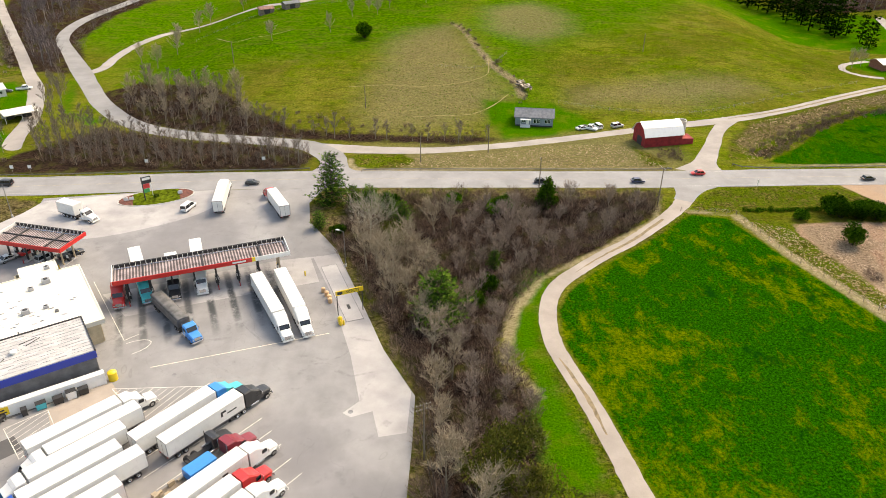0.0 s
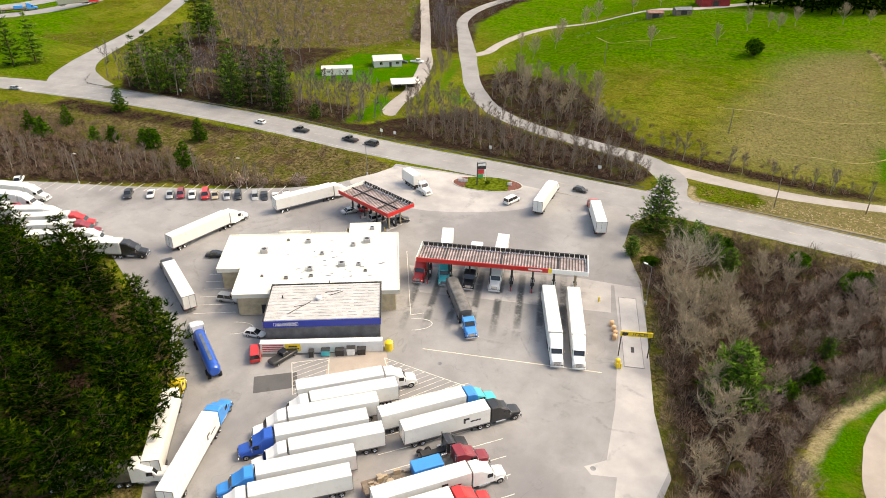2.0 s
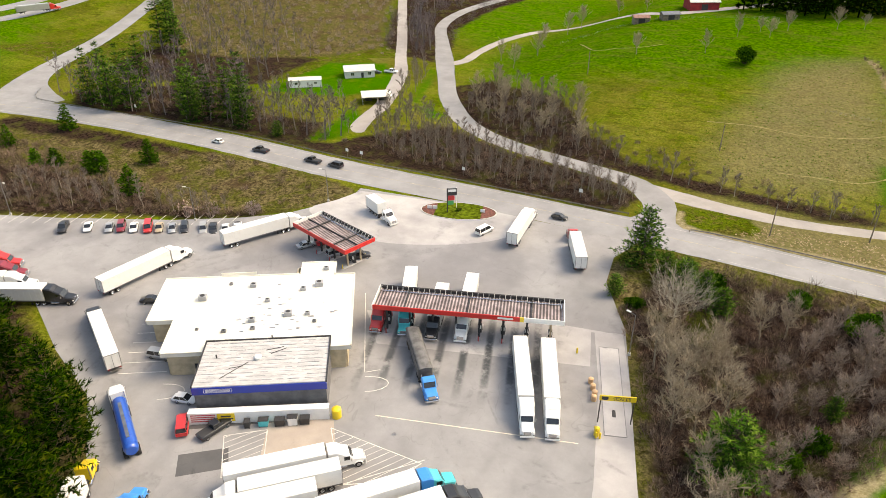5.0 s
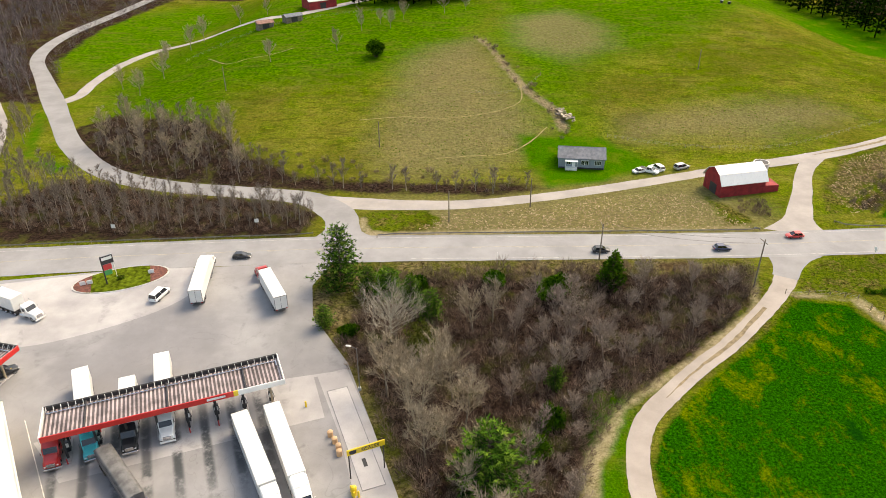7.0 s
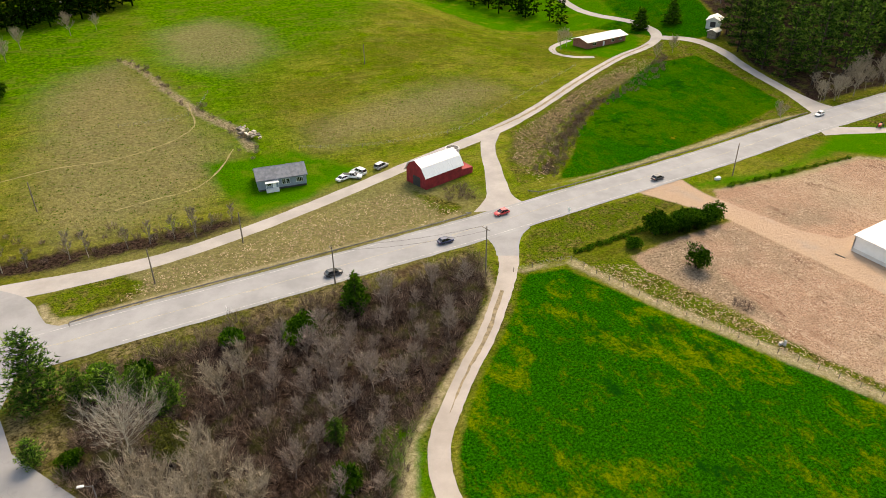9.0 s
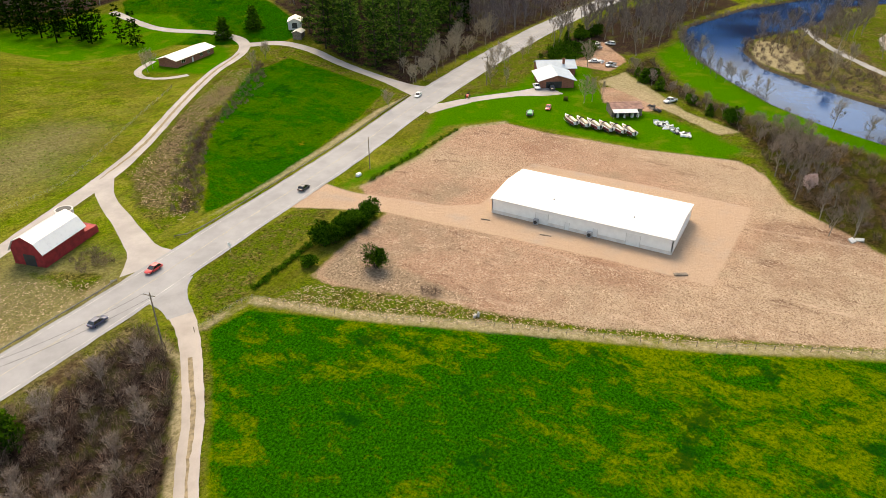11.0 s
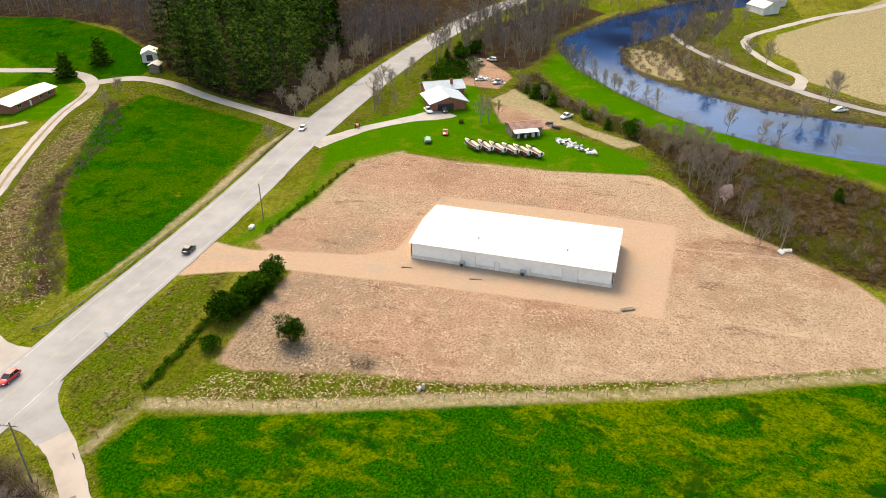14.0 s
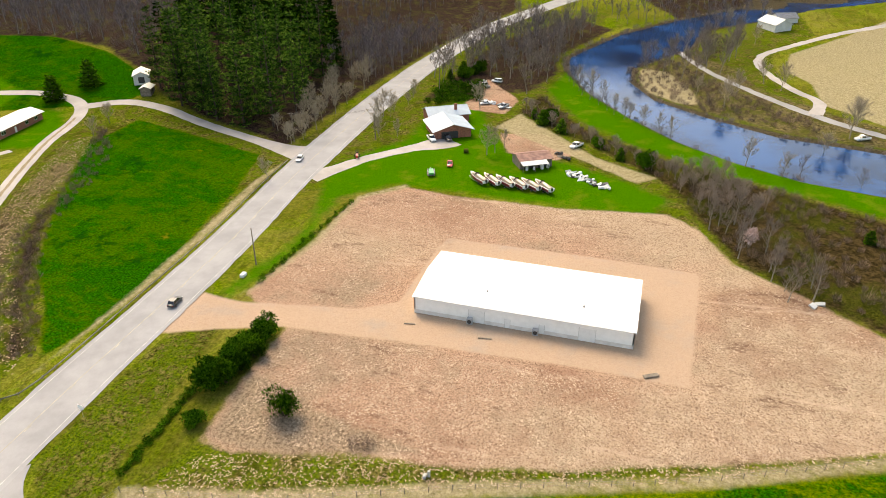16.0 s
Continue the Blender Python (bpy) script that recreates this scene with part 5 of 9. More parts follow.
put_copies(WOOD_PINE[:2], [(-209, -11), (-198, -11), (-194, -5), (-203, -2), (-205, 8), (-212, -3), (-165, -5), (-162, 0), (-171, 1), (-176, 3), (-158, 5), (-146, 0), (-150, 4)], 0.78, 1.05)
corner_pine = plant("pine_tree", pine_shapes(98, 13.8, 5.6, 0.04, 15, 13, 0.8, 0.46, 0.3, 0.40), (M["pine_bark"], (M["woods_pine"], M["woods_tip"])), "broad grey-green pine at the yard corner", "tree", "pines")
corner_pine.matrix_basis = pose(-5.8, -19.5, land_at(-5.8, -19.5))
put_copies(CEDAR, [(-178, -53), (-173, -50), (-163, -46), (-158, -47), (-137, -52), (-150, -35), (52, -18.5), (51, -17.5), (-195, -60), (-205, -58), (-200, -48), (-196, -30)], 0.9, 1.3)
place_first(CEDAR, [(52.5, -17), (-160, -44)])
place_first(BUSH, [(123.5, -40.5), (117, -27)])
put_copies(BUSH, [(126, -24), (129, -23.5), (131.5, -23.6), (134, -24), (136.5, -24.5), (139, -25), (141.5, -25.3), (128, -26), (132, -26.5), (137, -27), (143, -26), (40, -21.5), (34, -60), (31, -66)], 1.05, 1.45)
put_copies(BUSH, [(4, -20), (10, -22), (27, -19), (38, -22), (40, -20.5), (-2, -38)], 0.9, 1.5)
# big rounded evergreen over the weighing lane, and the budding trees by the pole
BUSH[0].scale = (1.3, 1.3, 1.45)
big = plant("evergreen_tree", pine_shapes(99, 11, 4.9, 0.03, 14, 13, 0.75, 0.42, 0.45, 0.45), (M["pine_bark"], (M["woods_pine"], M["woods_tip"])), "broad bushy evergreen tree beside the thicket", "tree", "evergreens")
big.matrix_basis = pose(23.2, -73.5, land_at(23.2, -73.5), 0, 0, 30)
big.scale = (1.25, 1.25, 1.15)
old_tree = plant("bare_tree", bare_tree_shapes(97, 8.5, 9.0, 22, 1500, 0.05, 0.020, 7, 0.55), (M["pale_limb"], M["pale_limb"]), "wide leafless tree with pale spreading limbs", "tree", "bare trees")
old_tree.matrix_basis = pose(6.4, -39.5, land_at(6.4, -39.5))

put_copies([big], [(0.5, -24), (5, -25.5), (9.5, -27.5), (13.5, -30.5)], 0.56, 0.70)
put_copies([big], [(-7, -35), (-131, 0), (36, -50)], 0.40, 0.48)
put_copies(BUSH, [(-11.8, 127)], 1.7, 1.75)
BUD[0].matrix_basis = pose(35, -112, land_at(35, -112))
put_copies(BUD, [(31, -118), (38, -121), (28, -126), (12, -43), (42, -128)], 0.6, 1.05)
# the two dark cones by the far house
put_copies(CEDAR, [(258, 132), (272, 126)], 1.9, 2.4)
# dark evergreen wood by the bend
WOODS = [(250, 36), (256, 60), (268, 92), (287, 110), (330, 110), (345, 60), (300, 34), (275, 31)]
place_first(WOOD_PINE, [(262, 66), (258, 48), (270, 80)])
for k in WOOD_PINE:
    k.scale = (1.25, 1.25, 1.4)
put_copies(WOOD_PINE, scatter(WOODS, 10.5, 6, 40, free), 0.95, 1.35, stretch=1.2)
put_copies(BARE, scatter([(243, 22), (260, 20), (330, 24), (330, 40), (262, 34), (248, 34)], 6.0, 7, 30, free), 0.6, 0.95)
put_copies(BARE, [(257, -46), (262, -48), (300, -30), (215, 14), (260, -4), (264, -2), (275, 1), (282, 0), (299, -1), (245, 22), (250, 20), (300, -91), (306, -86), (293, -97), (326, -74), (350, -61), (316, -80), (311, -84), (288, -101), (334, -69), (268, -124), (262, -134), (212, 128), (206, 124), (245, 96), (232, 92)], 0.5, 0.85)
put_copies(BARE, [(290, -150), (305, -160), (320, -165), (330, -120), (345, -110), (352, -126), (372, -138), (362, -144), (448, -140), (495, -150), (500, -130)], 0.7, 1.05)
put_copies(BARE, [(-98, 107), (-96, 127), (-52, 123), (-28, 135), (-21, 161), (-9, 165), (-4, 178), (-14, 172), (-104, 150), (-108, 165), (-100, 172), (-110, 120), (-84, 200), (-70, 198), (-98, 186), (14, 190), (24, 196)], 0.6, 0.9)

# tall grey trees between the highway and the river, and along its banks
bank_spots = (scatter([(325, 2), (372, 2), (440, 2), (470, -22), (455, -55), (400, -47), (372, -50), (345, -52), (318, -46), (344, -36), (345, -16)], 6.0, 71, 70, free)
              + scatter([(380, -84), (420, -104), (470, -122), (450, -134), (402, -132), (372, -116), (366, -96)], 8.0, 72, 28, free))
put_copies(SLIM, [(376, -51), (352, -57), (345, -60), (338, -63), (332, -65), (326, -69), (320, -73), (314, -77), (309, -80), (305, -84), (268, -140), (262, -156)], 0.6, 1.0)
put_copies(SLIM, scatter([(222, -110), (196, -116), (186, -127), (190, -136), (204, -130), (226, -122)], 4.0, 73, 16), 0.8, 1.2)
put_copies(BROWN, scatter([(250, -100), (232, -108), (224, -114), (226, -122), (236, -128), (248, -122), (258, -112)], 3.4, 74, 24), 0.55, 0.75)
put_copies(CEDAR, [(346, -10), (352, -14), (341, -6), (357, -8), (290, -56), (283, -64), (296, -52), (262, -86), (222, -150)], 0.7, 1.1)
put_copies(BROWN, [(287, -60), (280, -69), (275, -75), (270, -79), (266, -84), (260, -91), (256, -96), (252, -101), (300, -50), (306, -47)], 0.4, 0.65)
put_copies(BUSH, [(349, -12), (355, -16), (343, -12), (293, -58), (272, -78), (257, -94)], 0.9, 1.5)
put_copies(BARE, [(282, 3), (290, 1.5), (272, 2), (308, 0), (316, 2), (262, -10), (254, -44), (248, 25), (254, 27), (262, 24), (270, 25), (280, 26), (292, 27)], 0.45, 0.8)
blossom_tree = plant("blossom_tree", bush_shapes(91, 2.0, 6.0, 700, 0.4, 12), (M["bark"], M["blossom"]), "pale blossoming tree at the edge of the moor", "tree", "blossom trees")
blossom_tree.matrix_basis = pose(211, -121, land_at(211, -121))

# what cannot be counted: far woods, thickets, brush
far_bare = [joined(bare_tree_shapes(120 + i, 13, 4.8, 4, 82, 0.05, 0.12, 3)) for i in range(3)]
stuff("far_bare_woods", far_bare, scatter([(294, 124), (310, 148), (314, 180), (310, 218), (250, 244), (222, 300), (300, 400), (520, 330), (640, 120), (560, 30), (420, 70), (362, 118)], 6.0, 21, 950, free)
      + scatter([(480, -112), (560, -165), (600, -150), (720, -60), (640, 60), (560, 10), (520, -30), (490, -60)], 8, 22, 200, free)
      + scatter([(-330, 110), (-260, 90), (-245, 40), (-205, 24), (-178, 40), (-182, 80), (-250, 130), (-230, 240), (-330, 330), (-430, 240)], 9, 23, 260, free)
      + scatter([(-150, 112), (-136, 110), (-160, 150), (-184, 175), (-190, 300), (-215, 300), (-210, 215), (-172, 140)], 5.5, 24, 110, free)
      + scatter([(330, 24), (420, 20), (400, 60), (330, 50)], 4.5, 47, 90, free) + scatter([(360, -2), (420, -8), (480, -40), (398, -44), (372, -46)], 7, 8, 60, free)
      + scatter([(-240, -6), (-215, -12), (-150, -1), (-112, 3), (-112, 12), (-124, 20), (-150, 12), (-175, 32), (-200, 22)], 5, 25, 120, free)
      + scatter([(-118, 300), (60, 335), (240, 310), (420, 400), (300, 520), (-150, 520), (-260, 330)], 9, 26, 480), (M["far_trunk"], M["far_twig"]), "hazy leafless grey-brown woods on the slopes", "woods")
far_pine = [joined(conifer_shapes(130 + i, 21, 4.6, 0.12, 0.1, 10, 2.2, 0.8, 6)) for i in range(2)]
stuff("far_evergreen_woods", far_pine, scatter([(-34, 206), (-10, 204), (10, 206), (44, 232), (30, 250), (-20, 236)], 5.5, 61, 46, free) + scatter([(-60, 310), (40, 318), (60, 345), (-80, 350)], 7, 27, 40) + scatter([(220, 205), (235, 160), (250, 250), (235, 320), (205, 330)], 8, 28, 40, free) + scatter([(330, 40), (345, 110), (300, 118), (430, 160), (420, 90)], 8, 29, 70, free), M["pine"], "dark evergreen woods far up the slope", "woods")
stuff("roadside_woods", [joined(bare_tree_shapes(40 + i, h, r, 7, 300, 0.08, 0.061, 4)) for i, (h, r) in enumerate(((10, 3.4), (11.5, 3.2)))], fringe_spots + west_spots + scatter([(-182, -88), (-137, -66), (-104, -47), (-104, -42), (-130, -52), (-178, -68), (-228, -72)], 3.6, 76, 70, free), (M["slim_bark"], M["haze_twig"]), "slim leafless trees of the roadside woods", "woods", 0.42, 0.82)
stuff("riverside_woods", [joined(bare_tree_shapes(45 + i, h, r, 9, 420, 0.06, 0.07)) for i, (h, r) in enumerate(((15, 6.0), (13, 5.4)))], bank_spots, (M["slim_bark"], M["haze_twig"]), "tall grey leafless trees beside the river", "woods", 0.8, 1.15)
scrubs = [scrub_shape(140 + i, r, h) for i, (r, h) in enumerate(((2.2, 2.6), (1.8, 2.0), (2.6, 3.4)))]
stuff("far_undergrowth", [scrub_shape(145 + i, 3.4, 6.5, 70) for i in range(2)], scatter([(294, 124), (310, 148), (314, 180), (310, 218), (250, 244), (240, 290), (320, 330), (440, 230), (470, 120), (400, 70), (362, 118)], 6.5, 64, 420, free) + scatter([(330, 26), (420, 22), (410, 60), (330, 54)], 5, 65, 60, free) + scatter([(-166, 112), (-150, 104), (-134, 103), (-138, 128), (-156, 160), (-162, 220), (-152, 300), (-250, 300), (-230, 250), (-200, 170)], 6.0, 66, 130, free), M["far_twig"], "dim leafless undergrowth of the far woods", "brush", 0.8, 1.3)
stuff("thicket_brush", scrubs, scatter(THICKET, 2.0, 31, 760, free), M["brush"], "dense leafless brown thicket in the gully", "brush", 0.7, 1.3)
stuff("roadside_brush", scrubs, scatter([(-110, 6), (-60, 2), (-18, 4), (-17, 15), (-32, 22), (-62, 26), (-86, 35), (-104, 20)], 2.3, 32, 360, free) + scatter([(-92, 50), (-62, 36), (-20, 31), (34, 26), (38, 34), (0, 40), (-42, 52), (-66, 70)], 3.4, 33, 170, free)
      + scatter([(-240, -46), (-175, -42), (-150, -46), (-118, -48), (-98, -42), (-96, -45), (-139, -69), (-178, -90), (-235, -100)], 2.2, 34, 560, free) + scatter([(-160, -30), (-129, -20), (-97, -20), (-88, -26), (-98, -42), (-120, -46)], 6.0, 39, 60, free) + scatter([(-240, -10), (-150, -2), (-112, 2), (-126, 20), (-160, 16), (-205, 20)], 3.2, 35, 300, free), M["brush"], "leafless brown roadside brush", "brush", 0.5, 1.0)
stuff("bank_brush", scrubs, [(x + rnd_t.uniform(-1.5, 1.5), y + rnd_t.uniform(-1.5, 1.5)) for x, y, _ in spline([(x, y, 0) for x, y in RIVER[3:13]], 3.2) + spline([(x, y, 0) for x, y in RIVER[18:26]], 3.6) if rnd_t.random() < 0.7], M["brown_twig"], "leafless brush on the river banks", "brush", 0.5, 1.1)
stuff("river_brush", scrubs, scatter([(300, -47), (326, -50), (294, -66), (277, -83), (262, -104), (250, -128), (238, -150), (214, -186), (170, -168), (180, -148), (192, -130), (206, -118), (227, -109), (248, -101), (273, -77)], 3.6, 36, 330, free) + scatter([(360, -82), (384, -80), (430, -108), (480, -118), (440, -130), (392, -112), (372, -118), (348, -128), (320, -150), (306, -150), (320, -114), (336, -96)], 3.4, 37, 330, free), M["brush"], "brown leafless brush along the river", "brush", 0.6, 1.25)
stuff("creek_brush", scrubs, scatter([(122, 13), (128, 15), (147, 34), (169, 52), (200, 64), (220, 74), (240, 93), (236, 96), (213, 79), (196, 71), (164, 58), (140, 40), (120, 20)], 1.6, 38, 150, free) + [(x + rnd_t.gauss(0, 1.8), y + rnd_t.gauss(0, 1.8)) for x, y, _ in spline([(30, 150, 0), (37, 128, 0), (42, 104, 0), (50, 84, 0), (53, 70, 0), (54, 60, 0)], 1.6) if rnd_t.random() < 0.6] + scatter([(90, 14), (98, 12), (100, 20), (93, 22)], 1.6, 40, 18, free)
      + scatter([(119, -54), (122, -54), (122, -59), (119, -58)], 1.1, 41, 14), M["brush"], "brown brush along the creek", "brush", 0.4, 0.8)
stuff("slope_scrub", scrubs, scatter([(-330, 110), (-255, 90), (-240, 60), (-180, 82), (-156, 104), (-240, 230), (-330, 330), (-430, 240)], 5.0, 44, 700, free), M["brown_twig"], "brown leafless scrub on the western slope", "brush", 0.5, 1.1)
hedge = [joined(bush_shapes(150 + i, 1.6, 1.6, 160, 0.4)) for i in range(2)]
stuff("river_evergreen_brush", hedge, scatter([(300, -8), (330, -6), (334, -24), (312, -26)], 2.4, 43, 50, free), M["cedar"], "dark evergreen undergrowth by the meadow", "brush", 0.9, 1.6)
stuff("blossom_bushes", [joined(bush_shapes(155, 1.8, 2.6, 240, 0.35))], [(-113, -54), (-108, -51), (-99, -45)], M["blossom"], "pale blossoming bushes behind parked cars", "bush", 1.2, 1.5)
low_hedge = [joined(bush_shapes(160 + i, 1.0, 1.1, 110, 0.3, 6)) for i in range(2)]
# hedge row added to draw the dark shadow line of the ditch
stuff("ditch_hedge", low_hedge, [(104 + 25.5 * t + 0.4 * math.sin(t * 60), -22.8 + 1.6 * t + 0.35 * math.sin(t * 91)) for t in np.linspace(0, 1, 60)] + [(154 + 57 * t, -13.4 - 3.2 * t + .4 * math.sin(t * 80)) for t in np.linspace(0.12, 0.95, 44)], M["cedar"], "low dark hedge row standing for the shadowed ditch", "hedge", 0.5, 0.85)


def stubble(name, poly, gap, mat, label, seed, h=0.32, size=1.0):
    """Dead weed tufts over a field: a few blades each, in one mesh."""
    rng = np.random.default_rng(seed)
    P = np.array(poly)
    (x0, y0), (x1, y1) = P.min(0), P.max(0)
    m = int((x1 - x0) * (y1 - y0) / gap ** 2)
    x, y = rng.uniform(x0, x1, m), rng.uniform(y0, y1, m)
    ok = outline_distance(x, y, poly) > 0.5
    x, y = x[ok], y[ok]
    z = land(x, y)
    V, F = [], []
    for k in range(3):
        a = rng.uniform(0, 6.28, len(x))
        hh, w, ln = h * rng.uniform(0.3, 1.3, len(x)), size * rng.uniform(0.05, 0.15, len(x)), size * rng.uniform(0.15, 0.45, len(x))
        c, s = np.cos(a), np.sin(a)
        tri = np.stack([np.stack([x - s * w, y + c * w, z - 0.02], -1), np.stack([x + s * w, y - c * w, z - 0.02], -1), np.stack([x + c * ln, y + s * ln, z + hh], -1)], 1)
        V.append(tri.reshape(-1, 3))
    V = np.concatenate(V)
    me = bpy.data.meshes.new(name)
    me.from_pydata(V.tolist(), [], np.arange(len(V)).reshape(-1, 3).tolist())
    me.materials.append(mat)
    return tagged(new(name, me), label, "stubble", kind="stuff")


stubble("field_stubble", [(118, -32), (146, -30), (148, -50), (150, -108), (172, -113), (195, -112), (190, -130), (178, -144), (160, -154), (147, -146), (137, -123), (125, -90), (120, -70), (116, -54)], 0.5, M["stalk"], "dead tan weed stubble on the bare field", 3, 0.13)
stubble("far_field_stubble", [(160, -16), (182, -19), (210, -19), (220, -30), (218, -74), (222, -101), (214, -110), (200, -112), (199, -58), (183, -45), (164, -45), (158, -30)], 0.62, M["stalk"], "dead tan weed stubble beyond the warehouse", 6, 0.14)
stubble("verge_tufts", [(104, -8), (136, -8), (144, -15), (128, -19), (112, -20), (100, -23), (93, -20), (96, -13)], 0.6, M["tuft"], "rough green grass tufts on the verge", 4, 0.15)
stubble("island_verge_tufts", [(8, 5), (92, 5), (88, 16), (80, 27), (60, 25), (40, 18), (16, 15)], 0.75, M["stalk"], "dry straw tufts on the verge", 5, 0.16)
stubble("field_edge_tufts", [(100, -26), (112, -32), (118, -56), (122, -72), (136, -104), (148, -136), (158, -160), (150, -158), (138, -131), (127, -106), (117, -77), (106, -48)], 0.6, M["stalk"], "dry grass tufts along the fence", 7, 0.13)
stubble("creek_tufts", [(118, 12), (128, 18), (150, 44), (169, 59), (195, 71), (222, 84), (232, 92), (226, 98), (186, 80), (150, 58), (134, 50), (120, 30)], 0.8, M["stalk"], "pale dead grass along the creek", 8, 0.2)
stubble("pasture_tufts", [(-60, 86), (-36, 52), (-20, 40), (20, 36), (44, 40), (46, 60), (46, 84), (40, 108), (30, 146), (10, 190), (-40, 180), (-90, 186), (-112, 170), (-108, 110), (-80, 92)], 1.7, M["tuft"], "rough grass tufts on the pasture slope", 11, 0.2, 1.6)
stubble("hill_tufts", [(62, 66), (84, 54), (120, 60), (168, 82), (206, 106), (200, 150), (160, 200), (90, 200), (56, 160), (52, 100)], 1.8, M["tuft"], "rough grass tufts on the high pasture", 13, 0.2, 1.6)
# ---- vehicles ----
def wheel_meshes(r, w, name):
    ty, ri = Shape(), Shape()
    prof = [(r * 0.62, -w / 2), (r * 0.93, -w / 2), (r, -w * 0.3), (r, w * 0.3), (r * 0.93, w / 2), (r * 0.62, w / 2)]
    n = 12
    ty.loft([[(a * math.cos(6.2832 * i / n), y, a * math.sin(6.2832 * i / n)) for i in range(n)] for a, y in prof], 0, True, False)
    for s in (-1, 1):
        ri.loft([[(a * math.cos(6.2832 * i / n), s * y, a * math.sin(6.2832 * i / n)) for i in range(n)] for a, y in ((r * 0.63, w * 0.46), (r * 0.45, w * 0.32), (r * 0.18, w * 0.44))], 0, False, False)
    return ty.mesh(name + "_tyre", M["rubber"]), ri.mesh(name + "_rim", M["chrome"])


CAR_WHEEL, TRUCK_WHEEL, DUAL_WHEEL = wheel_meshes(0.34, 0.23, "car"), wheel_meshes(0.52, 0.30, "truck"), wheel_meshes(0.52, 0.62, "dual")


def put_wheel(parent, x, y, meshes, r):
    w = part("wheel", meshes[0], None, parent, at=pose(x, y, r))
    part("rim", meshes[1], None, w)


def ring(x, y0, y1, z0, z1, c):
    """Cross-section with rounded corners at station x."""
    return [(x, y0 + c, z0), (x, y1 - c, z0), (x, y1, z0 + c), (x, y1, z1 - c), (x, y1 - c, z1), (x, y0 + c, z1), (x, y0, z1 - c), (x, y0, z0 + c)]


def tractor_parts(ob, col, sleeper=True, col2=None):
    """Cab unit; nose at x = 0, facing +x."""
    m = M[col]
    body_end = -4.9 if sleeper else -3.7
    part("hood", Shape().loft([ring(-0.25, -0.95, 0.95, 0.75, 1.55, .16), ring(-0.75, -1.02, 1.02, 0.72, 1.72, .18), ring(-2.0, -1.08, 1.08, 0.7, 1.95, .16)]), m, ob)
    cab = part("cab", Shape().loft([ring(-1.95, -1.12, 1.12, 0.7, 2.0, .1), ring(-2.5, -1.16, 1.16, 0.7, 2.85, .16), ring(-3.0, -1.2, 1.2, 0.7, 3.05, .2), ring(-3.75, -1.2, 1.2, 0.75, 3.45 if sleeper else 3.1, .2)]), m, ob)
    if sleeper:
        part("sleeper", Shape().loft([ring(-3.76, -1.22, 1.22, 0.8, 3.5, .18), ring(-4.3, -1.25, 1.25, 0.8, 3.9, .2), ring(-5.6, -1.25, 1.25, 0.8, 3.95, .16)]), M[col2 or col], ob)
    wind = Shape()
    wind.add([(-1.98, -0.98, 2.05), (-1.98, 0.98, 2.05), (-2.5, 0.98, 2.8), (-2.5, -0.98, 2.8)], [(0, 1, 2, 3)])
    wind.add([(-1.94, -0.98, 2.05), (-1.94, 0.98, 2.05), (-2.46, 0.98, 2.8), (-2.46, -0.98, 2.8)], [(0, 1, 2, 3)])
    part("windshield", wind, M["glass"], ob)
    for s in (-1, 1):
        part("side_window", Shape().box(-3.35, s * 1.205 - .012, 1.95, -2.45, s * 1.205 + .012, 2.65), M["glass"], cab)
        part("headlight", Shape().box(-0.42, s * 0.86 - .14, 0.95, -0.2, s * 0.86 + .14, 1.2, c=.04), M["lamp_white"], ob)
        part("mirror", Shape().box(-2.35, s * 1.42 - .06, 1.75, -2.2, s * 1.42 + .06, 2.4, c=.03), M["chrome"], ob)
        part("fuel_tank", Shape().tube((-3.0, s * 0.98, 0.68), (-4.7, s * 0.98, 0.68), 0.30, n=10), M["chrome"], ob)
        part("exhaust_pipe", Shape().tube((body_end - (0.85 if sleeper else .1), s * 1.05, 1.0), (body_end - (0.85 if sleeper else .1), s * 1.05, 3.9 if sleeper else 3.5), 0.075, n=8), M["chrome"], ob)
        put_wheel(ob, -1.25, s * 1.02, TRUCK_WHEEL, 0.52)
        put_wheel(ob, -6.15, s * 0.93, DUAL_WHEEL, 0.52)
        put_wheel(ob, -7.45, s * 0.93, DUAL_WHEEL, 0.52)
        part("fender", Shape().loft([[(-1.25 + .72 * math.cos(a), s * 0.8, .52 + .72 * math.sin(a)), (-1.25 + .72 * math.cos(a), s * 1.2, .52 + .70 * math.sin(a)), (-1.25 + .64 * math.cos(a), s * 1.2, .52 + .62 * math.sin(a)), (-1.25 + .64 * math.cos(a), s * 0.8, .52 + .62 * math.sin(a))] for a in np.linspace(0.1, 3.0, 7)]), m, ob)
    part("grille", Shape().box(-0.27, -0.62, 0.85, -0.19, 0.62, 1.5, c=.03), M["chrome"], ob)
    part("bumper", Shape().box(-0.2, -1.2, 0.38, 0.0, 1.2, 0.78, c=.07), M["chrome"] if col != "white" else M["white"], ob)
    part("chassis", Shape().box(-8.1, -0.45, 0.62, -1.0, 0.45, 0.95).box(-7.6, -.6, .95, -6.0, .6, 1.12), M["frame"], ob)


def trailer_wheels(ob, xs):
    for x in xs:
        for s in (-1, 1):
            put_wheel(ob, x, s * 0.95, DUAL_WHEEL, 0.52)


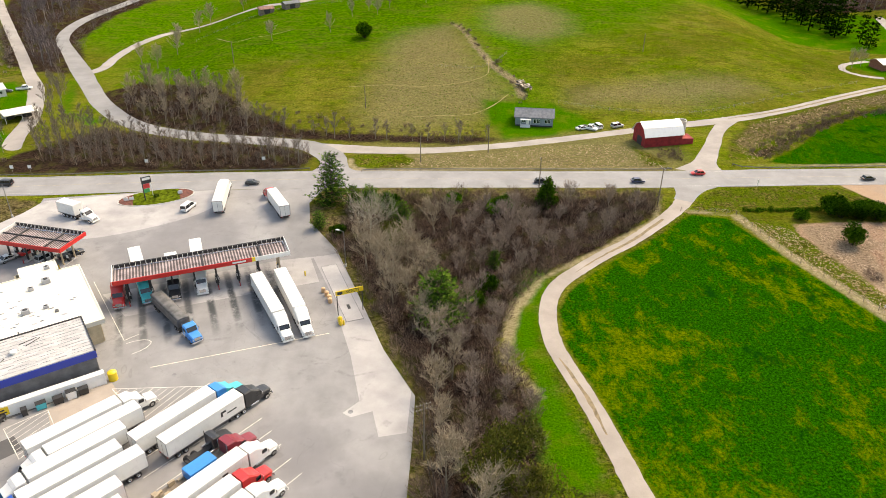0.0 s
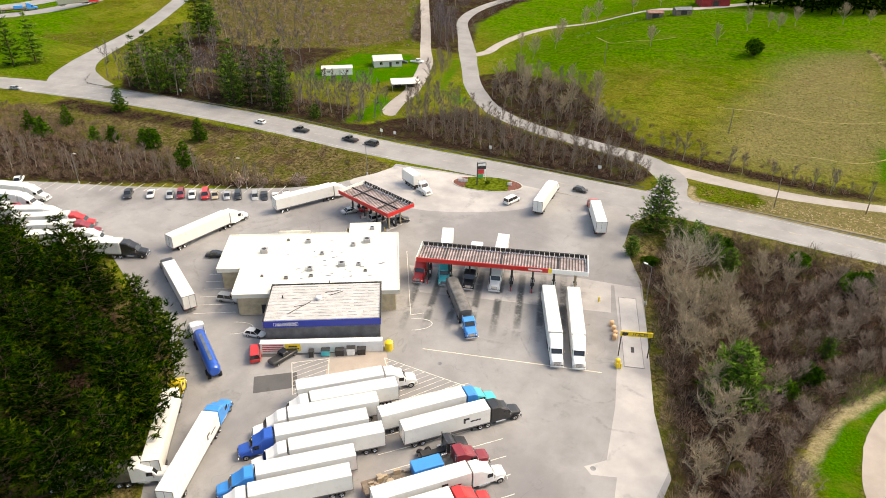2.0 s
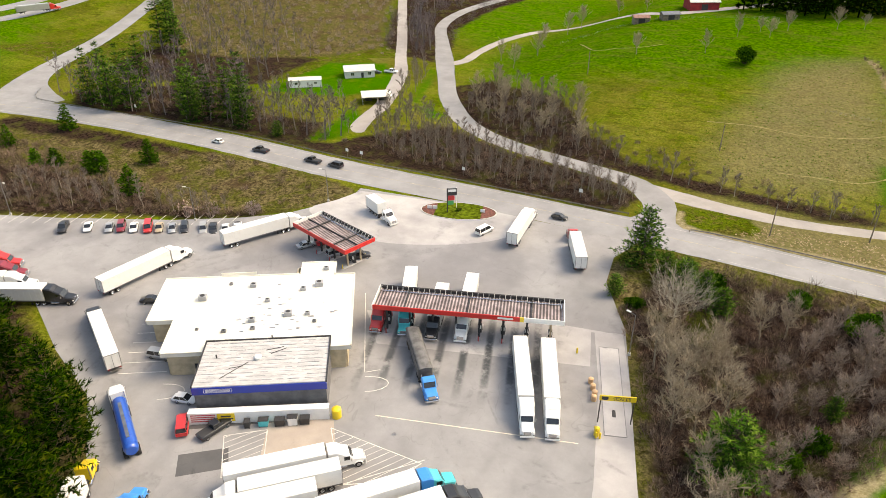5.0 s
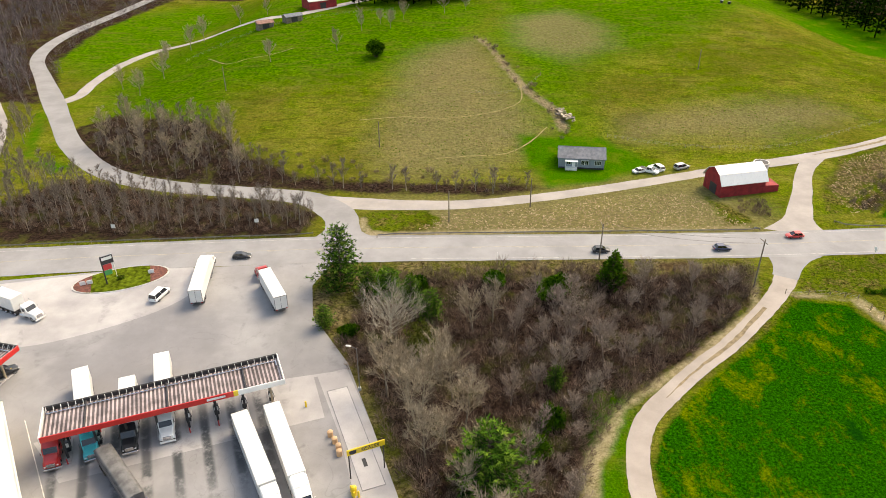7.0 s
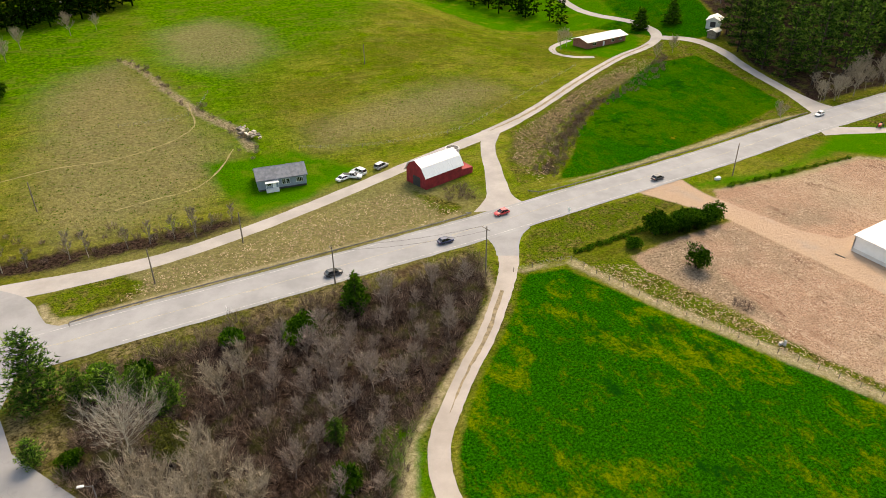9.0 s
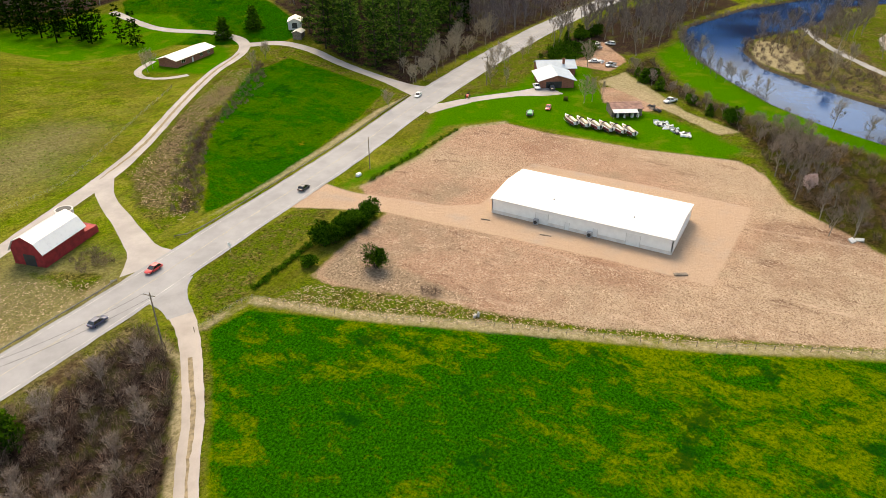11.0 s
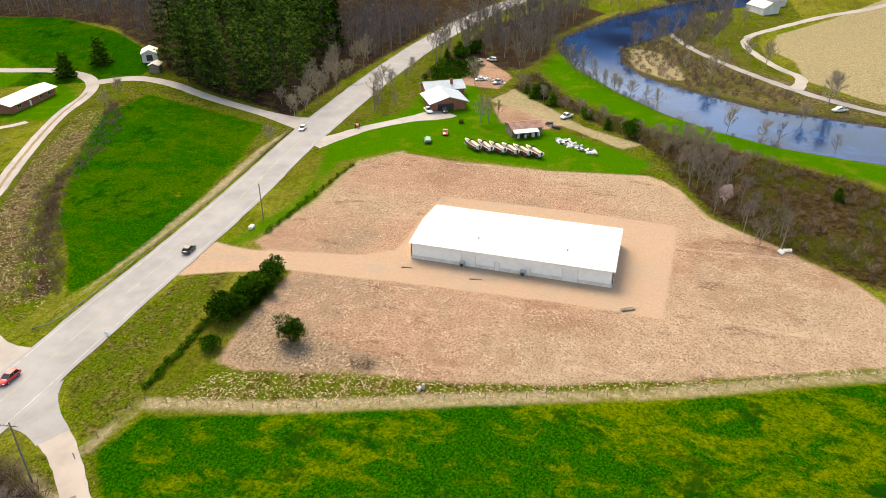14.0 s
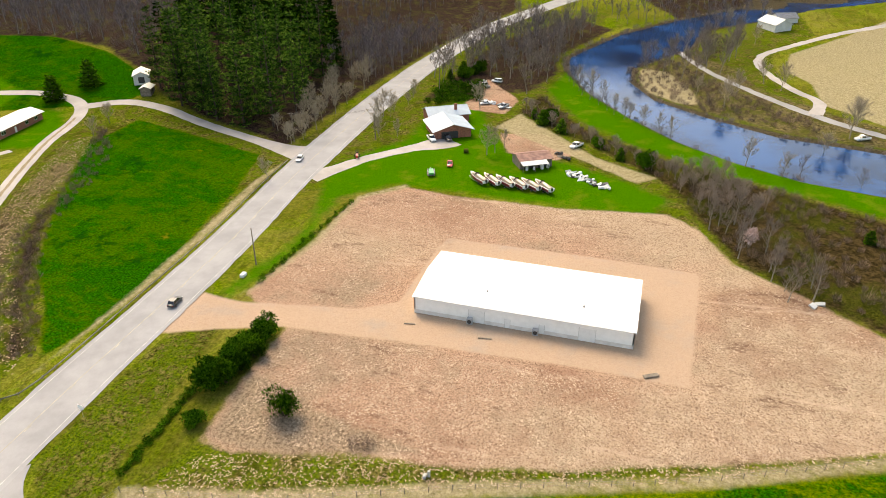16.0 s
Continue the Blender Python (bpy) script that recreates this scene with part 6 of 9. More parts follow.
def box_trailer(ob, col, x1=-5.9, length=16.1, reefer=False, logo=None, rear=None):
    x0 = x1 - length
    b = part("trailer_body", Shape().box(x0, -1.3, 1.15, x1, 1.3, 4.1, c=.05), M[col], ob)
    ribs = Shape()
    for k in range(int(length / 1.2) + 1):
        x = x0 + 0.2 + k * 1.2
        if x < x1 - .1:
            for s in (-1, 1):
                ribs.box(x - .03, s * 1.305 - .012, 1.35, x + .03, s * 1.305 + .012, 4.0)
            ribs.box(x - .03, -1.2, 4.095, x + .03, 1.2, 4.115)
    part("rib_set", ribs, M[col], b)
    part("bottom_rail", Shape().box(x0, -1.315, 1.08, x1, -1.28, 1.28).box(x0, 1.28, 1.08, x1, 1.315, 1.28), M["steel"], b)
    part("rear_frame", Shape().box(x0 - .03, -1.3, 1.15, x0 + .02, -1.2, 4.1).box(x0 - .03, 1.2, 1.15, x0 + .02, 1.3, 4.1).box(x0 - .03, -1.3, 4.0, x0 + .02, 1.3, 4.12).box(x0 - .03, -.03, 1.2, x0 + .01, .03, 4.0), M["steel"], b)
    part("rear_bumper", Shape().box(x0 - .02, -1.1, 0.5, x0 + .1, 1.1, 0.62).box(x0, -.7, .6, x0 + .08, -.6, 1.15).box(x0, .6, .6, x0 + .08, .7, 1.15), M["steel"], ob)
    for s in (-1, 1):
        part("tail_light", Shape().box(x0 - .05, s * 1.0 - .15, 1.0, x0 + .02, s * 1.0 + .15, 1.12), M["lamp_red"], ob)
        part("landing_leg", Shape().box(x1 - 3.0, s * .8 - .08, .25, x1 - 2.85, s * .8 + .08, 1.2).box(x1 - 3.1, s * .8 - .15, .05, x1 - 2.75, s * .8 + .15, .27), M["frame"], ob)
    part("bogie", Shape().box(x0 + 1.0, -.5, .65, x0 + 4.4, .5, 1.15), M["frame"], ob)
    trailer_wheels(ob, (x0 + 1.7, x0 + 3.0))
    if rear:
        part("rear_door", Shape().box(x0 - .045, -1.19, 1.2, x0 - .02, 1.19, 3.98), M[rear], b, "bright orange rear doors")
    if reefer:
        part("cooling_unit", Shape().box(x1, -1.0, 2.2, x1 + .55, 1.0, 4.0, c=.08), M["white"], ob, "white refrigeration unit")
    if logo:
        g = Shape()
        for s in (-1, 1):
            g.box(x1 - 4.6, s * 1.322 - .008, 2.35, x1 - 4.25, s * 1.322 + .008, 3.35)
            g.box(x1 - 4.25, s * 1.322 - .008, 2.95, x1 - 3.6, s * 1.322 + .008, 3.35)
            g.box(x1 - 3.4, s * 1.322 - .008, 2.35, x1 - 1.6, s * 1.322 + .008, 2.6)
        part("mark", g, M[logo], b, "plain dark shapes of a worn company mark")


def tank_trailer(ob, col, x1=-5.4, length=12.8):
    x0 = x1 - length
    n = 14
    secs = []
    for x, k in ((x0, .72), (x0 + .25, .93), (x0 + .6, 1), (x1 - .6, 1), (x1 - .25, .93), (x1, .72)):
        secs.append([(x, 1.12 * k * math.cos(6.2832 * i / n), 2.15 + 1.12 * k * math.sin(6.2832 * i / n)) for i in range(n)])
    b = part("tank", Shape().loft(secs, 0, True), M[col], ob)
    h = Shape()
    for x in np.arange(x0 + 1, x1, 1.6):
        h.loft([[(x + d, (1.12 + e) * math.cos(6.2832 * i / n), 2.15 + (1.12 + e) * math.sin(6.2832 * i / n)) for i in range(n)] for d, e in ((-.05, .0), (-.05, .03), (.05, .03), (.05, .0))], 0, False, False)
    part("tank_rings", h, M[col], b)
    part("catwalk", Shape().box(x0 + 2, -.25, 3.26, x1 - 2, .25, 3.34), M["steel"], ob)
    part("cradle", Shape().box(x0 + .5, -.5, .8, x1 - .3, .5, 1.2), M["frame"], ob)
    trailer_wheels(ob, (x0 + 1.3, x0 + 2.6))


def hopper_trailer(ob, x1=-5.6, length=12.5):
    x0 = x1 - length
    b = part("hopper", Shape().prism([(x0, 3.1), (x0 + .3, 1.2), (x1 - .3, 1.2), (x1, 3.1)], -1.25, 1.25), M["steel"], ob)
    tarp = Shape()
    tarp.loft([[(x, -1.3, 3.08), (x, -.8, 3.25 + .05 * math.sin(x * 3)), (x, 0, 3.36 + .07 * math.sin(x * 2.1)), (x, .8, 3.25 + .05 * math.sin(x * 3 + 1)), (x, 1.3, 3.08), (x, 0, 3.02)] for x in np.linspace(x0 - .05, x1 + .05, 16)], 0, True)
    part("tarp", tarp, M["tarp"], ob, "dark grey wrinkled tarpaulin")
    part("bogie", Shape().box(x0 + .6, -.5, .65, x1 - 1, .5, 1.2), M["frame"], ob)
    trailer_wheels(ob, (x0 + 1.2, x0 + 2.5))


def flat_trailer(ob, x1=-5.2, length=14.5):
    x0 = x1 - length
    part("flatbed", Shape().box(x0, -1.28, 1.2, x1, 1.28, 1.42, c=.04), M["wood"], ob)
    part("bogie", Shape().box(x0 + .6, -.5, .65, x1 - 1, .5, 1.2), M["frame"], ob)
    part("blue_container", Shape().box(x1 - 7.0, -1.15, 1.43, x1 - 2.4, 1.15, 3.0, c=.06), M["blue"], ob, "blue covered load on the flatbed")
    rn = random.Random(4)
    g = Shape()
    for _ in range(16):
        x, y = rn.uniform(x0 + .4, x1 - 7.6), rn.uniform(-.9, .9)
        g.box(x, y, 1.43, x + rn.uniform(.3, 1.1), y + rn.uniform(.2, .5), 1.43 + rn.uniform(.2, .8), c=.03)
    part("load", g, M["tan"], ob, "brown steel parts on the flatbed")
    trailer_wheels(ob, (x0 + 1.2, x0 + 2.5))


def truck(col, kind, front, heading, label, sleeper=True, **kw):
    """A lorry with its trailer; front is the middle of its bumper."""
    ob = thing("semi_truck" if kind != "none" else "tractor_unit", label, "truck", "trucks in the yard", at=pose(front[0], front[1], land_at(*front) + kw.pop("lift", 0.055), 0, 0, heading))
    tractor_parts(ob, col, sleeper, kw.pop("col2", None))
    if kind == "van":
        box_trailer(ob, kw.pop("box", "trailer"), **kw)
    elif kind == "tank":
        tank_trailer(ob, kw.pop("box", "deepblue"))
    elif kind == "hopper":
        hopper_trailer(ob)
    elif kind == "flat":
        flat_trailer(ob)
    return ob


def between(front, rear):
    return math.degrees(math.atan2(front[1] - rear[1], front[0] - rear[0]))


def rowpos(along, across, deg):
    c, s = math.cos(radians(deg)), math.sin(radians(deg))
    return (c * along + s * across, s * along - c * across)


W = "white semi-truck with a plain white box trailer"
truck("white", "van", (-5.2, -82.4), -61.5, W + " at the stop line")
truck("white", "van", (-1.6, -80.9), -64.5, W + " at the stop line", reefer=True)
truck("white", "van", (-36.8, -9.6), between((-36.8, -9.6), (-34, -28)), W + " leaving the yard", length=13.0)
truck("red", "van", (-24.6, -14.6), between((-24.6, -14.6), (-15.6, -31.5)), "red semi-truck with a white box trailer near the road", length=12.0, sleeper=False)
truck("white", "van", (-96.0, -68.0), between((-96, -68), (-98, -87)), W + " crossing the yard")
truck("white", "van", (-82.5, -42.3), between((-82.5, -42.3), (-91, -60.5)), W + " beside the car canopy")
truck("black", "van", (-94.5, -94.8), between((-94.5, -94.8), (-73, -105.5)), "black semi-truck with a white box trailer")
truck("white", "tank", (-70.5, -107.8), between((-70.5, -107.8), (-52.5, -118)), "white semi-truck with a blue tank trailer")
truck("blue", "van", (-48.5, -120.2), between((-48.5, -120.2), (-40, -138.5)), "blue semi-truck with a white box trailer", logo="black")
truck("yellow", "van", (-59.5, -120.5), between((-59.5, -120.5), (-47.5, -135)), "yellow-cab truck with a long white box trailer", sleeper=False)
truck("white", "hopper", (-43.5, -135.5), 38, "white truck with a grey tarped trailer by the pines")
truck("blue", "hopper", (-22.3, -83.0), between((-22.3, -83), (-35, -69.5)), "bright blue truck with a grey tarped hopper trailer", sleeper=False)
# under and behind the diesel canopy
truck("red", "none", (-41.9, -72.0), -69, "red tractor unit at a diesel pump")
truck("black", "van", (-31.5, -68.6), -69, "black and white truck with white trailer at a pump", length=9.0, col2="white")
truck("white", "van", (-26.5, -66.2), -69, W + " at a diesel pump", length=13.4)
truck("teal", "van", (-36.6, -70.0), -62, "teal semi-truck with a white box trailer at a pump", length=14.0)
# the block facing south-west
for k, (n, al, col, lab) in enumerate(((52.6, -113.5, "white", W + " in the parking block"), (55.4, -117.3, "white", W + " in the parking block"), (58.9, -119.6, "deepblue", "dark blue semi-truck with a white box trailer"),
                                       (62.4, -117.8, "white", W + " in the parking block"), (66.0, -122.8, "blue", "bright blue semi-truck with a white box trailer"))):
    truck(col, "van", rowpos(al, n, 47), 47 + 180, lab, logo="black" if k == 0 else None, length=14.4)
truck("white", "van", rowpos(-124, 69.6, 47), 47 + 180, "white semi-truck with an orange-ended trailer", length=14.4, rear="orange")
truck("white", "van", rowpos(-89.0, 49.2, 47), 47, W + " facing the store", length=14.6)
# the block facing north-east
truck("teal", "van", rowpos(-82.0, 50.4, 52), 52, "teal-blue semi-truck with a white box trailer", col2="blue", length=14.4)
truck("black", "van", rowpos(-79.6, 54.6, 52), 52, "black semi-truck with white trailer and dark mark", logo="black", length=14.4)
truck("black", "none", rowpos(-90.5, 58.4, 52), 52, "black tractor unit without trailer", sleeper=False)
truck("maroon", "flat", rowpos(-88.5, 62.0, 52), 52, "maroon semi-truck with a loaded flatbed trailer")
truck("white", "van", rowpos(-87.5, 65.8, 52), 52, "white semi-truck with white trailer and dark mark", logo="black", length=14.4)
truck("red", "van", rowpos(-91.5, 69.4, 52), 52, "red semi-truck with a white box trailer", length=14.4)
truck("white", "van", rowpos(-92.0, 73.0, 52), 52, W + " in the parking block", length=14.4)
# the row behind the pines
for f, hd, col, lab in (((-147, -88.5), 20, "white", W), ((-143.5, -92.5), 20, "white", W), ((-139.5, -96.5), 28, "red", "red semi-truck with a white box trailer"), ((-131, -92.5), 33, "white", W), ((-123.5, -91), 38, "red", "red semi-truck with a white box trailer"),
                        ((-118.5, -93), 38, "maroon", "dark red semi-truck with a white box trailer"), ((-112.5, -94.5), 38, "white", W), ((-100.5, -94), 30, "black", "black semi-truck with a white box trailer")):
    truck(col, "van", f, hd, lab + " beside the pines", length=13.5)
# on the distant carriageway
truck("blue", "flat", (-384, 58), 62, "blue flatbed truck on the motorway", lift=0.1)
truck("red", "van", (-362, 82), 68, "red semi-truck with silver trailer on the motorway", lift=0.1, box="silver")


def car_parts(ob, kind, col):
    m = M[col]
    L, Wd, hood, roof = {"sedan": (4.7, .9, .92, 1.44), "compact": (4.1, .85, .9, 1.45), "suv": (4.8, .95, 1.05, 1.78), "van": (5.1, .98, 1.1, 1.95), "pickup": (5.7, .98, 1.1, 1.85)}[kind]
    h = L / 2
    secs = [ring(-h, -Wd * .88, Wd * .88, .42, hood - .06, .10), ring(-h + .25, -Wd * .98, Wd * .98, .28, hood, .13), ring(-h * .2, -Wd, Wd, .26, hood, .12), ring(h * .45, -Wd, Wd, .26, hood - .02, .12), ring(h - .3, -Wd * .95, Wd * .95, .3, hood - .16, .12), ring(h, -Wd * .8, Wd * .8, .42, hood - .3, .1)]
    part("body", Shape().loft(secs, 0, True), m, ob)
    x0, x1 = {"sedan": (-h + .75, h - 1.15), "compact": (-h + .3, h - 1.05), "suv": (-h + .1, h - 1.2), "van": (-h + .08, h - .95), "pickup": (-.55, h - 1.35)}[kind]
    r0, r1 = {"sedan": (x0 + .75, x1 - 1.05), "compact": (x0 + .45, x1 - .85), "suv": (x0 + .25, x1 - .75), "van": (x0 + .15, x1 - .7), "pickup": (x0 + .12, x1 - .75)}[kind]
    a, b = Wd * .92, Wd * .74
    gl = Shape()
    gl.add([(x0, -a, hood - .03), (x1, -a, hood - .03), (x1, a, hood - .03), (x0, a, hood - .03), (r0, -b, roof - .05), (r1, -b, roof - .05), (r1, b, roof - .05), (r0, b, roof - .05)],
           [(0, 1, 5, 4), (1, 2, 6, 5), (2, 3, 7, 6), (3, 0, 4, 7)])
    part("window_band", gl, M["glass"], ob)
    part("roof", Shape().box(r0 - .06, -b - .03, roof - .07, r1 + .06, b + .03, roof, c=.035), m, ob)
    for s in (-1, 1):
        for (xa, xb) in ((x0, r0), (x1, r1), ((x0 + x1) / 2, (r0 + r1) / 2)):
            part("pillar", Shape().tube((xa, s * a, hood - .05), (xb, s * b, roof - .05), .05, .04, 4), m, ob)
    if kind == "pickup":
        part("cargo_bed", Shape().box(-h + .15, -Wd * .8, hood - .01, x0 - .15, Wd * .8, hood + .012), M["frame"], ob)
    for s in (-1, 1):
        part("headlight", Shape().box(h - .22, s * Wd * .68 - .16, hood - .42, h - .01, s * Wd * .68 + .16, hood - .27, c=.03), M["lamp_white"], ob)
        part("tail_light", Shape().box(-h - .01, s * Wd * .72 - .12, hood - .3, -h + .1, s * Wd * .72 + .12, hood - .1, c=.03), M["lamp_red"], ob)
        for x in (-h + .95, h - .92):
            put_wheel(ob, x, s * (Wd - .1), CAR_WHEEL, .34)


CAR_MADE = {}
NAMES = {"sedan": "sedan car", "compact": "compact car", "suv": "sport utility car", "van": "van", "pickup": "pickup truck"}
WORD = {"deepblue": "dark blue", "grey": "grey"}


def car(kind, col, x, y, heading, where, lift=0.055, group="parked cars"):
    lab = WORD.get(col, col) + " " + NAMES[kind] + " " + where
    at = pose(x, y, land_at(x, y) + lift, 0, 0, heading)
    if (kind, col) in CAR_MADE:
        return tagged(copy_thing(CAR_MADE[kind, col], at), lab, "car", group)
    ob = thing({"pickup": "pickup_truck", "van": "van"}.get(kind, "car"), lab, "car", group, at=at)
    car_parts(ob, kind, col)
    CAR_MADE[kind, col] = ob
    return ob


P = "parked along the yard edge"
for (x, y), kind, col in zip([(-132, -75.5), (-127, -72.3), (-122.3, -69.8), (-120, -68.2), (-117.2, -66.8), (-114.2, -65), (-112, -63.6), (-109.2, -62), (-106.8, -60.4), (-103, -58), (-101, -56.6), (-98.4, -55.2), (-95.8, -53.6), (-165, -86)],
                             ["pickup", "sedan", "sedan", "suv", "sedan", "van", "sedan", "sedan", "suv", "suv", "pickup", "sedan", "pickup", "pickup"],
                             ["black", "white", "silver", "maroon", "white", "red", "tan", "silver", "black", "grey", "black", "white", "white", "white"]):
    car(kind, col, x, y, -45, P)
B = "beside the store"
car("sedan", "black", -87.5, -86, 33, B)
car("suv", "silver", -71.5, -97.5, 18, B)
car("compact", "white", -58.5, -103.5, 18, B)
car("van", "red", -54.0, -108.0, 135, "on the open yard")
car("pickup", "black", -49.0, -106.0, 82, "at the loading wall")
car("pickup", "white", -60, -78 + 16, 30, "behind the store")
car("suv", "grey", -76, -71, 40, "behind the store")
car("pickup", "black", -80, -73, 40, "behind the store")
G = "under the car canopy"
car("sedan", "silver", -75.5, -52.0, 60, G)
car("sedan", "red", -72.5, -48.5, 60, G)
car("suv", "silver", -67, -51.5, 60, G)
car("pickup", "black", -62, -50.0, 45, G)
car("van", "white", -43, -24.5, 76, "leaving by the sign island")
truck("white", "van", (-63.5, -33.0), -25, "white box truck by the car canopy", sleeper=False, length=6.0)
H = "on the highway"
for kind, col, x, y, hd in (("compact", "white", -143, -14.5, 183), ("pickup", "black", -126, -13.2, 183), ("pickup", "black", -107, -11.5, 180), ("suv", "black", -99, -10.8, 180), ("compact", "black", -30, -8.5, 5), ("compact", "black", 52, -5.6, 2),
                            ("compact", "navy", 80, -4.6, 3), ("compact", "red", 99, 1.4, 183), ("compact", "black", 148, -1.2, 6), ("compact", "white", 232, 12.2, 190), ("compact", "white", 395, 13, 172), ("compact", "silver", -250, -36, 25)):
    car(kind, col, x, y, hd, H, 0.115, "cars on the highway")
F = "parked by the farmhouse"
car("sedan", "white", 71.5, 40.2, 20, F, 0.0)
car("pickup", "white", 74.0, 40.3, -35, F, 0.0)
car("suv", "white", 77.0, 42.2, 110, F, 0.0)
car("suv", "silver", 84.0, 42.8, 25, "by the barn", 0.0)
car("pickup", "white", 262.5, -22.3, 215, "on the brick house driveway", 0.1)
car("suv", "black", 264.0, -27.8, 215, "on the brick house driveway", 0.1)
car("sedan", "red", 242, -35, 195, "with its bonnet up on the lawn", 0.0)
car("sedan", "white", 285, -18.5, 150, "on the lawn", 0.0)
car("pickup", "white", 270, -71, 150, "at the yard edge", 0.0)
for i, (x, y) in enumerate(((338, -22), (333, -24), (341, -27), (308, -30), (306, -38))):
    car(("sedan", "pickup", "suv")[i % 3], ("white", "silver", "white")[i % 3], x, y, 40 * i, "in the dirt lot", 0.0)
car("sedan", "black", -146, 76, 30, "by the white cottage", 0.0)
car("pickup", "white", -141, 80, 20, "by the white cottage", 0.0)
car("pickup", "white", 305, -164, 120, "by the river lane", 0.0)
# ---- buildings of the truck stop ----
M["roof_white"] = simple("white_roof_membrane", (0.75, 0.72, 0.63), 0.7, var=0.14, scale=0.5)
M["roof_grey"] = None


def shingle_grey():
    n = Nodes("rolled_grey_roofing")
    c = n.mix(n.step(n.noise(0.9, 5, 0.7, stretch=(0.6, 1.6, 1)), 0.3, 0.7), (0.36, 0.358, 0.356), (0.52, 0.515, 0.51))
    c = n.mix(n.math("MULTIPLY", n.step(n.noise(2.4, 5, 0.8, stretch=(0.5, 2.0, 1), seed=2), 0.60, 0.67), 0.75), c, (0.13, 0.125, 0.122))
    n.bump(n.noise(3, 4, stretch=(.3, 2, 1)), 0.4, 0.06)
    return n.done(c, 0.9)


M["roof_grey"] = shingle_grey()
M["wall_tan"] = simple("tan_stucco_wall", (0.50, 0.42, 0.29), 0.85, var=0.2)
M["wall_dark"] = simple("dark_grey_wall", (0.15, 0.148, 0.152), 0.8, var=0.25)
M["fascia_blue"] = paint("blue_fascia", (0.005, 0.034, 0.330), 0.0, 0.4)
M["fascia_red"] = paint("red_fascia", (0.60, 0.018, 0.015), 0.0, 0.35)
M["deck"] = simple("dark_canopy_deck", (0.095, 0.078, 0.078), 0.75, var=0.45, scale=1.5)
M["corrugation"] = simple("pale_corrugation", (0.400, 0.330, 0.325), 0.7, var=0.4, scale=1.5)
M["dark_bar"] = simple("dark_lettering_bar", (0.05, 0.05, 0.055), 0.7)
M["mulch"] = simple("red_mulch", (0.16, 0.06, 0.045), 0.95, var=0.4, scale=5)
M["turf"] = simple("island_turf", (0.085, 0.115, 0.010), 0.95, var=0.6, scale=2.5, spec=0.0)
M["brick"] = simple("red_brick", (0.30, 0.115, 0.075), 0.85, var=0.3, scale=6)
M["metal_roof"] = simple("pale_metal_roof", (0.34, 0.41, 0.47), 0.4, 0.0, 0.12, 1.0)
M["shingle"] = simple("grey_shingles", (0.17, 0.18, 0.20), 0.9, var=0.25, scale=3)
M["siding"] = simple("pale_siding", (0.55, 0.55, 0.53), 0.7, var=0.12)
M["siding_blue"] = simple("blue_grey_siding", (0.23, 0.27, 0.31), 0.7, var=0.12)
M["barn_red"] = simple("barn_red_boards", (0.29, 0.022, 0.026), 0.75, var=0.3, scale=2)
M["concrete_block"] = simple("pale_block", (0.46, 0.45, 0.43), 0.9, var=0.2)
M["rust_roof"] = simple("rusty_roof", (0.26, 0.14, 0.11), 0.8, var=0.35)


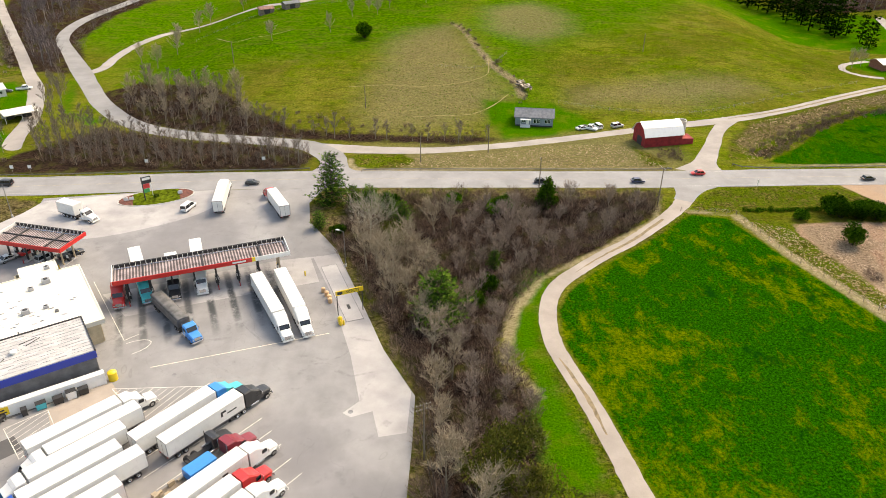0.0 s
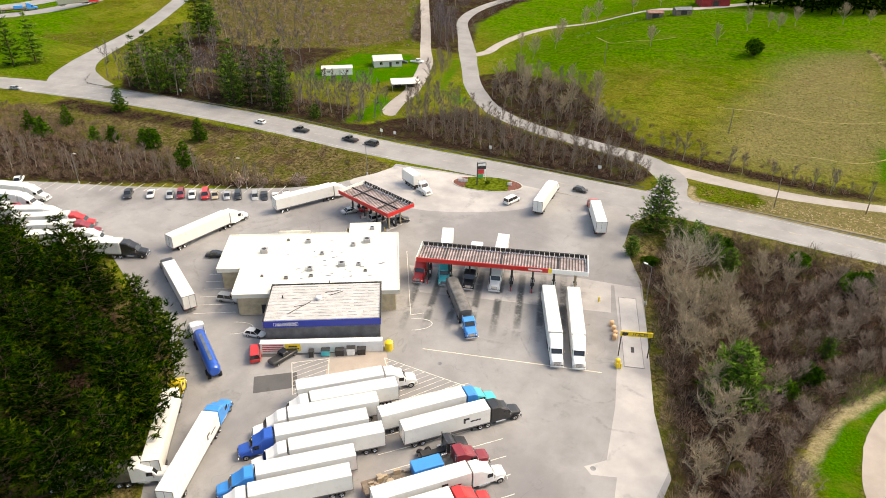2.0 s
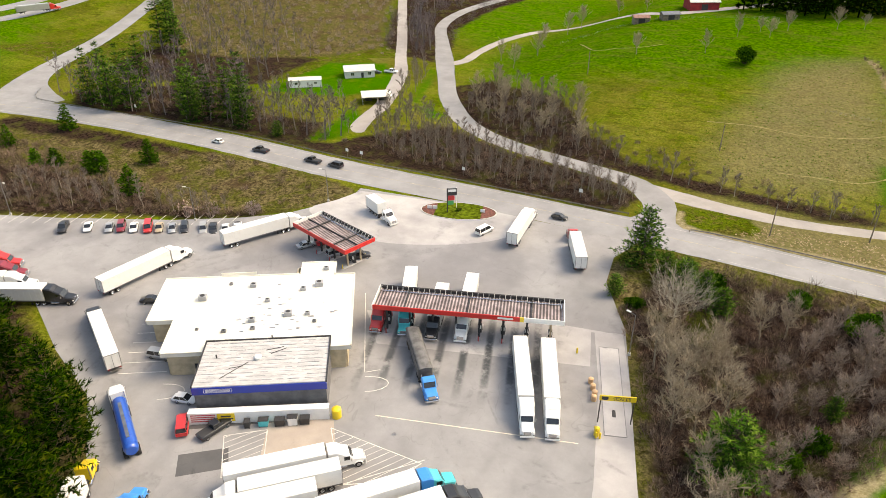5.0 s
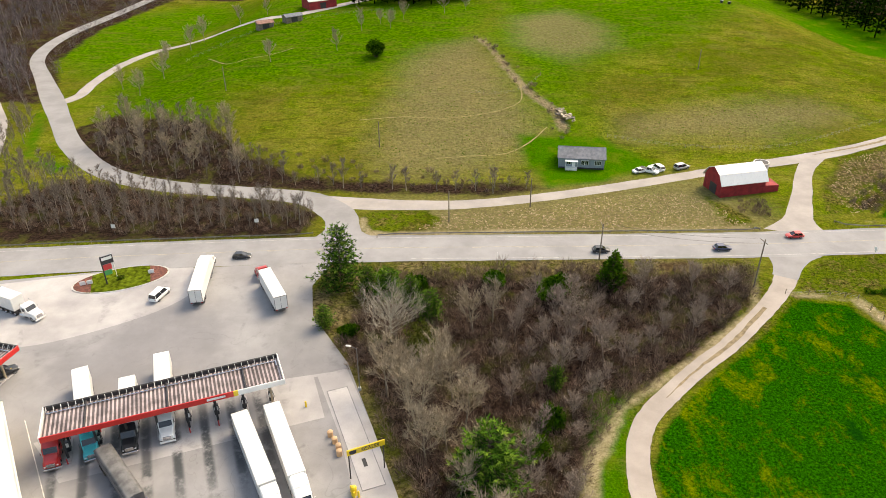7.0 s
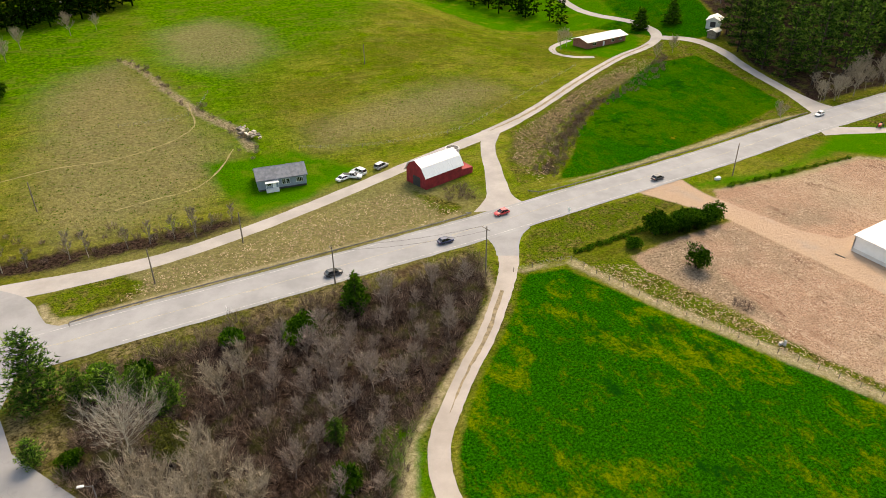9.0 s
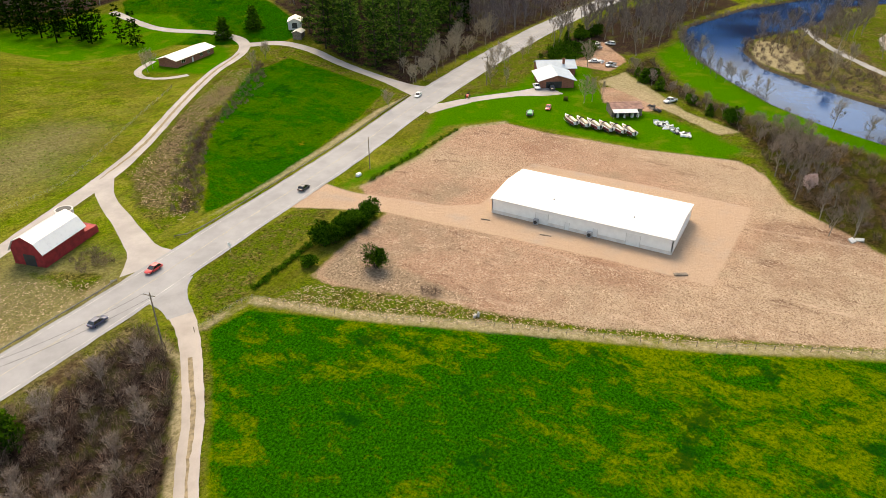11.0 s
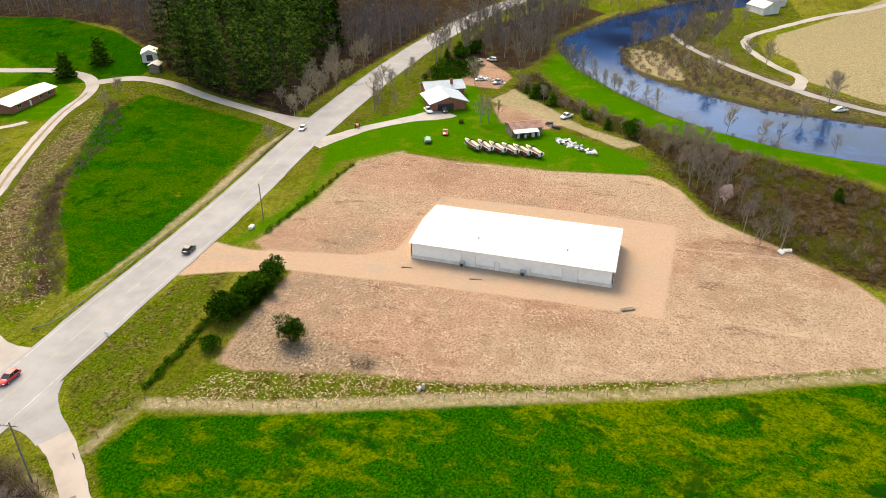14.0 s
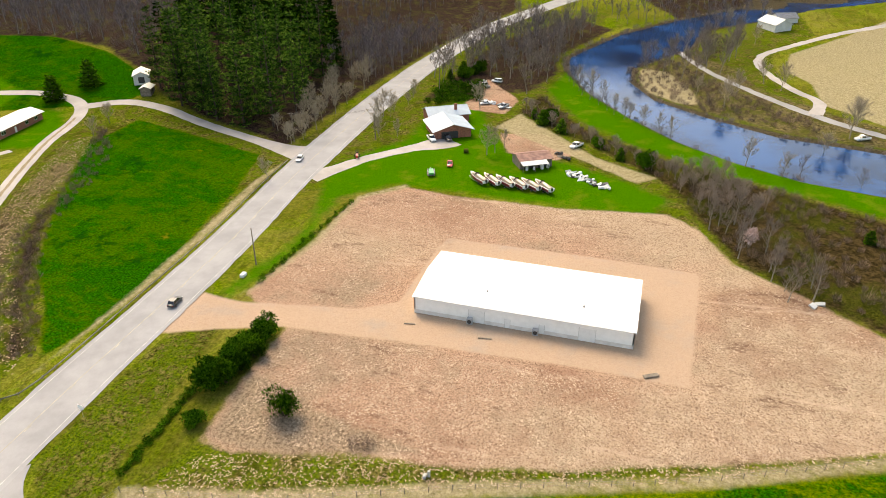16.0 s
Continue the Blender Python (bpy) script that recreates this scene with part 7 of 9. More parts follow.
def store():
    at = pose(-66, -100, 0.05, 0, 0, 35)
    ob = thing("store", "low tan store building with a white flat roof", "store", at=at)
    plan = [(0, 0), (31, 0), (31, 23), (27, 23), (27, 28), (20, 28), (20, 23.6), (-5, 23.6), (-5, 10), (0, 10)]
    wl = Shape()
    t = 0.3
    n = len(plan)
    for (ax, ay), (bx, by) in zip(plan, plan[1:] + plan[:1]):
        wl.box(min(ax, bx) - (t / 2 if ax == bx else -t / 2), min(ay, by) - (t / 2 if ay == by else -t / 2), 0, max(ax, bx) + (t / 2 if ax == bx else -t / 2), max(ay, by) + (t / 2 if ay == by else -t / 2), 4.3)
    part("wall", wl, M["wall_tan"], ob)
    roof = Shape()
    o = [(x + (0.9 if x > 15 else -0.9), y + (0.6 if y > 12 else -0.6)) for x, y in plan]
    roof.add([(x, y, 5.15) for x, y in o] + [(x, y, 4.3) for x, y in o], [tuple(range(n)), tuple(reversed(range(n, 2 * n)))] + [(j, i, n + i, n + j) for i, j in zip(range(n), [*range(1, n), 0])])
    r = part("roof", roof, M["roof_white"], ob, "white membrane flat roof with dark stains")
    cope = Shape()
    for (ax, ay), (bx, by) in zip(o, o[1:] + o[:1]):
        cope.box(min(ax, bx) - .12, min(ay, by) - .12, 5.1, max(ax, bx) + .12, max(ay, by) + .12, 5.3)
    part("coping", cope, M["roof_white"], r)
    rn = random.Random(9)
    for x, y, s in ((3, 16, 1.3), (13.5, 8, 1.0), (12, 20, 1.0), (22, 18, .9), (25, 19.5, 1.3), (20, 9.5, 1.2), (23.5, 9.5, .8), (26, 25.5, .9), (15.5, 14.5, .8), (14, 5.5, .7), (9, 5, .7), (25, 7, .6), (4, 6, .5), (7.5, 21, .6)):
        u = part("roof_unit", Shape().box(x - s * .6, y - s * .5, 5.16, x + s * .6, y + s * .5, 5.16 + s * .75, c=.06), M["grey"] if s > .75 else M["steel"], ob, "grey rooftop air unit")
        part("fan_grille", Shape().tube((x, y, 5.16 + s * .75), (x, y, 5.2 + s * .75), s * .36, n=12), M["frame"], u)
    for k in range(40):
        st = Shape()
        cx, cy = rn.gauss(17.5, 4.5), rn.gauss(10, 3.5)
        if 2 < cx < 29 and 2 < cy < 21:
            m = 9
            rr = rn.uniform(.15, .6)
            st.add([(cx + rr * rn.uniform(.6, 1.5) * math.cos(6.28 * i / m), cy + rr * .6 * rn.uniform(.5, 1.2) * math.sin(6.28 * i / m), 5.158 + .0007 * k) for i in range(m)], [tuple(range(m))])
            part("tar_patch", st, M["shingle"] if k % 3 else M["grey"], r, "dark tar patch")
    dk = Shape().box(4.5, -.2, .3, 6, -.14, 2.4).box(-5.2, 12, 0.2, -5.14, 14, 2.4).box(31.14, 6, .2, 31.2, 8, 2.4).box(31.14, 10, 1, 31.2, 13, 2.2)
    part("door", dk, M["glass"], ob, "dark glazed doors")
    screen = Shape().box(5, 24.3, 5.1, 12, 24.45, 5.9)
    part("roof_screen", screen, M["roof_white"], ob)
    # grey-roofed part with the blue fascia
    w2 = Shape().box(7, -10.6, 0, 28.2, -.35, 4.4)
    part("wing_wall", w2, M["wall_dark"], ob, "dark grey rear wing wall")
    part("wing_roof", Shape().box(6.8, -10.8, 5.6, 28.4, 1.3, 5.95, c=.05), M["roof_grey"], ob, "weathered grey rolled roofing with dark seams")
    seams = Shape()
    for y in np.arange(-9.8, 1.0, 1.02):
        x = 7.0
        while x < 28:
            L = rn.uniform(1.2, 5)
            seams.box(x, y + rn.uniform(-.05, .05), 5.95, min(x + L, 28.2), y + .07 + rn.uniform(-.03, .04), 5.975)
            x += L + rn.uniform(.2, 1.5)
    part("roof_seam", seams, M["shingle"], ob)
    ed = Shape().box(6.75, 1.15, 5.7, 28.45, 1.4, 6.15).box(6.75, -10.85, 5.7, 6.98, 1.4, 6.1).box(28.2, -10.85, 5.7, 28.45, 1.4, 6.1)
    part("roof_edge", ed, M["frame"], ob)
    fa = part("fascia", Shape().box(6.8, -10.95, 4.35, 28.4, -10.62, 5.75, c=.03), M["fascia_blue"], ob, "bright blue fascia band")
    bars = Shape().box(8.7, -10.98, 4.75, 13.2, -10.955, 4.8).box(8.7, -10.98, 5.4, 13.2, -10.955, 5.45).box(8.7, -10.98, 4.75, 8.75, -10.955, 5.45).box(13.15, -10.98, 4.75, 13.2, -10.955, 5.45)
    for k in range(3):
        bars.box(9.0, -10.98, 4.88 + .17 * k, 12.9, -10.955, 4.95 + .17 * k)
    part("sign_panel", bars, M["white"], fa, "pale bars of unreadable lettering")
    part("roof_vent", Shape().tube((16.5, -4.2, 5.9), (16.5, -4.2, 6.4), .55, .5, 10).blob((16.5, -4.2, 6.4), .7, .7, .28), M["white"], ob, "white mushroom roof vent")
    part("roof_pipe", Shape().tube((9.5, -3.5, 5.9), (9.5, -3.5, 6.6), .12, n=8), M["frame"], ob)
    part("roof_pipe", Shape().tube((18, 2.2, 5.1), (18, 2.2, 6.1), .14, n=8), M["steel"], ob)
    wire = Shape()
    for a, b in (((11, -9), (15, -5)), ((12, -6.5), (14.2, -6)), ((17.5, -2), (20.5, -1.2)), ((18.5, -3), (21, -1.6))):
        wire.tube((*a, 6.0), (*b, 6.0), .06, n=4)
    part("roof_board", wire, M["frame"], ob)


store()


def loading_wall():
    at = pose(-53.6, -107.0, 0.055, 0, 0, between((-35, -94.4), (-53.6, -107)))
    ob = thing("loading_wall", "long low white loading-bay wall with banners", "wall", at=at)
    L = math.dist((-35, -94.4), (-53.6, -107))
    part("panel", Shape().box(0, -.12, 0, L, .12, 2.3, c=.03).box(0, .12, 2.16, L, 1.2, 2.3), M["white"], ob)
    part("post", Shape().box(0, -.2, 0, .3, .2, 2.4), M["white"], ob)
    part("post", Shape().box(L - .3, -.2, 0, L, .2, 2.4), M["white"], ob)
    b = Shape()
    for k in range(4):
        b.box(.4, -.15, .55 + .42 * k, 4.3, -.125, .72 + .42 * k)
    part("banner_bars", b, M["red"], ob, "red bars of an unreadable banner")
    y = part("yellow_banner", Shape().box(4.6, -.16, .5, 7.4, -.122, 2.1), M["yellow"], ob, "yellow banner with dark bars")
    part("banner_marks", Shape().box(4.9, -.175, .9, 7.1, -.162, 1.15).box(5.2, -.175, 1.4, 6.8, -.162, 1.7), M["dark_bar"], y)


loading_wall()


def cylinder_tank(x, y, r, h, col, label, name="drum"):
    s = Shape().tube((0, 0, 0), (0, 0, h * .86), r, n=16)
    s.loft([[(a * math.cos(6.2832 * i / 16), a * math.sin(6.2832 * i / 16), z) for i in range(16)] for a, z in ((r, h * .86), (r * .8, h * .95), (r * .3, h))], 0, True)
    solid(name, s, M[col], label, "tank", at=pose(x, y, .06))


cylinder_tank(-34.3, -93.4, .8, 1.9, "yellow", "bright yellow plastic tank by the wall end", "tank")


def bin_thing(x, y, col, label, rot=35, w=1.6, d=1.1, h=1.25):
    ob = thing("dumpster", label, "dumpster", at=pose(x, y, .07, 0, 0, rot))
    part("body", Shape().loft([[(-w * .45, -d * .45, .1), (w * .45, -d * .45, .1), (w * .45, d * .45, .1), (-w * .45, d * .45, .1)], [(-w / 2, -d / 2, h), (w / 2, -d / 2, h), (w / 2, d / 2, h), (-w / 2, d / 2, h)]]), M[col], ob)
    part("lid", Shape().box(-w / 2 - .03, -d / 2 - .03, h, w / 2 + .03, d / 2 + .03, h + .07, c=.02), M["frame"], ob)
    for sx in (-1, 1):
        for sy in (-1, 1):
            part("caster", Shape().tube((sx * w * .4, sy * d * .4 - .05, .06), (sx * w * .4, sy * d * .4 + .05, .06), .07, n=8), M["rubber"], ob)


bin_thing(-43.2, -101.0, "teal", "turquoise dumpster at the loading wall")
bin_thing(-45.2, -102.6, "black", "black dumpster at the loading wall", w=.9)
bin_thing(-41.0, -99.6, "black", "black dumpster at the loading wall")
bin_thing(-39.3, -98.4, "white", "white bin at the loading wall", h=1.6)
bin_thing(-37.8, -97.2, "black", "black open dumpster at the loading wall")


def fuel_canopy(name, label, origin, deg, L, Wd, top, lanes, beams, bottom=1.0):
    """Open-topped canopy: deck below a parapet of fascia panels; origin at its near-left corner."""
    at = pose(origin[0], origin[1], .06, 0, 0, deg)
    ob = thing(name, label, "canopy", at=at)
    z0 = top - bottom
    d = part("deck", Shape().box(.15, .15, z0 + .12, L - .15, Wd - .15, z0 + .26), M["deck"], ob, "dark canopy deck with paler ribs")
    # ribs are coloured paler than the deck between them
    corr = Shape()
    for x in np.arange(.4, L - .4, .62):
        corr.box(x, .25, z0 + .255, x + .26, Wd - .25, z0 + .31)
    part("corrugation", corr, M["corrugation"], d)
    big = lanes > 5
    red = part("fascia", Shape().box(0, -.12, z0, L * (.775 if big else 1), .05, top, c=.02), M["fascia_red"], ob, "red front fascia")
    if big:
        part("sign_panel", Shape().box(L * .66, -.14, z0 + .3, L * .74, -.122, top - .3), M["white"], red, "small white panel with unreadable lettering")
        part("fascia", Shape().box(L * .775, -.12, z0, L * .795, .05, top, c=.02), M["yellow"], ob, "yellow strip of the front fascia")
        part("fascia", Shape().box(L * .795, -.12, z0, L, .05, top, c=.02), M["white"], ob, "white end of the front fascia")
    part("fascia", Shape().box(0, Wd - .05, z0, L, Wd + .12, top, c=.02), M["frame"], ob, "dark rear fascia")
    part("fascia", Shape().box(-.12, -.1, z0, .05, Wd + .1, top, c=.02), M["white"], ob)
    part("fascia", Shape().box(L - .05, -.1, z0, L + .12, Wd + .1, top, c=.02), M["white"] if lanes > 5 else M["fascia_red"], ob)
    back = part("back_panel", Shape().box(.06, Wd - .16, z0 + .3, L - .06, Wd - .06, top - .06), M["frame"], ob, "dark inner face of the rear fascia")
    for x in np.arange(.3, L, 1.05):
        part("brace", Shape().tube((x, Wd - .2, top - .03), (x, Wd - .75, z0 + .3), .045, n=4).box(x - .04, Wd - .2, z0 + .3, x + .04, Wd - .12, top - .02), M["white"], back)
    part("pipe_run", Shape().tube((.4, Wd - 1.15, z0 + .5), (L - .5, Wd - 1.15, z0 + .5), .12, n=6).tube((L - .5, Wd - 1.15, z0 + .5), (L - .5, Wd - 2.6, z0 + .5), .12, n=6), M["chrome"], ob)
    for k in range(beams):
        x = L * (k + .5 + .0) / beams
        part("beam", Shape().box(x - .11, .1, z0 + .3, x + .11, Wd - .1, z0 + .62), M["frame"], ob)
    if lanes <= 5:
        part("beam", Shape().box(.2, Wd * .5 - .11, z0 + .32, L - .2, Wd * .5 + .11, z0 + .6), M["frame"], ob)
    pitch = L / lanes
    for k in range(lanes):
        x = pitch * (k + .5)
        isl = part("island", Shape().box(x - .55, Wd * .12, -.02, x + .55, Wd * .88, .16, c=.08), M["concrete"], ob)
        for yy in (Wd * .28, Wd * .72):
            c = part("column", Shape().box(x - .17, yy - .17, .1, x + .17, yy + .17, z0 + .15, c=.03), M["frame"] if k < lanes - 1 else M["tan"], ob)
        p = part("pump", Shape().box(x - .38, Wd * .5 - .3, .16, x + .38, Wd * .5 + .3, 2.1, c=.05), M["black"], ob)
        part("pump_face", Shape().box(x - .3, Wd * .5 - .33, 1.1, x + .3, Wd * .5 - .3, 1.9), M["white"], p)
        part("hose", Shape().tube((x + .4, Wd * .5, 1.7), (x + .55, Wd * .5, .7), .03, n=5).tube((x + .55, Wd * .5, .7), (x + .4, Wd * .5, .5), .03, n=5), M["rubber"], p)
        for yy in (Wd * .1, Wd * .9):
            part("bollard", Shape().tube((x, yy, 0), (x, yy, 1.05), .1, n=8), M["yellow"] if k == lanes - 1 else M["red"], ob)


fuel_canopy("diesel_canopy", "long red and white diesel canopy with open-topped deck", (-42.2, -71.8), 22.0, 35.6, 7.0, 6.8, 8, 3)
fuel_canopy("car_canopy", "red car-fuel canopy with crossed dark beams", (-78.3, -52.6), -13.5, 18.8, 8.4, 5.9, 4, 2)


def scale_sign():
    a, b = Vector((2.9, -72.9, 0)), Vector((7.8, -70.7, 0))
    ob = thing("scale_sign", "yellow overhead weighing-lane sign on two posts", "sign", at=pose(a.x, a.y, .07, 0, 0, between((b.x, b.y), (a.x, a.y))))
    L = (b - a).length
    bd = part("board", Shape().box(-.2, -.1, 4.7, L + .2, .1, 5.75, c=.03), M["yellow"], ob)
    for x in (.05, L - .05):
        part("post", Shape().tube((x, .05, 0), (x, .05, 4.75), .1, n=8), M["frame"], ob)
    tx = bpy.data.curves.new("sign_text", "FONT")
    tx.body, tx.size, tx.extrude, tx.align_x, tx.align_y = "SCALES", .84, .012, "CENTER", "CENTER"
    tx.materials.append(M["dark_bar"])
    tmp = new("tmp_text", tx)
    me = bpy.data.meshes.new_from_object(tmp)
    bpy.data.objects.remove(tmp)
    o = new("sign_text", me)
    o.parent = bd
    o.matrix_basis = pose(L * .62, -.118, 5.15, 90, 0, 0)
    part("sign_shield", Shape().prism([(.15, 5.0), (.15, 5.55), (1.2, 5.55), (1.2, 5.0), (.67, 4.8)], -.125, -.102), M["dark_bar"], bd, "dark shield shape")
    part("sign_bar", Shape().box(L * .4, -.12, 5.52, L * .88, -.102, 5.6), M["dark_bar"], bd)


scale_sign()


def weigh_plate():
    ob = thing("weighbridge", "steel-edged concrete weighbridge deck", "weighbridge", at=pose(2.3, -63.8, .07, 0, 0, between((7, -75), (-1.5, -53.5))))
    part("deck", Shape().box(-11.5, -1.7, -.1, 11.5, 1.7, .035), M["concrete"], ob)
    part("edge_rail", Shape().box(-11.6, -1.82, -.1, 11.6, -1.7, .06).box(-11.6, 1.7, -.1, 11.6, 1.82, .06).box(-11.6, -1.82, -.1, -11.48, 1.82, .06).box(11.48, -1.82, -.1, 11.6, 1.82, .06), M["steel"], ob)
    part("drain_grate", Shape().box(5.5, -.3, .03, 7.2, .3, .05), M["frame"], ob)


weigh_plate()


def bollard(x, y, h=1.1, r=.17):
    ob = solid("bollard", Shape().tube((0, 0, 0), (0, 0, h), r, n=10).blob((0, 0, h), r, r, r * .6), M["yellow"], "yellow steel bollard by the weighing lane", "bollard", "yellow bollards", at=pose(x, y, .06))


for x, y in ((3.3, -75.2), (3.9, -76.4), (4.5, -76.2), (-6.5, -57.5)):
    bollard(x, y)
bollard(3.8, -75.8, 1.5, .45)
for x, y in ((-1.4, -64.2), (-.5, -65.6), (.3, -67.0), (.6, -68.2)):
    cylinder_tank(x, y, .46, 1.15, "barrel", "pale orange-tan barrel beside the weighing lane", "barrel")


def manhole(x, y, r, label):
    solid("drain_cover", Shape().tube((0, 0, -.04), (0, 0, .012), r, n=16), M["steel"], label, "drain", at=pose(x, y, .066))


manhole(8.8, -101.2, .45, "round steel drain cover in the slab")
manhole(-24, -92, .4, "round steel drain cover in the yard")


def sign_island():
    ob = thing("sign_island", "kerbed oval island with turf, mulch and shrubs", "traffic island", at=pose(-54, -17.6, .05, 0, 0, 21))
    n = 28
    o = [(10 * math.cos(6.2832 * i / n), 4.9 * math.sin(6.2832 * i / n)) for i in range(n)]
    k = Shape()
    k.loft([[(x * a, y * a, z) for x, y in o] for a, z in ((1, -.05), (1, .15), (.985, .17), (.965, .17), (.96, .1))], 0, False, False)
    part("kerb", k, M["concrete_block"], ob, "pale concrete kerb")
    part("turf", Shape().add([(x * .96, y * .955, .14) for x, y in o], [tuple(range(n))]), M["turf"], ob)
    for s in (-1, 1):
        q = [p for p in o if p[0] * s > 5.2]
        q.sort(key=lambda p: p[1])
        part("mulch_bed", Shape().add([(x * .955, y * .95, .155) for x, y in q], [tuple(range(len(q)))]), M["mulch"], ob, "red-brown mulch")
    for i, (x, y) in enumerate(((-1, -2.6), (0.5, -3), (3, .6), (4.2, 1.0), (3.6, 1.8), (4.6, -2.4), (6.8, .8), (-6.6, -.6), (7, -1.4), (-2.2, -2.2))):
        part("shrub", joined(bush_shapes(200 + i, .7, .8, 60, .25, 5)), M["budding"] if i % 2 else M["cedar"], ob)
    for x, r in ((-6.2, 20), (6.2, 80), (-7.6, 70)):
        part("low_sign", Shape().box(x - .6, -.08, .2, x + .6, .08, 1.1, c=.03), M["white"], ob, "small white notice board")


sign_island()


def pole_sign():
    ob = thing("pole_sign", "dark pole sign with white, red and green panels", "sign", at=pose(-56.2, -19.6, .18, 0, 0, 40))
    part("pole", Shape().tube((0, 0, 0), (0, 0, 6.6), .16, n=8), M["frame"], ob)
    part("panel", Shape().box(-.2, -.18, 4.6, 2.4, .18, 6.5, c=.05), M["black"], ob)
    part("face", Shape().box(.1, -.2, 5.6, 2.2, -.185, 6.3).box(.1, .185, 5.6, 2.2, .2, 6.3), M["white"], ob)
    part("price_panel", Shape().box(.0, -.12, 3.2, 1.8, .12, 4.5, c=.03), M["red"], ob)
    part("green_panel", Shape().box(.0, -.12, 2.0, 1.6, .12, 3.1, c=.03), M["green"], ob)
    part("flag_pole", Shape().tube((2.5, 1.0, -.1), (2.5, 1.0, 6.2), .06, n=6), M["white"], ob)


pole_sign()
# ---- buildings beyond the yard ----
def gable_house(name, label, cat, x, y, deg, L, Wd, eave, ridge, wall, roof, doors=(), windows=(), over=.4, chimney=None, z=None, base=0.0):
    """A house with walls, pitched roof along its length, windows and doors."""
    g = land_at(x, y) if z is None else z
    ob = thing(name, label, cat, at=pose(x, y, g + .02, 0, 0, deg))
    t = .2
    w = Shape().box(-L / 2, -Wd / 2, -.8, L / 2, -Wd / 2 + t, eave).box(-L / 2, Wd / 2 - t, -.8, L / 2, Wd / 2, eave).box(-L / 2, -Wd / 2 + t, -.8, -L / 2 + t, Wd / 2 - t, eave).box(L / 2 - t, -Wd / 2 + t, -.8, L / 2, Wd / 2 - t, eave)
    for s in (-1, 1):
        xa = s * L / 2
        w.loft([[(xa, -Wd / 2, eave), (xa, Wd / 2, eave), (xa, 0, ridge)], [(xa - s * t, -Wd / 2, eave), (xa - s * t, Wd / 2, eave), (xa - s * t, 0, ridge)]])
    part("wall", w, M[wall], ob)
    k = (ridge - eave) / (Wd / 2)
    rf = Shape()
    h = .16
    for s in (-1, 1):
        e = Wd / 2 + over
        prof = [(0, ridge + .02), (s * e, ridge - k * e + .02), (s * e, ridge - k * e + .02 + h), (0, ridge + .02 + h)]
        rf.loft([[(xx, p, q) for p, q in prof] for xx in (-L / 2 - over, L / 2 + over)])
    r = part("roof", rf, M[roof], ob)
    part("ridge_cap", Shape().tube((-L / 2 - over, 0, ridge + h), (L / 2 + over, 0, ridge + h), .1, n=6), M[roof], r)
    for side, p, zc, ww, hh in windows:
        f = Shape()
        a = Shape()
        q = -Wd / 2 if side == "front" else Wd / 2
        s = -1 if side == "front" else 1
        f.box(p - ww / 2 - .09, q - .04, zc - hh / 2 - .09, p + ww / 2 + .09, q + .04, zc + hh / 2 + .09)
        a.box(p - ww / 2, q + s * .045 - .01, zc - hh / 2, p + ww / 2, q + s * .045 + .01, zc + hh / 2)
        wn = part("window", f, M["white"], ob)
        part("pane", a, M["glass"], wn)
        part("mullion", Shape().box(p - .03, q + s * .06 - .012, zc - hh / 2, p + .03, q + s * .06 + .012, zc + hh / 2), M["white"], wn)
    # wide frame-coloured doors are dark panels in place of shaded openings
    for side, p, ww, hh, col in doors:
        if side in ("left", "right"):
            q = -L / 2 if side == "left" else L / 2
            part("door", Shape().box(q - .05, p - ww / 2, 0, q + .05, p + ww / 2, hh), M[col], ob)
        else:
            q = -Wd / 2 if side == "front" else Wd / 2
            part("door", Shape().box(p - ww / 2, q - .05, 0, p + ww / 2, q + .05, hh), M[col], ob)
    if chimney:
        cx, cy, hh = chimney
        c = part("chimney", Shape().box(cx - .45, cy - .45, eave - .5, cx + .45, cy + .45, hh, c=.03).box(cx - .55, cy - .55, hh - .2, cx + .55, cy + .55, hh), M["brick"], ob)
    return ob


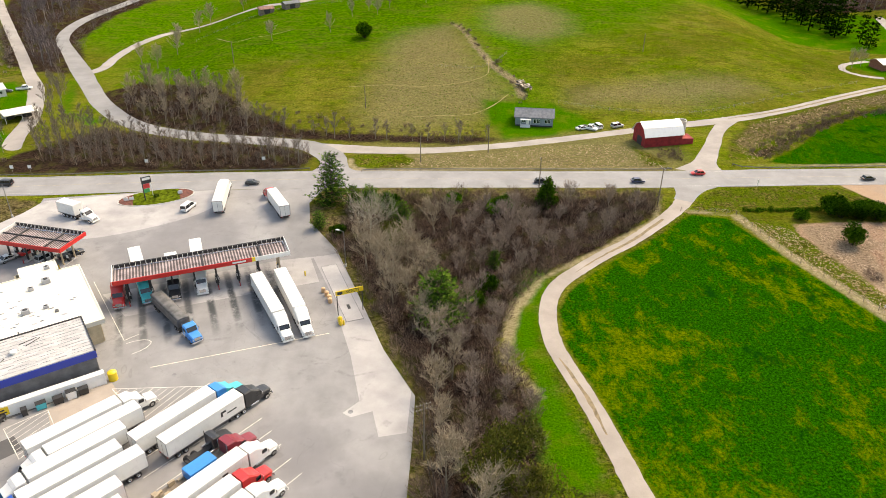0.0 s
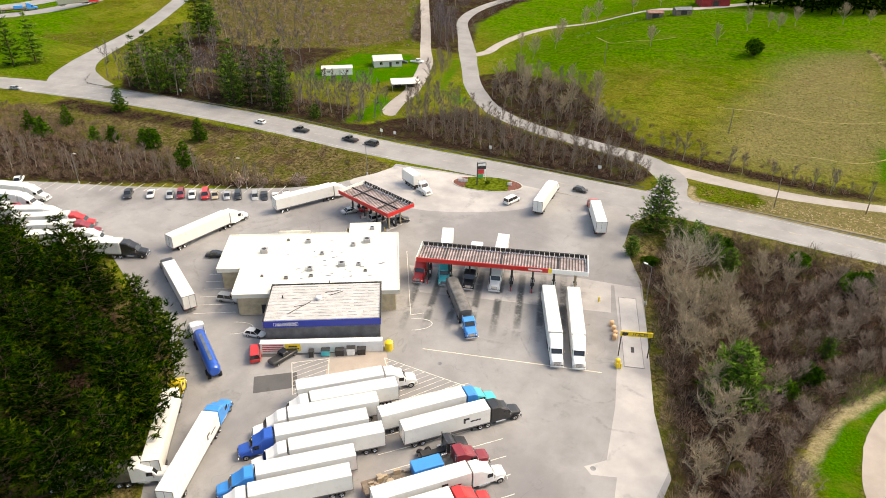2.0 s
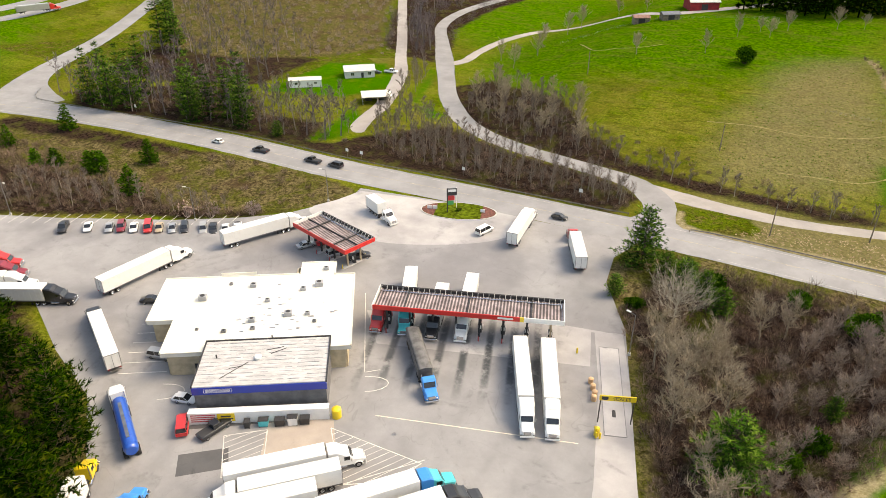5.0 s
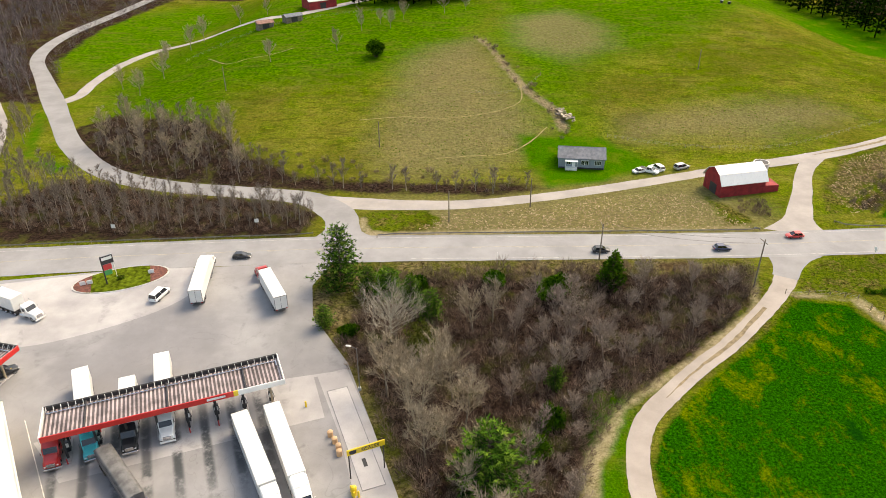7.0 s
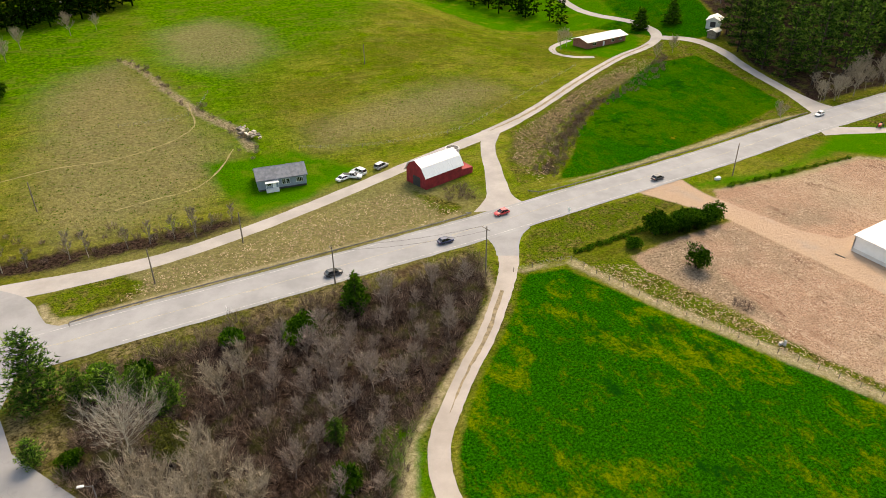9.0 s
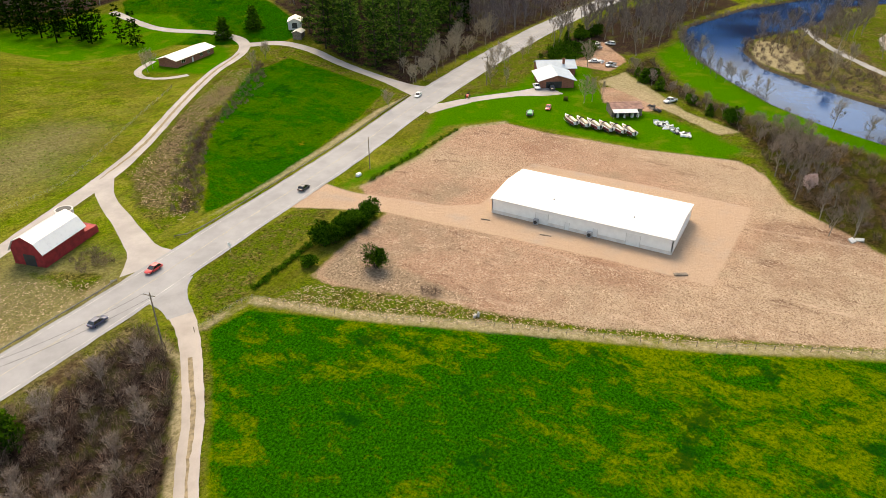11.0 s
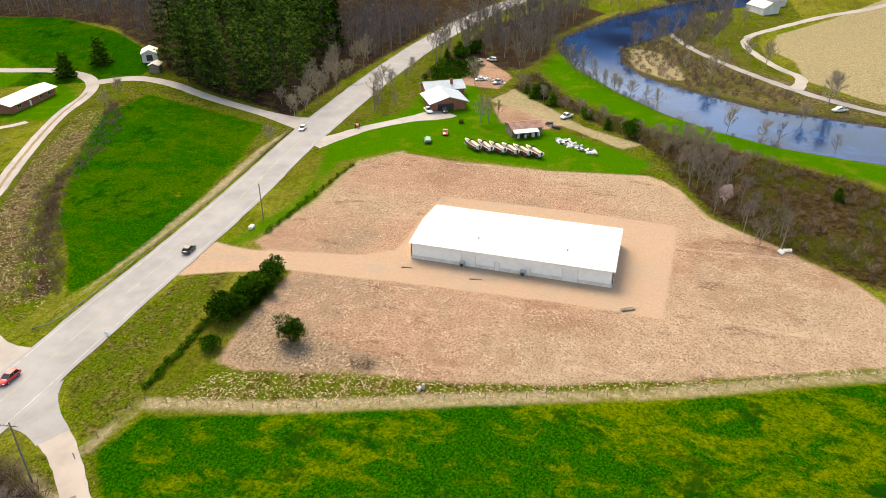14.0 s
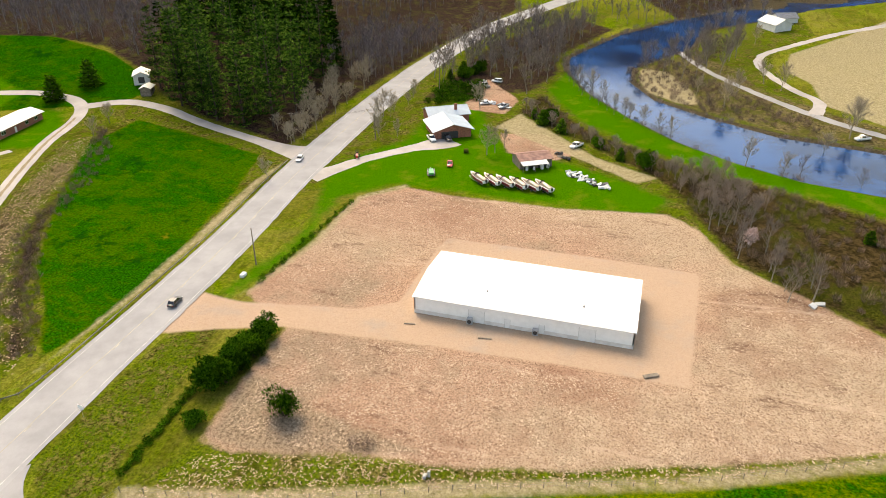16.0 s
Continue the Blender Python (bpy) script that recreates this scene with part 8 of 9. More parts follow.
def warehouse():
    ob = thing("warehouse", "long white metal warehouse with a low-pitched roof", "warehouse", at=pose(170, -74, .03, 0, 0, 90))
    L, Wd, e, r = 45.0, 20.0, 4.0, 5.0
    w = Shape().box(-L / 2, -Wd / 2, -.3, L / 2, -Wd / 2 + .25, e).box(-L / 2, Wd / 2 - .25, -.3, L / 2, Wd / 2, e).box(-L / 2, -Wd / 2, -.3, -L / 2 + .25, Wd / 2, e).box(L / 2 - .25, -Wd / 2, -.3, L / 2, Wd / 2, e)
    for s in (-1, 1):
        w.loft([[(s * L / 2, -Wd / 2, e), (s * L / 2, Wd / 2, e), (s * L / 2, 0, r)], [(s * (L / 2 - .2), -Wd / 2, e), (s * (L / 2 - .2), Wd / 2, e), (s * (L / 2 - .2), 0, r)]])
    part("wall", w, M["clean_white"], ob)
    # added band: the shade along the wall foot put into its colour
    part("skirting", Shape().box(-L / 2 - .03, Wd / 2, -.2, L / 2 + .03, Wd / 2 + .03, .85).box(-L / 2 - .03, -Wd / 2, -.2, -L / 2, Wd / 2, .85), M["wall_foot"], ob, "off-white band added at the shaded wall foot")
    rf = Shape()
    for s in (-1, 1):
        rf.loft([[(x, 0, r + .02), (x, s * (Wd / 2 + .3), e), (x, s * (Wd / 2 + .3), e + .14), (x, 0, r + .18)] for x in (-L / 2 - .3, L / 2 + .3)])
    ro = part("roof", rf, M["trailer"], ob)
    sm = Shape()
    for x in np.arange(-L / 2, L / 2, 1.5):
        for s in (-1, 1):
            sm.loft([[(x + d, 0, r + .17), (x + d, s * (Wd / 2 + .3), e + .13), (x + d, s * (Wd / 2 + .3), e + .19), (x + d, 0, r + .23)] for d in (-.03, .03)])
    part("seam_set", sm, M["trailer"], ro)
    gut = Shape().box(-L / 2 - .3, Wd / 2 + .28, e - .1, L / 2 + .3, Wd / 2 + .42, e + .06)
    part("gutter", gut, M["white"], ob)
    for x, ww in ((-13.5, 3.2), (9.0, 3.2), (2.5, 1.0), (-4.5, 1.0)):
        d = part("door", Shape().box(x - ww / 2, Wd / 2 - .02, 0, x + ww / 2, Wd / 2 + .05, 3.0 if ww > 2 else 2.1), M["white"], ob, "white roller door")
        part("door_frame", Shape().box(x - ww / 2 - .1, Wd / 2, 0, x - ww / 2, Wd / 2 + .1, 3.05 if ww > 2 else 2.15).box(x + ww / 2, Wd / 2, 0, x + ww / 2 + .1, Wd / 2 + .1, 3.05 if ww > 2 else 2.15), M["siding"], d)
    for x in (10.2, -3.4):
        u = part("wall_unit", Shape().box(x - .6, Wd / 2 + .42, .1, x + .6, Wd / 2 + 1.3, 1.5, c=.06), M["grey"], ob, "grey air unit at the wall")
        part("fan_grille", Shape().tube((x, Wd / 2 + 1.3, .8), (x, Wd / 2 + 1.34, .8), .45, n=12), M["frame"], u)
    part("roof_vent", Shape().tube((-12, 5, 4.5), (-12, 5, 5.0), .2, n=8), M["steel"], ob)
    part("roof_vent", Shape().tube((8, 5, 4.5), (8, 5, 5.0), .2, n=8), M["steel"], ob)


warehouse()


def barn():
    ob = thing("barn", "dark red gambrel barn with a white metal roof", "barn", at=pose(94.1, 28.9, land_at(94, 28) - .1, 0, 0, 14))
    L, Wd, e = 13.2, 8.2, 4.0
    prof = [(-Wd / 2, e), (-Wd / 2 + 1.3, 6.0), (0, 7.4), (Wd / 2 - 1.3, 6.0), (Wd / 2, e)]
    w = Shape().box(-L / 2, -Wd / 2, -1.2, L / 2, -Wd / 2 + .2, e).box(-L / 2, Wd / 2 - .2, -1.2, L / 2, Wd / 2, e).box(-L / 2, -Wd / 2 + .2, -1.2, -L / 2 + .2, Wd / 2 - .2, e).box(L / 2 - .2, -Wd / 2 + .2, -1.2, L / 2, Wd / 2 - .2, e)
    for s in (-1, 1):
        w.loft([[(s * L / 2, y, z) for y, z in prof], [(s * (L / 2 - .2), y, z) for y, z in prof]])
    wall = part("wall", w, M["barn_red"], ob, "dark red board walls")
    bd = Shape()
    for x in np.arange(-L / 2 + .3, L / 2, .6):
        bd.box(x - .035, -Wd / 2 - .025, -.8, x + .035, -Wd / 2, e - .05)
    for y in np.arange(-Wd / 2 + .3, Wd / 2, .6):
        zt = np.interp(y, [p[0] for p in prof], [p[1] for p in prof]) - .1
        bd.box(-L / 2 - .025, y - .035, -.8, -L / 2, y + .035, zt)
    part("batten_set", bd, M["barn_red"], wall)
    op = [(-Wd / 2 - .45, e - .55)] + prof[1:4] + [(Wd / 2 + .45, e - .55)]
    rf = Shape()
    for (ya, za), (yb, zb) in zip(op, op[1:]):
        rf.loft([[(x, ya, za + .03), (x, yb, zb + .03), (x, yb, zb + .17), (x, ya, za + .17)] for x in (-L / 2 - .5, L / 2 + .4)])
    rr = part("roof", rf, M["white"], ob, "white standing-seam metal roof")
    sm = Shape()
    for x in np.arange(-L / 2 - .3, L / 2 + .4, .9):
        for (ya, za), (yb, zb) in zip(op, op[1:]):
            sm.loft([[(x + d, ya, za + .16), (x + d, yb, zb + .16), (x + d, yb, zb + .21), (x + d, ya, za + .21)] for d in (-.02, .02)])
    part("seam_set", sm, M["white"], rr)
    # no opening is cut: the dark inside is a coloured panel
    part("door", Shape().box(-L / 2 - .06, -1.8, -.3, -L / 2, 1.2, 2.9), M["frame"], ob, "dark panel standing for the shaded open doorway")
    part("loft_door", Shape().box(-L / 2 - .07, -.7, 4.2, -L / 2, .7, 5.6), M["barn_red"], ob)
    part("lean_to", Shape().loft([[(L / 2, -Wd / 2, -.8), (L / 2, -Wd / 2 + 4, -.8), (L / 2, -Wd / 2 + 4, 2.6), (L / 2, -Wd / 2, 2.2)], [(L / 2 + 4.2, -Wd / 2, -.8), (L / 2 + 4.2, -Wd / 2 + 4, -.8), (L / 2 + 4.2, -Wd / 2 + 4, 2.2), (L / 2 + 4.2, -Wd / 2, 1.9)]]), M["barn_red"], ob)


barn()
sl = thing("silo", "pale concrete silo stump beside the barn", "silo", at=pose(102.6, 34.2, land_at(102, 34)))
part("drum", Shape().tube((0, 0, -.5), (0, 0, 5.6), 2.0, n=18), M["concrete_block"], sl)
hp = Shape()
for zz in np.arange(.4, 5.5, .75):
    hp.tube((0, 0, zz), (0, 0, zz + .06), 2.03, n=18)
part("hoop_set", hp, M["steel"], sl)
part("rim", Shape().tube((0, 0, 5.6), (0, 0, 5.72), 2.1, n=18), M["concrete_block"], sl)
# dark disc on the closed drum, shade of the inside painted on
part("shade", Shape().tube((0, 0, 5.7), (0, 0, 5.73), 1.75, n=18), M["frame"], sl, "dark disc standing for the shaded open top")

WIN = [("front", -3.6, 1.7, 1.0, 1.2), ("front", .4, 1.7, .9, 1.3), ("front", 1.5, 1.7, .9, 1.3), ("front", 4.2, 1.7, .8, 1.2), ("front", 5.1, 1.7, .8, 1.2)]
h1 = gable_house("farmhouse", "small blue-grey farmhouse with a dark shingle roof", "house", 55.5, 46.5, -7, 13, 7.5, 3.0, 4.9, "siding_blue", "shingle", [("front", -2.2, .95, 2.05, "white")], WIN)
part("porch", Shape().box(-4.6, -5.3, -.6, -1.2, -3.75, .35).box(-4.6, -5.3, .35, -4.5, -5.2, 2.4).box(-1.3, -5.3, .35, -1.2, -5.2, 2.4).box(-4.7, -5.4, 2.35, -1.1, -3.7, 2.5), M["white"], h1, "white porch with steps")
part("skirting", Shape().box(-6.4, -3.82, -.7, 6.4, -3.76, .2), M["frame"], h1)
h1b = gable_house("brick_house", "brick house with pale metal roof and open garage", "house", 272, -25.5, 32, 13, 13, 3.0, 5.0, "brick", "metal_roof", [("left", 1.2, 6.0, 2.5, "frame")], [("front", 2, 1.7, 1.2, 1.1), ("front", -3, 1.7, 1.2, 1.1)], 1.0)
gable_house("brick_house_wing", "rear wing of the brick house with pale roof", "house", 286, -20.5, 122, 15, 9.5, 3.0, 4.9, "brick", "metal_roof", (), [("front", 1, 1.7, 1.2, 1.1)], .6, (-3, 2.2, 6.2))
gable_house("ranch_house", "long ranch house with a white low roof", "house", 229, 126, 8, 25, 9, 3.0, 4.2, "brick", "roof_white", [("front", -2, 1, 2.05, "white")], [("front", -8, 1.7, 2.0, 1.2), ("front", 4, 1.7, 1.6, 1.2), ("front", 9, 1.7, 1.6, 1.2)], .8)
gable_house("shed", "small white-roofed wooden shed by the woods", "shed", 272, 99, 20, 5.5, 4, 2.6, 3.4, "wood", "roof_white", [("front", 0, 1, 2.0, "frame")])
gable_house("shed", "grey shed with a pale roof by the woods", "shed", 281, 108, 35, 9, 6, 3.0, 4.4, "siding", "roof_white", [("left", 0, 2.4, 2.4, "frame")])
gable_house("yard_shed", "weathered shed with rusty roof and open front", "shed", 250.5, -59.5, -58, 10.5, 7, 2.7, 3.7, "wood", "rust_roof", [("front", -2.6, 3.6, 2.3, "frame"), ("front", 2.4, 3.4, 2.3, "frame")])
gable_house("cottage", "pale cottage by the west lane", "house", -150, 70, 42, 12, 7, 2.8, 4.2, "siding", "siding", [("front", 1, 1, 2.05, "frame")], [("front", -3, 1.6, 1.2, 1.1), ("front", 4, 1.6, 1.2, 1.1)])
gable_house("mobile_home", "white mobile home on the lawn", "mobile home", -159.5, 47.5, 40, 12.5, 4, 2.7, 3.4, "white", "roof_white", [("front", 1, .9, 2.0, "siding")], [("front", -3.5, 1.6, 1.0, .8), ("front", 4, 1.6, 1.0, .8)], .15)
gable_house("far_house", "pale house beyond the river bend", "house", 482, -152, 30, 16, 10, 3.2, 6.0, "siding", "siding", (), [("front", -4, 1.8, 1.3, 1.2), ("front", 3, 1.8, 1.3, 1.2)])
gable_house("far_house", "pale house wing beyond the river bend", "house", 494, -158, 115, 12, 8, 3.0, 5.2, "siding", "shingle", (), [("front", 2, 1.7, 1.2, 1.1)])
gable_house("hay_shed", "low open shed on the pasture edge", "shed", -65, 171, 30, 7, 4, 2.4, 3.2, "wood", "rust_roof", [("front", 0, 3, 2, "frame")])
gable_house("hay_shed", "low open shed on the pasture edge", "shed", -54, 178, 40, 8, 4, 2.4, 3.2, "wood", "shingle", [("front", 0, 3, 2, "frame")])
gable_house("red_barn", "red board barn with a white roof up the lane", "barn", -46, 203.5, 34, 14, 9, 3.6, 6.0, "barn_red", "siding", [("front", 0, 3, 2.6, "frame")])


def carport():
    ob = thing("carport", "white flat-roofed carport on posts", "carport", at=pose(-124.5, 46, land_at(-124, 46), 0, 0, 40))
    part("roof", Shape().box(-5.5, -4, 2.7, 5.5, 4, 2.95, c=.05), M["roof_white"], ob)
    for x in (-5.2, 0, 5.2):
        for y in (-3.7, 3.7):
            part("post", Shape().box(x - .07, y - .07, -.3, x + .07, y + .07, 2.72), M["white"], ob)
    part("back_wall", Shape().box(-5.3, 3.75, -.2, 5.3, 3.85, 2.7), M["siding"], ob)
    part("bench", Shape().box(-4, 1, 0, -1.5, 2.4, 1.4, c=.1).box(1, .5, 0, 3.8, 2.2, 1.2, c=.1), M["frame"], ob, "dark stored goods")


carport()


# ---- boats, tractor and yard clutter ----
def boat(x, y, deg):
    ob = thing("boat", "white and maroon motor boat on a trailer", "boat", "boats in a row", at=pose(x, y, land_at(x, y), 0, 0, deg))
    st = [(-3.6, 1.15, .75, 1.75), (-1.0, 1.2, .7, 1.8), (1.6, 1.05, .75, 1.95), (3.2, .55, 1.0, 2.15), (4.0, .06, 1.5, 2.3)]
    part("hull", Shape().loft([[(a, -w, t), (a, -w * .92, b + .35), (a, 0, b - .12), (a, w * .92, b + .35), (a, w, t)] for a, w, b, t in st]), M["white"], ob)
    bd = Shape()
    for s in (-1, 1):
        for (a, w, b, t), (a2, w2, b2, t2) in zip(st[:4], st[1:4]):
            bd.add([(a, s * (w + .012), t - .12), (a2, s * (w2 + .012), t2 - .06), (a2, s * (w2 * .96 + .02), t2 - .75), (a, s * (w * .96 + .02), t - .75)], [(0, 1, 2, 3)])
    part("stripe", bd, M["maroon"], ob, "wide maroon side band")
    part("cover", Shape().loft([[(-3.4, -1.0, 1.76), (-3.4, 0, 2.1), (-3.4, 1.0, 1.76)], [(-.5, -1.05, 1.82), (-.5, 0, 2.75), (-.5, 1.05, 1.82)], [(.9, -1.0, 1.9), (.9, 0, 2.55), (.9, 1.0, 1.9)], [(3.0, -.5, 2.14), (3.0, 0, 2.3), (3.0, .5, 2.14)]], 0, True), M["tan"], ob, "tan canvas cover")
    part("windscreen", Shape().loft([[(1.0, -.95, 1.9), (1.5, 0, 1.98), (1.0, .95, 1.9)], [(.7, -.8, 2.75), (1.1, 0, 2.8), (.7, .8, 2.75)]], caps=False), M["glass"], ob, "dark tinted windscreen")
    part("outboard_motor", Shape().box(-4.1, -.22, 1.3, -3.62, .22, 2.2, c=.08).box(-3.95, -.08, .6, -3.75, .08, 1.35), M["black"], ob)
    part("trailer_frame", Shape().box(-3.4, -.9, .45, 2.4, -.78, .58).box(-3.4, .78, .45, 2.4, .9, .58).box(-2.2, -.9, .45, -2.05, .9, .58).box(1.2, -.9, .45, 1.35, .9, .58).tube((2.4, -.8, .5), (4.8, 0, .5), .06, n=6).tube((2.4, .8, .5), (4.8, 0, .5), .06, n=6), M["steel"], ob)
    part("jockey_leg", Shape().tube((4.4, 0, 0), (4.4, 0, .6), .05, n=6), M["steel"], ob)
    for s in (-1, 1):
        put_wheel(ob, -1.4, s * 1.05, CAR_WHEEL, .34)
    part("bunk_set", Shape().box(-3, -.6, .56, 1.6, -.5, 1.05).box(-3, .5, .56, 1.6, .6, 1.05), M["wood"], ob)
    return ob


_b = boat(231.5, -47.0, 50)
for k, (x, y) in enumerate(((231.5, -51), (231.2, -55), (231, -59), (231, -62.8), (231, -66.6))):
    copy_thing(_b, pose(x, y, land_at(x, y), 0, 0, 50 + (-3, 2, 0, 3, -2)[k]))


def farm_tractor():
    ob = thing("farm_tractor", "small red farm tractor by the driveway", "tractor", at=pose(239.5, -4.5, .05, 0, 0, 200))
    part("bonnet", Shape().loft([ring(1.8, -.35, .35, .7, 1.35, .1), ring(0.2, -.4, .4, .7, 1.5, .1)]), M["red"], ob)
    part("seat", Shape().box(-1.0, -.3, 1.0, -.5, .3, 1.15, c=.04).box(-1.1, -.3, 1.1, -1.0, .3, 1.6, c=.03), M["black"], ob)
    part("chassis", Shape().box(-1.1, -.3, .5, 1.6, .3, .8), M["frame"], ob)
    part("roll_bar", Shape().tube((-1.1, -.5, .9), (-1.1, -.5, 2.2), .04).tube((-1.1, .5, .9), (-1.1, .5, 2.2), .04).tube((-1.1, -.5, 2.2), (-1.1, .5, 2.2), .04), M["frame"], ob)
    for s in (-1, 1):
        put_wheel(ob, -.8, s * .75, TRUCK_WHEEL, .52)
        put_wheel(ob, 1.3, s * .62, CAR_WHEEL, .34)


farm_tractor()


def shed_awning():
    ob = thing("shed_awning", "pale sheet-metal awning over the open shed front", "awning", at=pose(250.5, -59.5, land_at(250.5, -59.5), 0, 0, -58))
    part("roof_sheet", Shape().loft([[(x, -3.55, 2.75), (x, -6.3, 2.15), (x, -6.3, 2.23), (x, -3.55, 2.83)] for x in np.linspace(-5.4, 3.2, 9)]), M["siding"], ob)
    for x in (-5.2, -1.2, 3.0):
        part("post", Shape().box(x - .06, -6.2, -.1, x + .06, -6.08, 2.16), M["wood"], ob)


shed_awning()


def utility_trailer():
    ob = thing("utility_trailer", "dark flat utility trailer on the grass", "trailer", at=pose(233.5, -31.5, .02, 0, 0, 20))
    part("bed", Shape().box(-3, -1.1, .55, 2.4, 1.1, .7, c=.03), M["frame"], ob)
    part("side_rail", Shape().box(-3, -1.1, .9, 2.4, -1.04, .98).box(-3, 1.04, .9, 2.4, 1.1, .98), M["steel"], ob)
    part("drawbar", Shape().tube((2.4, -.6, .6), (4, 0, .5), .06).tube((2.4, .6, .6), (4, 0, .5), .06), M["frame"], ob)
    part("jack", Shape().tube((3.7, 0, 0), (3.7, 0, .6), .05), M["steel"], ob)
    part("load", Shape().box(-2.6, -.9, .71, -.4, .8, 1.3, c=.1).box(0, -.7, .71, 1.8, .6, 1.1, c=.1), M["green"], ob)
    for s in (-1, 1):
        put_wheel(ob, -.8, s * 1.2, CAR_WHEEL, .34)
        put_wheel(ob, 0.1, s * 1.2, CAR_WHEEL, .34)


utility_trailer()
for i, (dx, dy, sc) in enumerate(((-3.4, -4.6, .9), (-1.2, -4.9, .7), (1.5, -4.7, 1.0), (3.6, -4.5, .8))):
    q = pose(250.5, -59.5, 0, 0, 0, -58) @ Vector((dx, dy, 0))
    solid("appliance", Shape().box(-.45 * sc, -.4 * sc, 0, .45 * sc, .4 * sc, 1.5 * sc, c=.06), M["white"], "old white appliance before the shed", "appliance", "appliances by the shed", at=pose(q.x, q.y, 0, 0, 0, 20 * i))


def heap(x0, y0, x1, y1, n, seed, label, cols):
    """A loose heap of slabs and scrap."""
    rn = random.Random(seed)
    ob = thing("scrap_heap", label, "scrap heap", at=pose(x0, y0, land_at(x0, y0)))
    for c in cols:
        for _ in range(n):
            s = Shape()
            t = rn.random()
            x, y = (x1 - x0) * t + rn.gauss(0, .8), (y1 - y0) * t + rn.gauss(0, .8)
            s.m = pose(x, y, rn.uniform(.1, .6), rn.uniform(-35, 35), rn.uniform(-35, 35), rn.uniform(0, 180))
            s.box(-rn.uniform(.3, 1.2), -rn.uniform(.2, .8), -.25, rn.uniform(.3, 1.2), rn.uniform(.2, .8), rn.uniform(.05, .4), c=.05)
            part("scrap", s, M[c], ob)


heap(247.5, -71, 236.5, -84.5, 17, 3, "white and dark scrap heap on the grass", ("white", "siding", "frame"))
heap(312, -27, 306, -40, 10, 4, "pale scrap heap in the dirt lot", ("siding", "white"))
heap(262, -66, 256, -70, 6, 5, "brown scrap and timber heap", ("wood", "frame"))
heap(188.1, -131.4, 187.1, -133.4, 2, 6, "pale stones by a puddle", ("siding",))
heap(52.5, 80, 57, 69, 12, 7, "tumbled brown rocks and fallen timber in the gully", ("wood", "tan"))
solid("hay_bale", Shape().tube((0, -.75, .75), (0, .75, .75), .75, n=14), M["budding"], "pale green wrapped bale on the lawn", "bale", at=pose(254, -37, 0, 0, 0, 20))
solid("feed_trough", Shape().box(-.8, -.5, 0, .8, .5, .8, c=.08), M["white"], "white box on the verge", "box", at=pose(162.6, -9.0, 0))
solid("stone_slab", Shape().box(-1.6, -.5, 0, 1.4, .5, .35, c=.1), M["wood"], "brown puddled plank pile by the warehouse", "plank pile", at=pose(152.5, -100.3, 0.02, 0, 0, -60))
solid("stone_slab", Shape().box(-1.2, -.15, 0, 1.2, .15, .2, c=.05), M["wood"], "weathered plank on the gravel", "plank pile", at=pose(155.5, -52, 0.02, 0, 0, -80))
solid("stone_slab", Shape().box(-1.4, -.15, 0, 1.4, .15, .2, c=.05), M["wood"], "weathered plank on the gravel", "plank pile", at=pose(155, -68, 0.02, 0, 0, -80))
solid("fence_marker", Shape().box(-.2, -.2, 0, .2, .2, 1.2, c=.05).box(-.8, .3, 0, .1, .8, .6, c=.1), M["concrete_block"], "pale block marker in the fence line", "marker", at=pose(117.5, -68.5, 0))
for x, y in ((150, 216), (153, 214)):
    solid("feed_tub", Shape().tube((0, 0, -.1), (0, 0, 1.0), .7, .8, 10), M["black"], "dark tub in the high pasture", "tub", at=pose(x, y, land_at(x, y)))


# ---- poles, lamps, wires ----
def utility_pole(x, y, h, deg, arms=1, lean=0):
    ob = thing("utility_pole", "weathered wooden utility pole with crossarm", "utility pole", "utility poles", at=pose(x, y, land_at(x, y), lean, 0, deg))
    part("pole", Shape().tube((0, 0, -.5), (0, 0, h), .17, .11, 8), M["wood"], ob)
    for k in range(arms):
        z = h - .5 - k * .9
        a = part("crossarm", Shape().box(-1.25, .1, z - .06, 1.25, .22, z + .06), M["wood"], ob)
        for xx in (-1.1, -.5, .5, 1.1):
            part("insulator", Shape().tube((xx, .16, z + .06), (xx, .16, z + .24), .05, .03, 6), M["siding"], a)
    return ob


POLES = [(51, -9, 9.2, 90, 1), (81.5, -20.3, 11.5, 100, 1), (168.3, -9, 9.6, 100, 0), (21.5, -111.5, 11.5, 25, 2), (247, 22, 10.5, 100, 1), (257.5, -3.6, 11, 100, 1), (318, -8, 11, 100, 1), (411, -6, 11, 100, 1), (17, 9.5, 8.5, 90, 0), (-4, 52, 8.0, 40, 0), (-62, 96, 8.5, 30, 0), (38, 18, 8.0, 90, 0), (110, 118, 7.5, 30, 0)]
for x, y, h, d, a in POLES:
    utility_pole(x, y, h, d, a)


def cable(p, q, sag=1.0):
    s = Shape()
    pts = [Vector(p).lerp(Vector(q), t) - Vector((0, 0, sag * 4 * t * (1 - t))) for t in np.linspace(0, 1, 13)]
    return s.loft([[(p.x, p.y, p.z + .02), (p.x + .015, p.y + .015, p.z - .01), (p.x - .015, p.y - .015, p.z - .01)] for p in pts])


def cables(name, ends, label):
    for p, q in ends:
        solid(name, cable(p, q), M["frame"], label, "cable", "overhead cables")


def top_of(i, dx=0.0, dz=-.3):
    x, y, h, d, a = POLES[i]
    return (x + dx * math.cos(radians(d)), y + dx * math.sin(radians(d)), land_at(x, y) + h + dz)


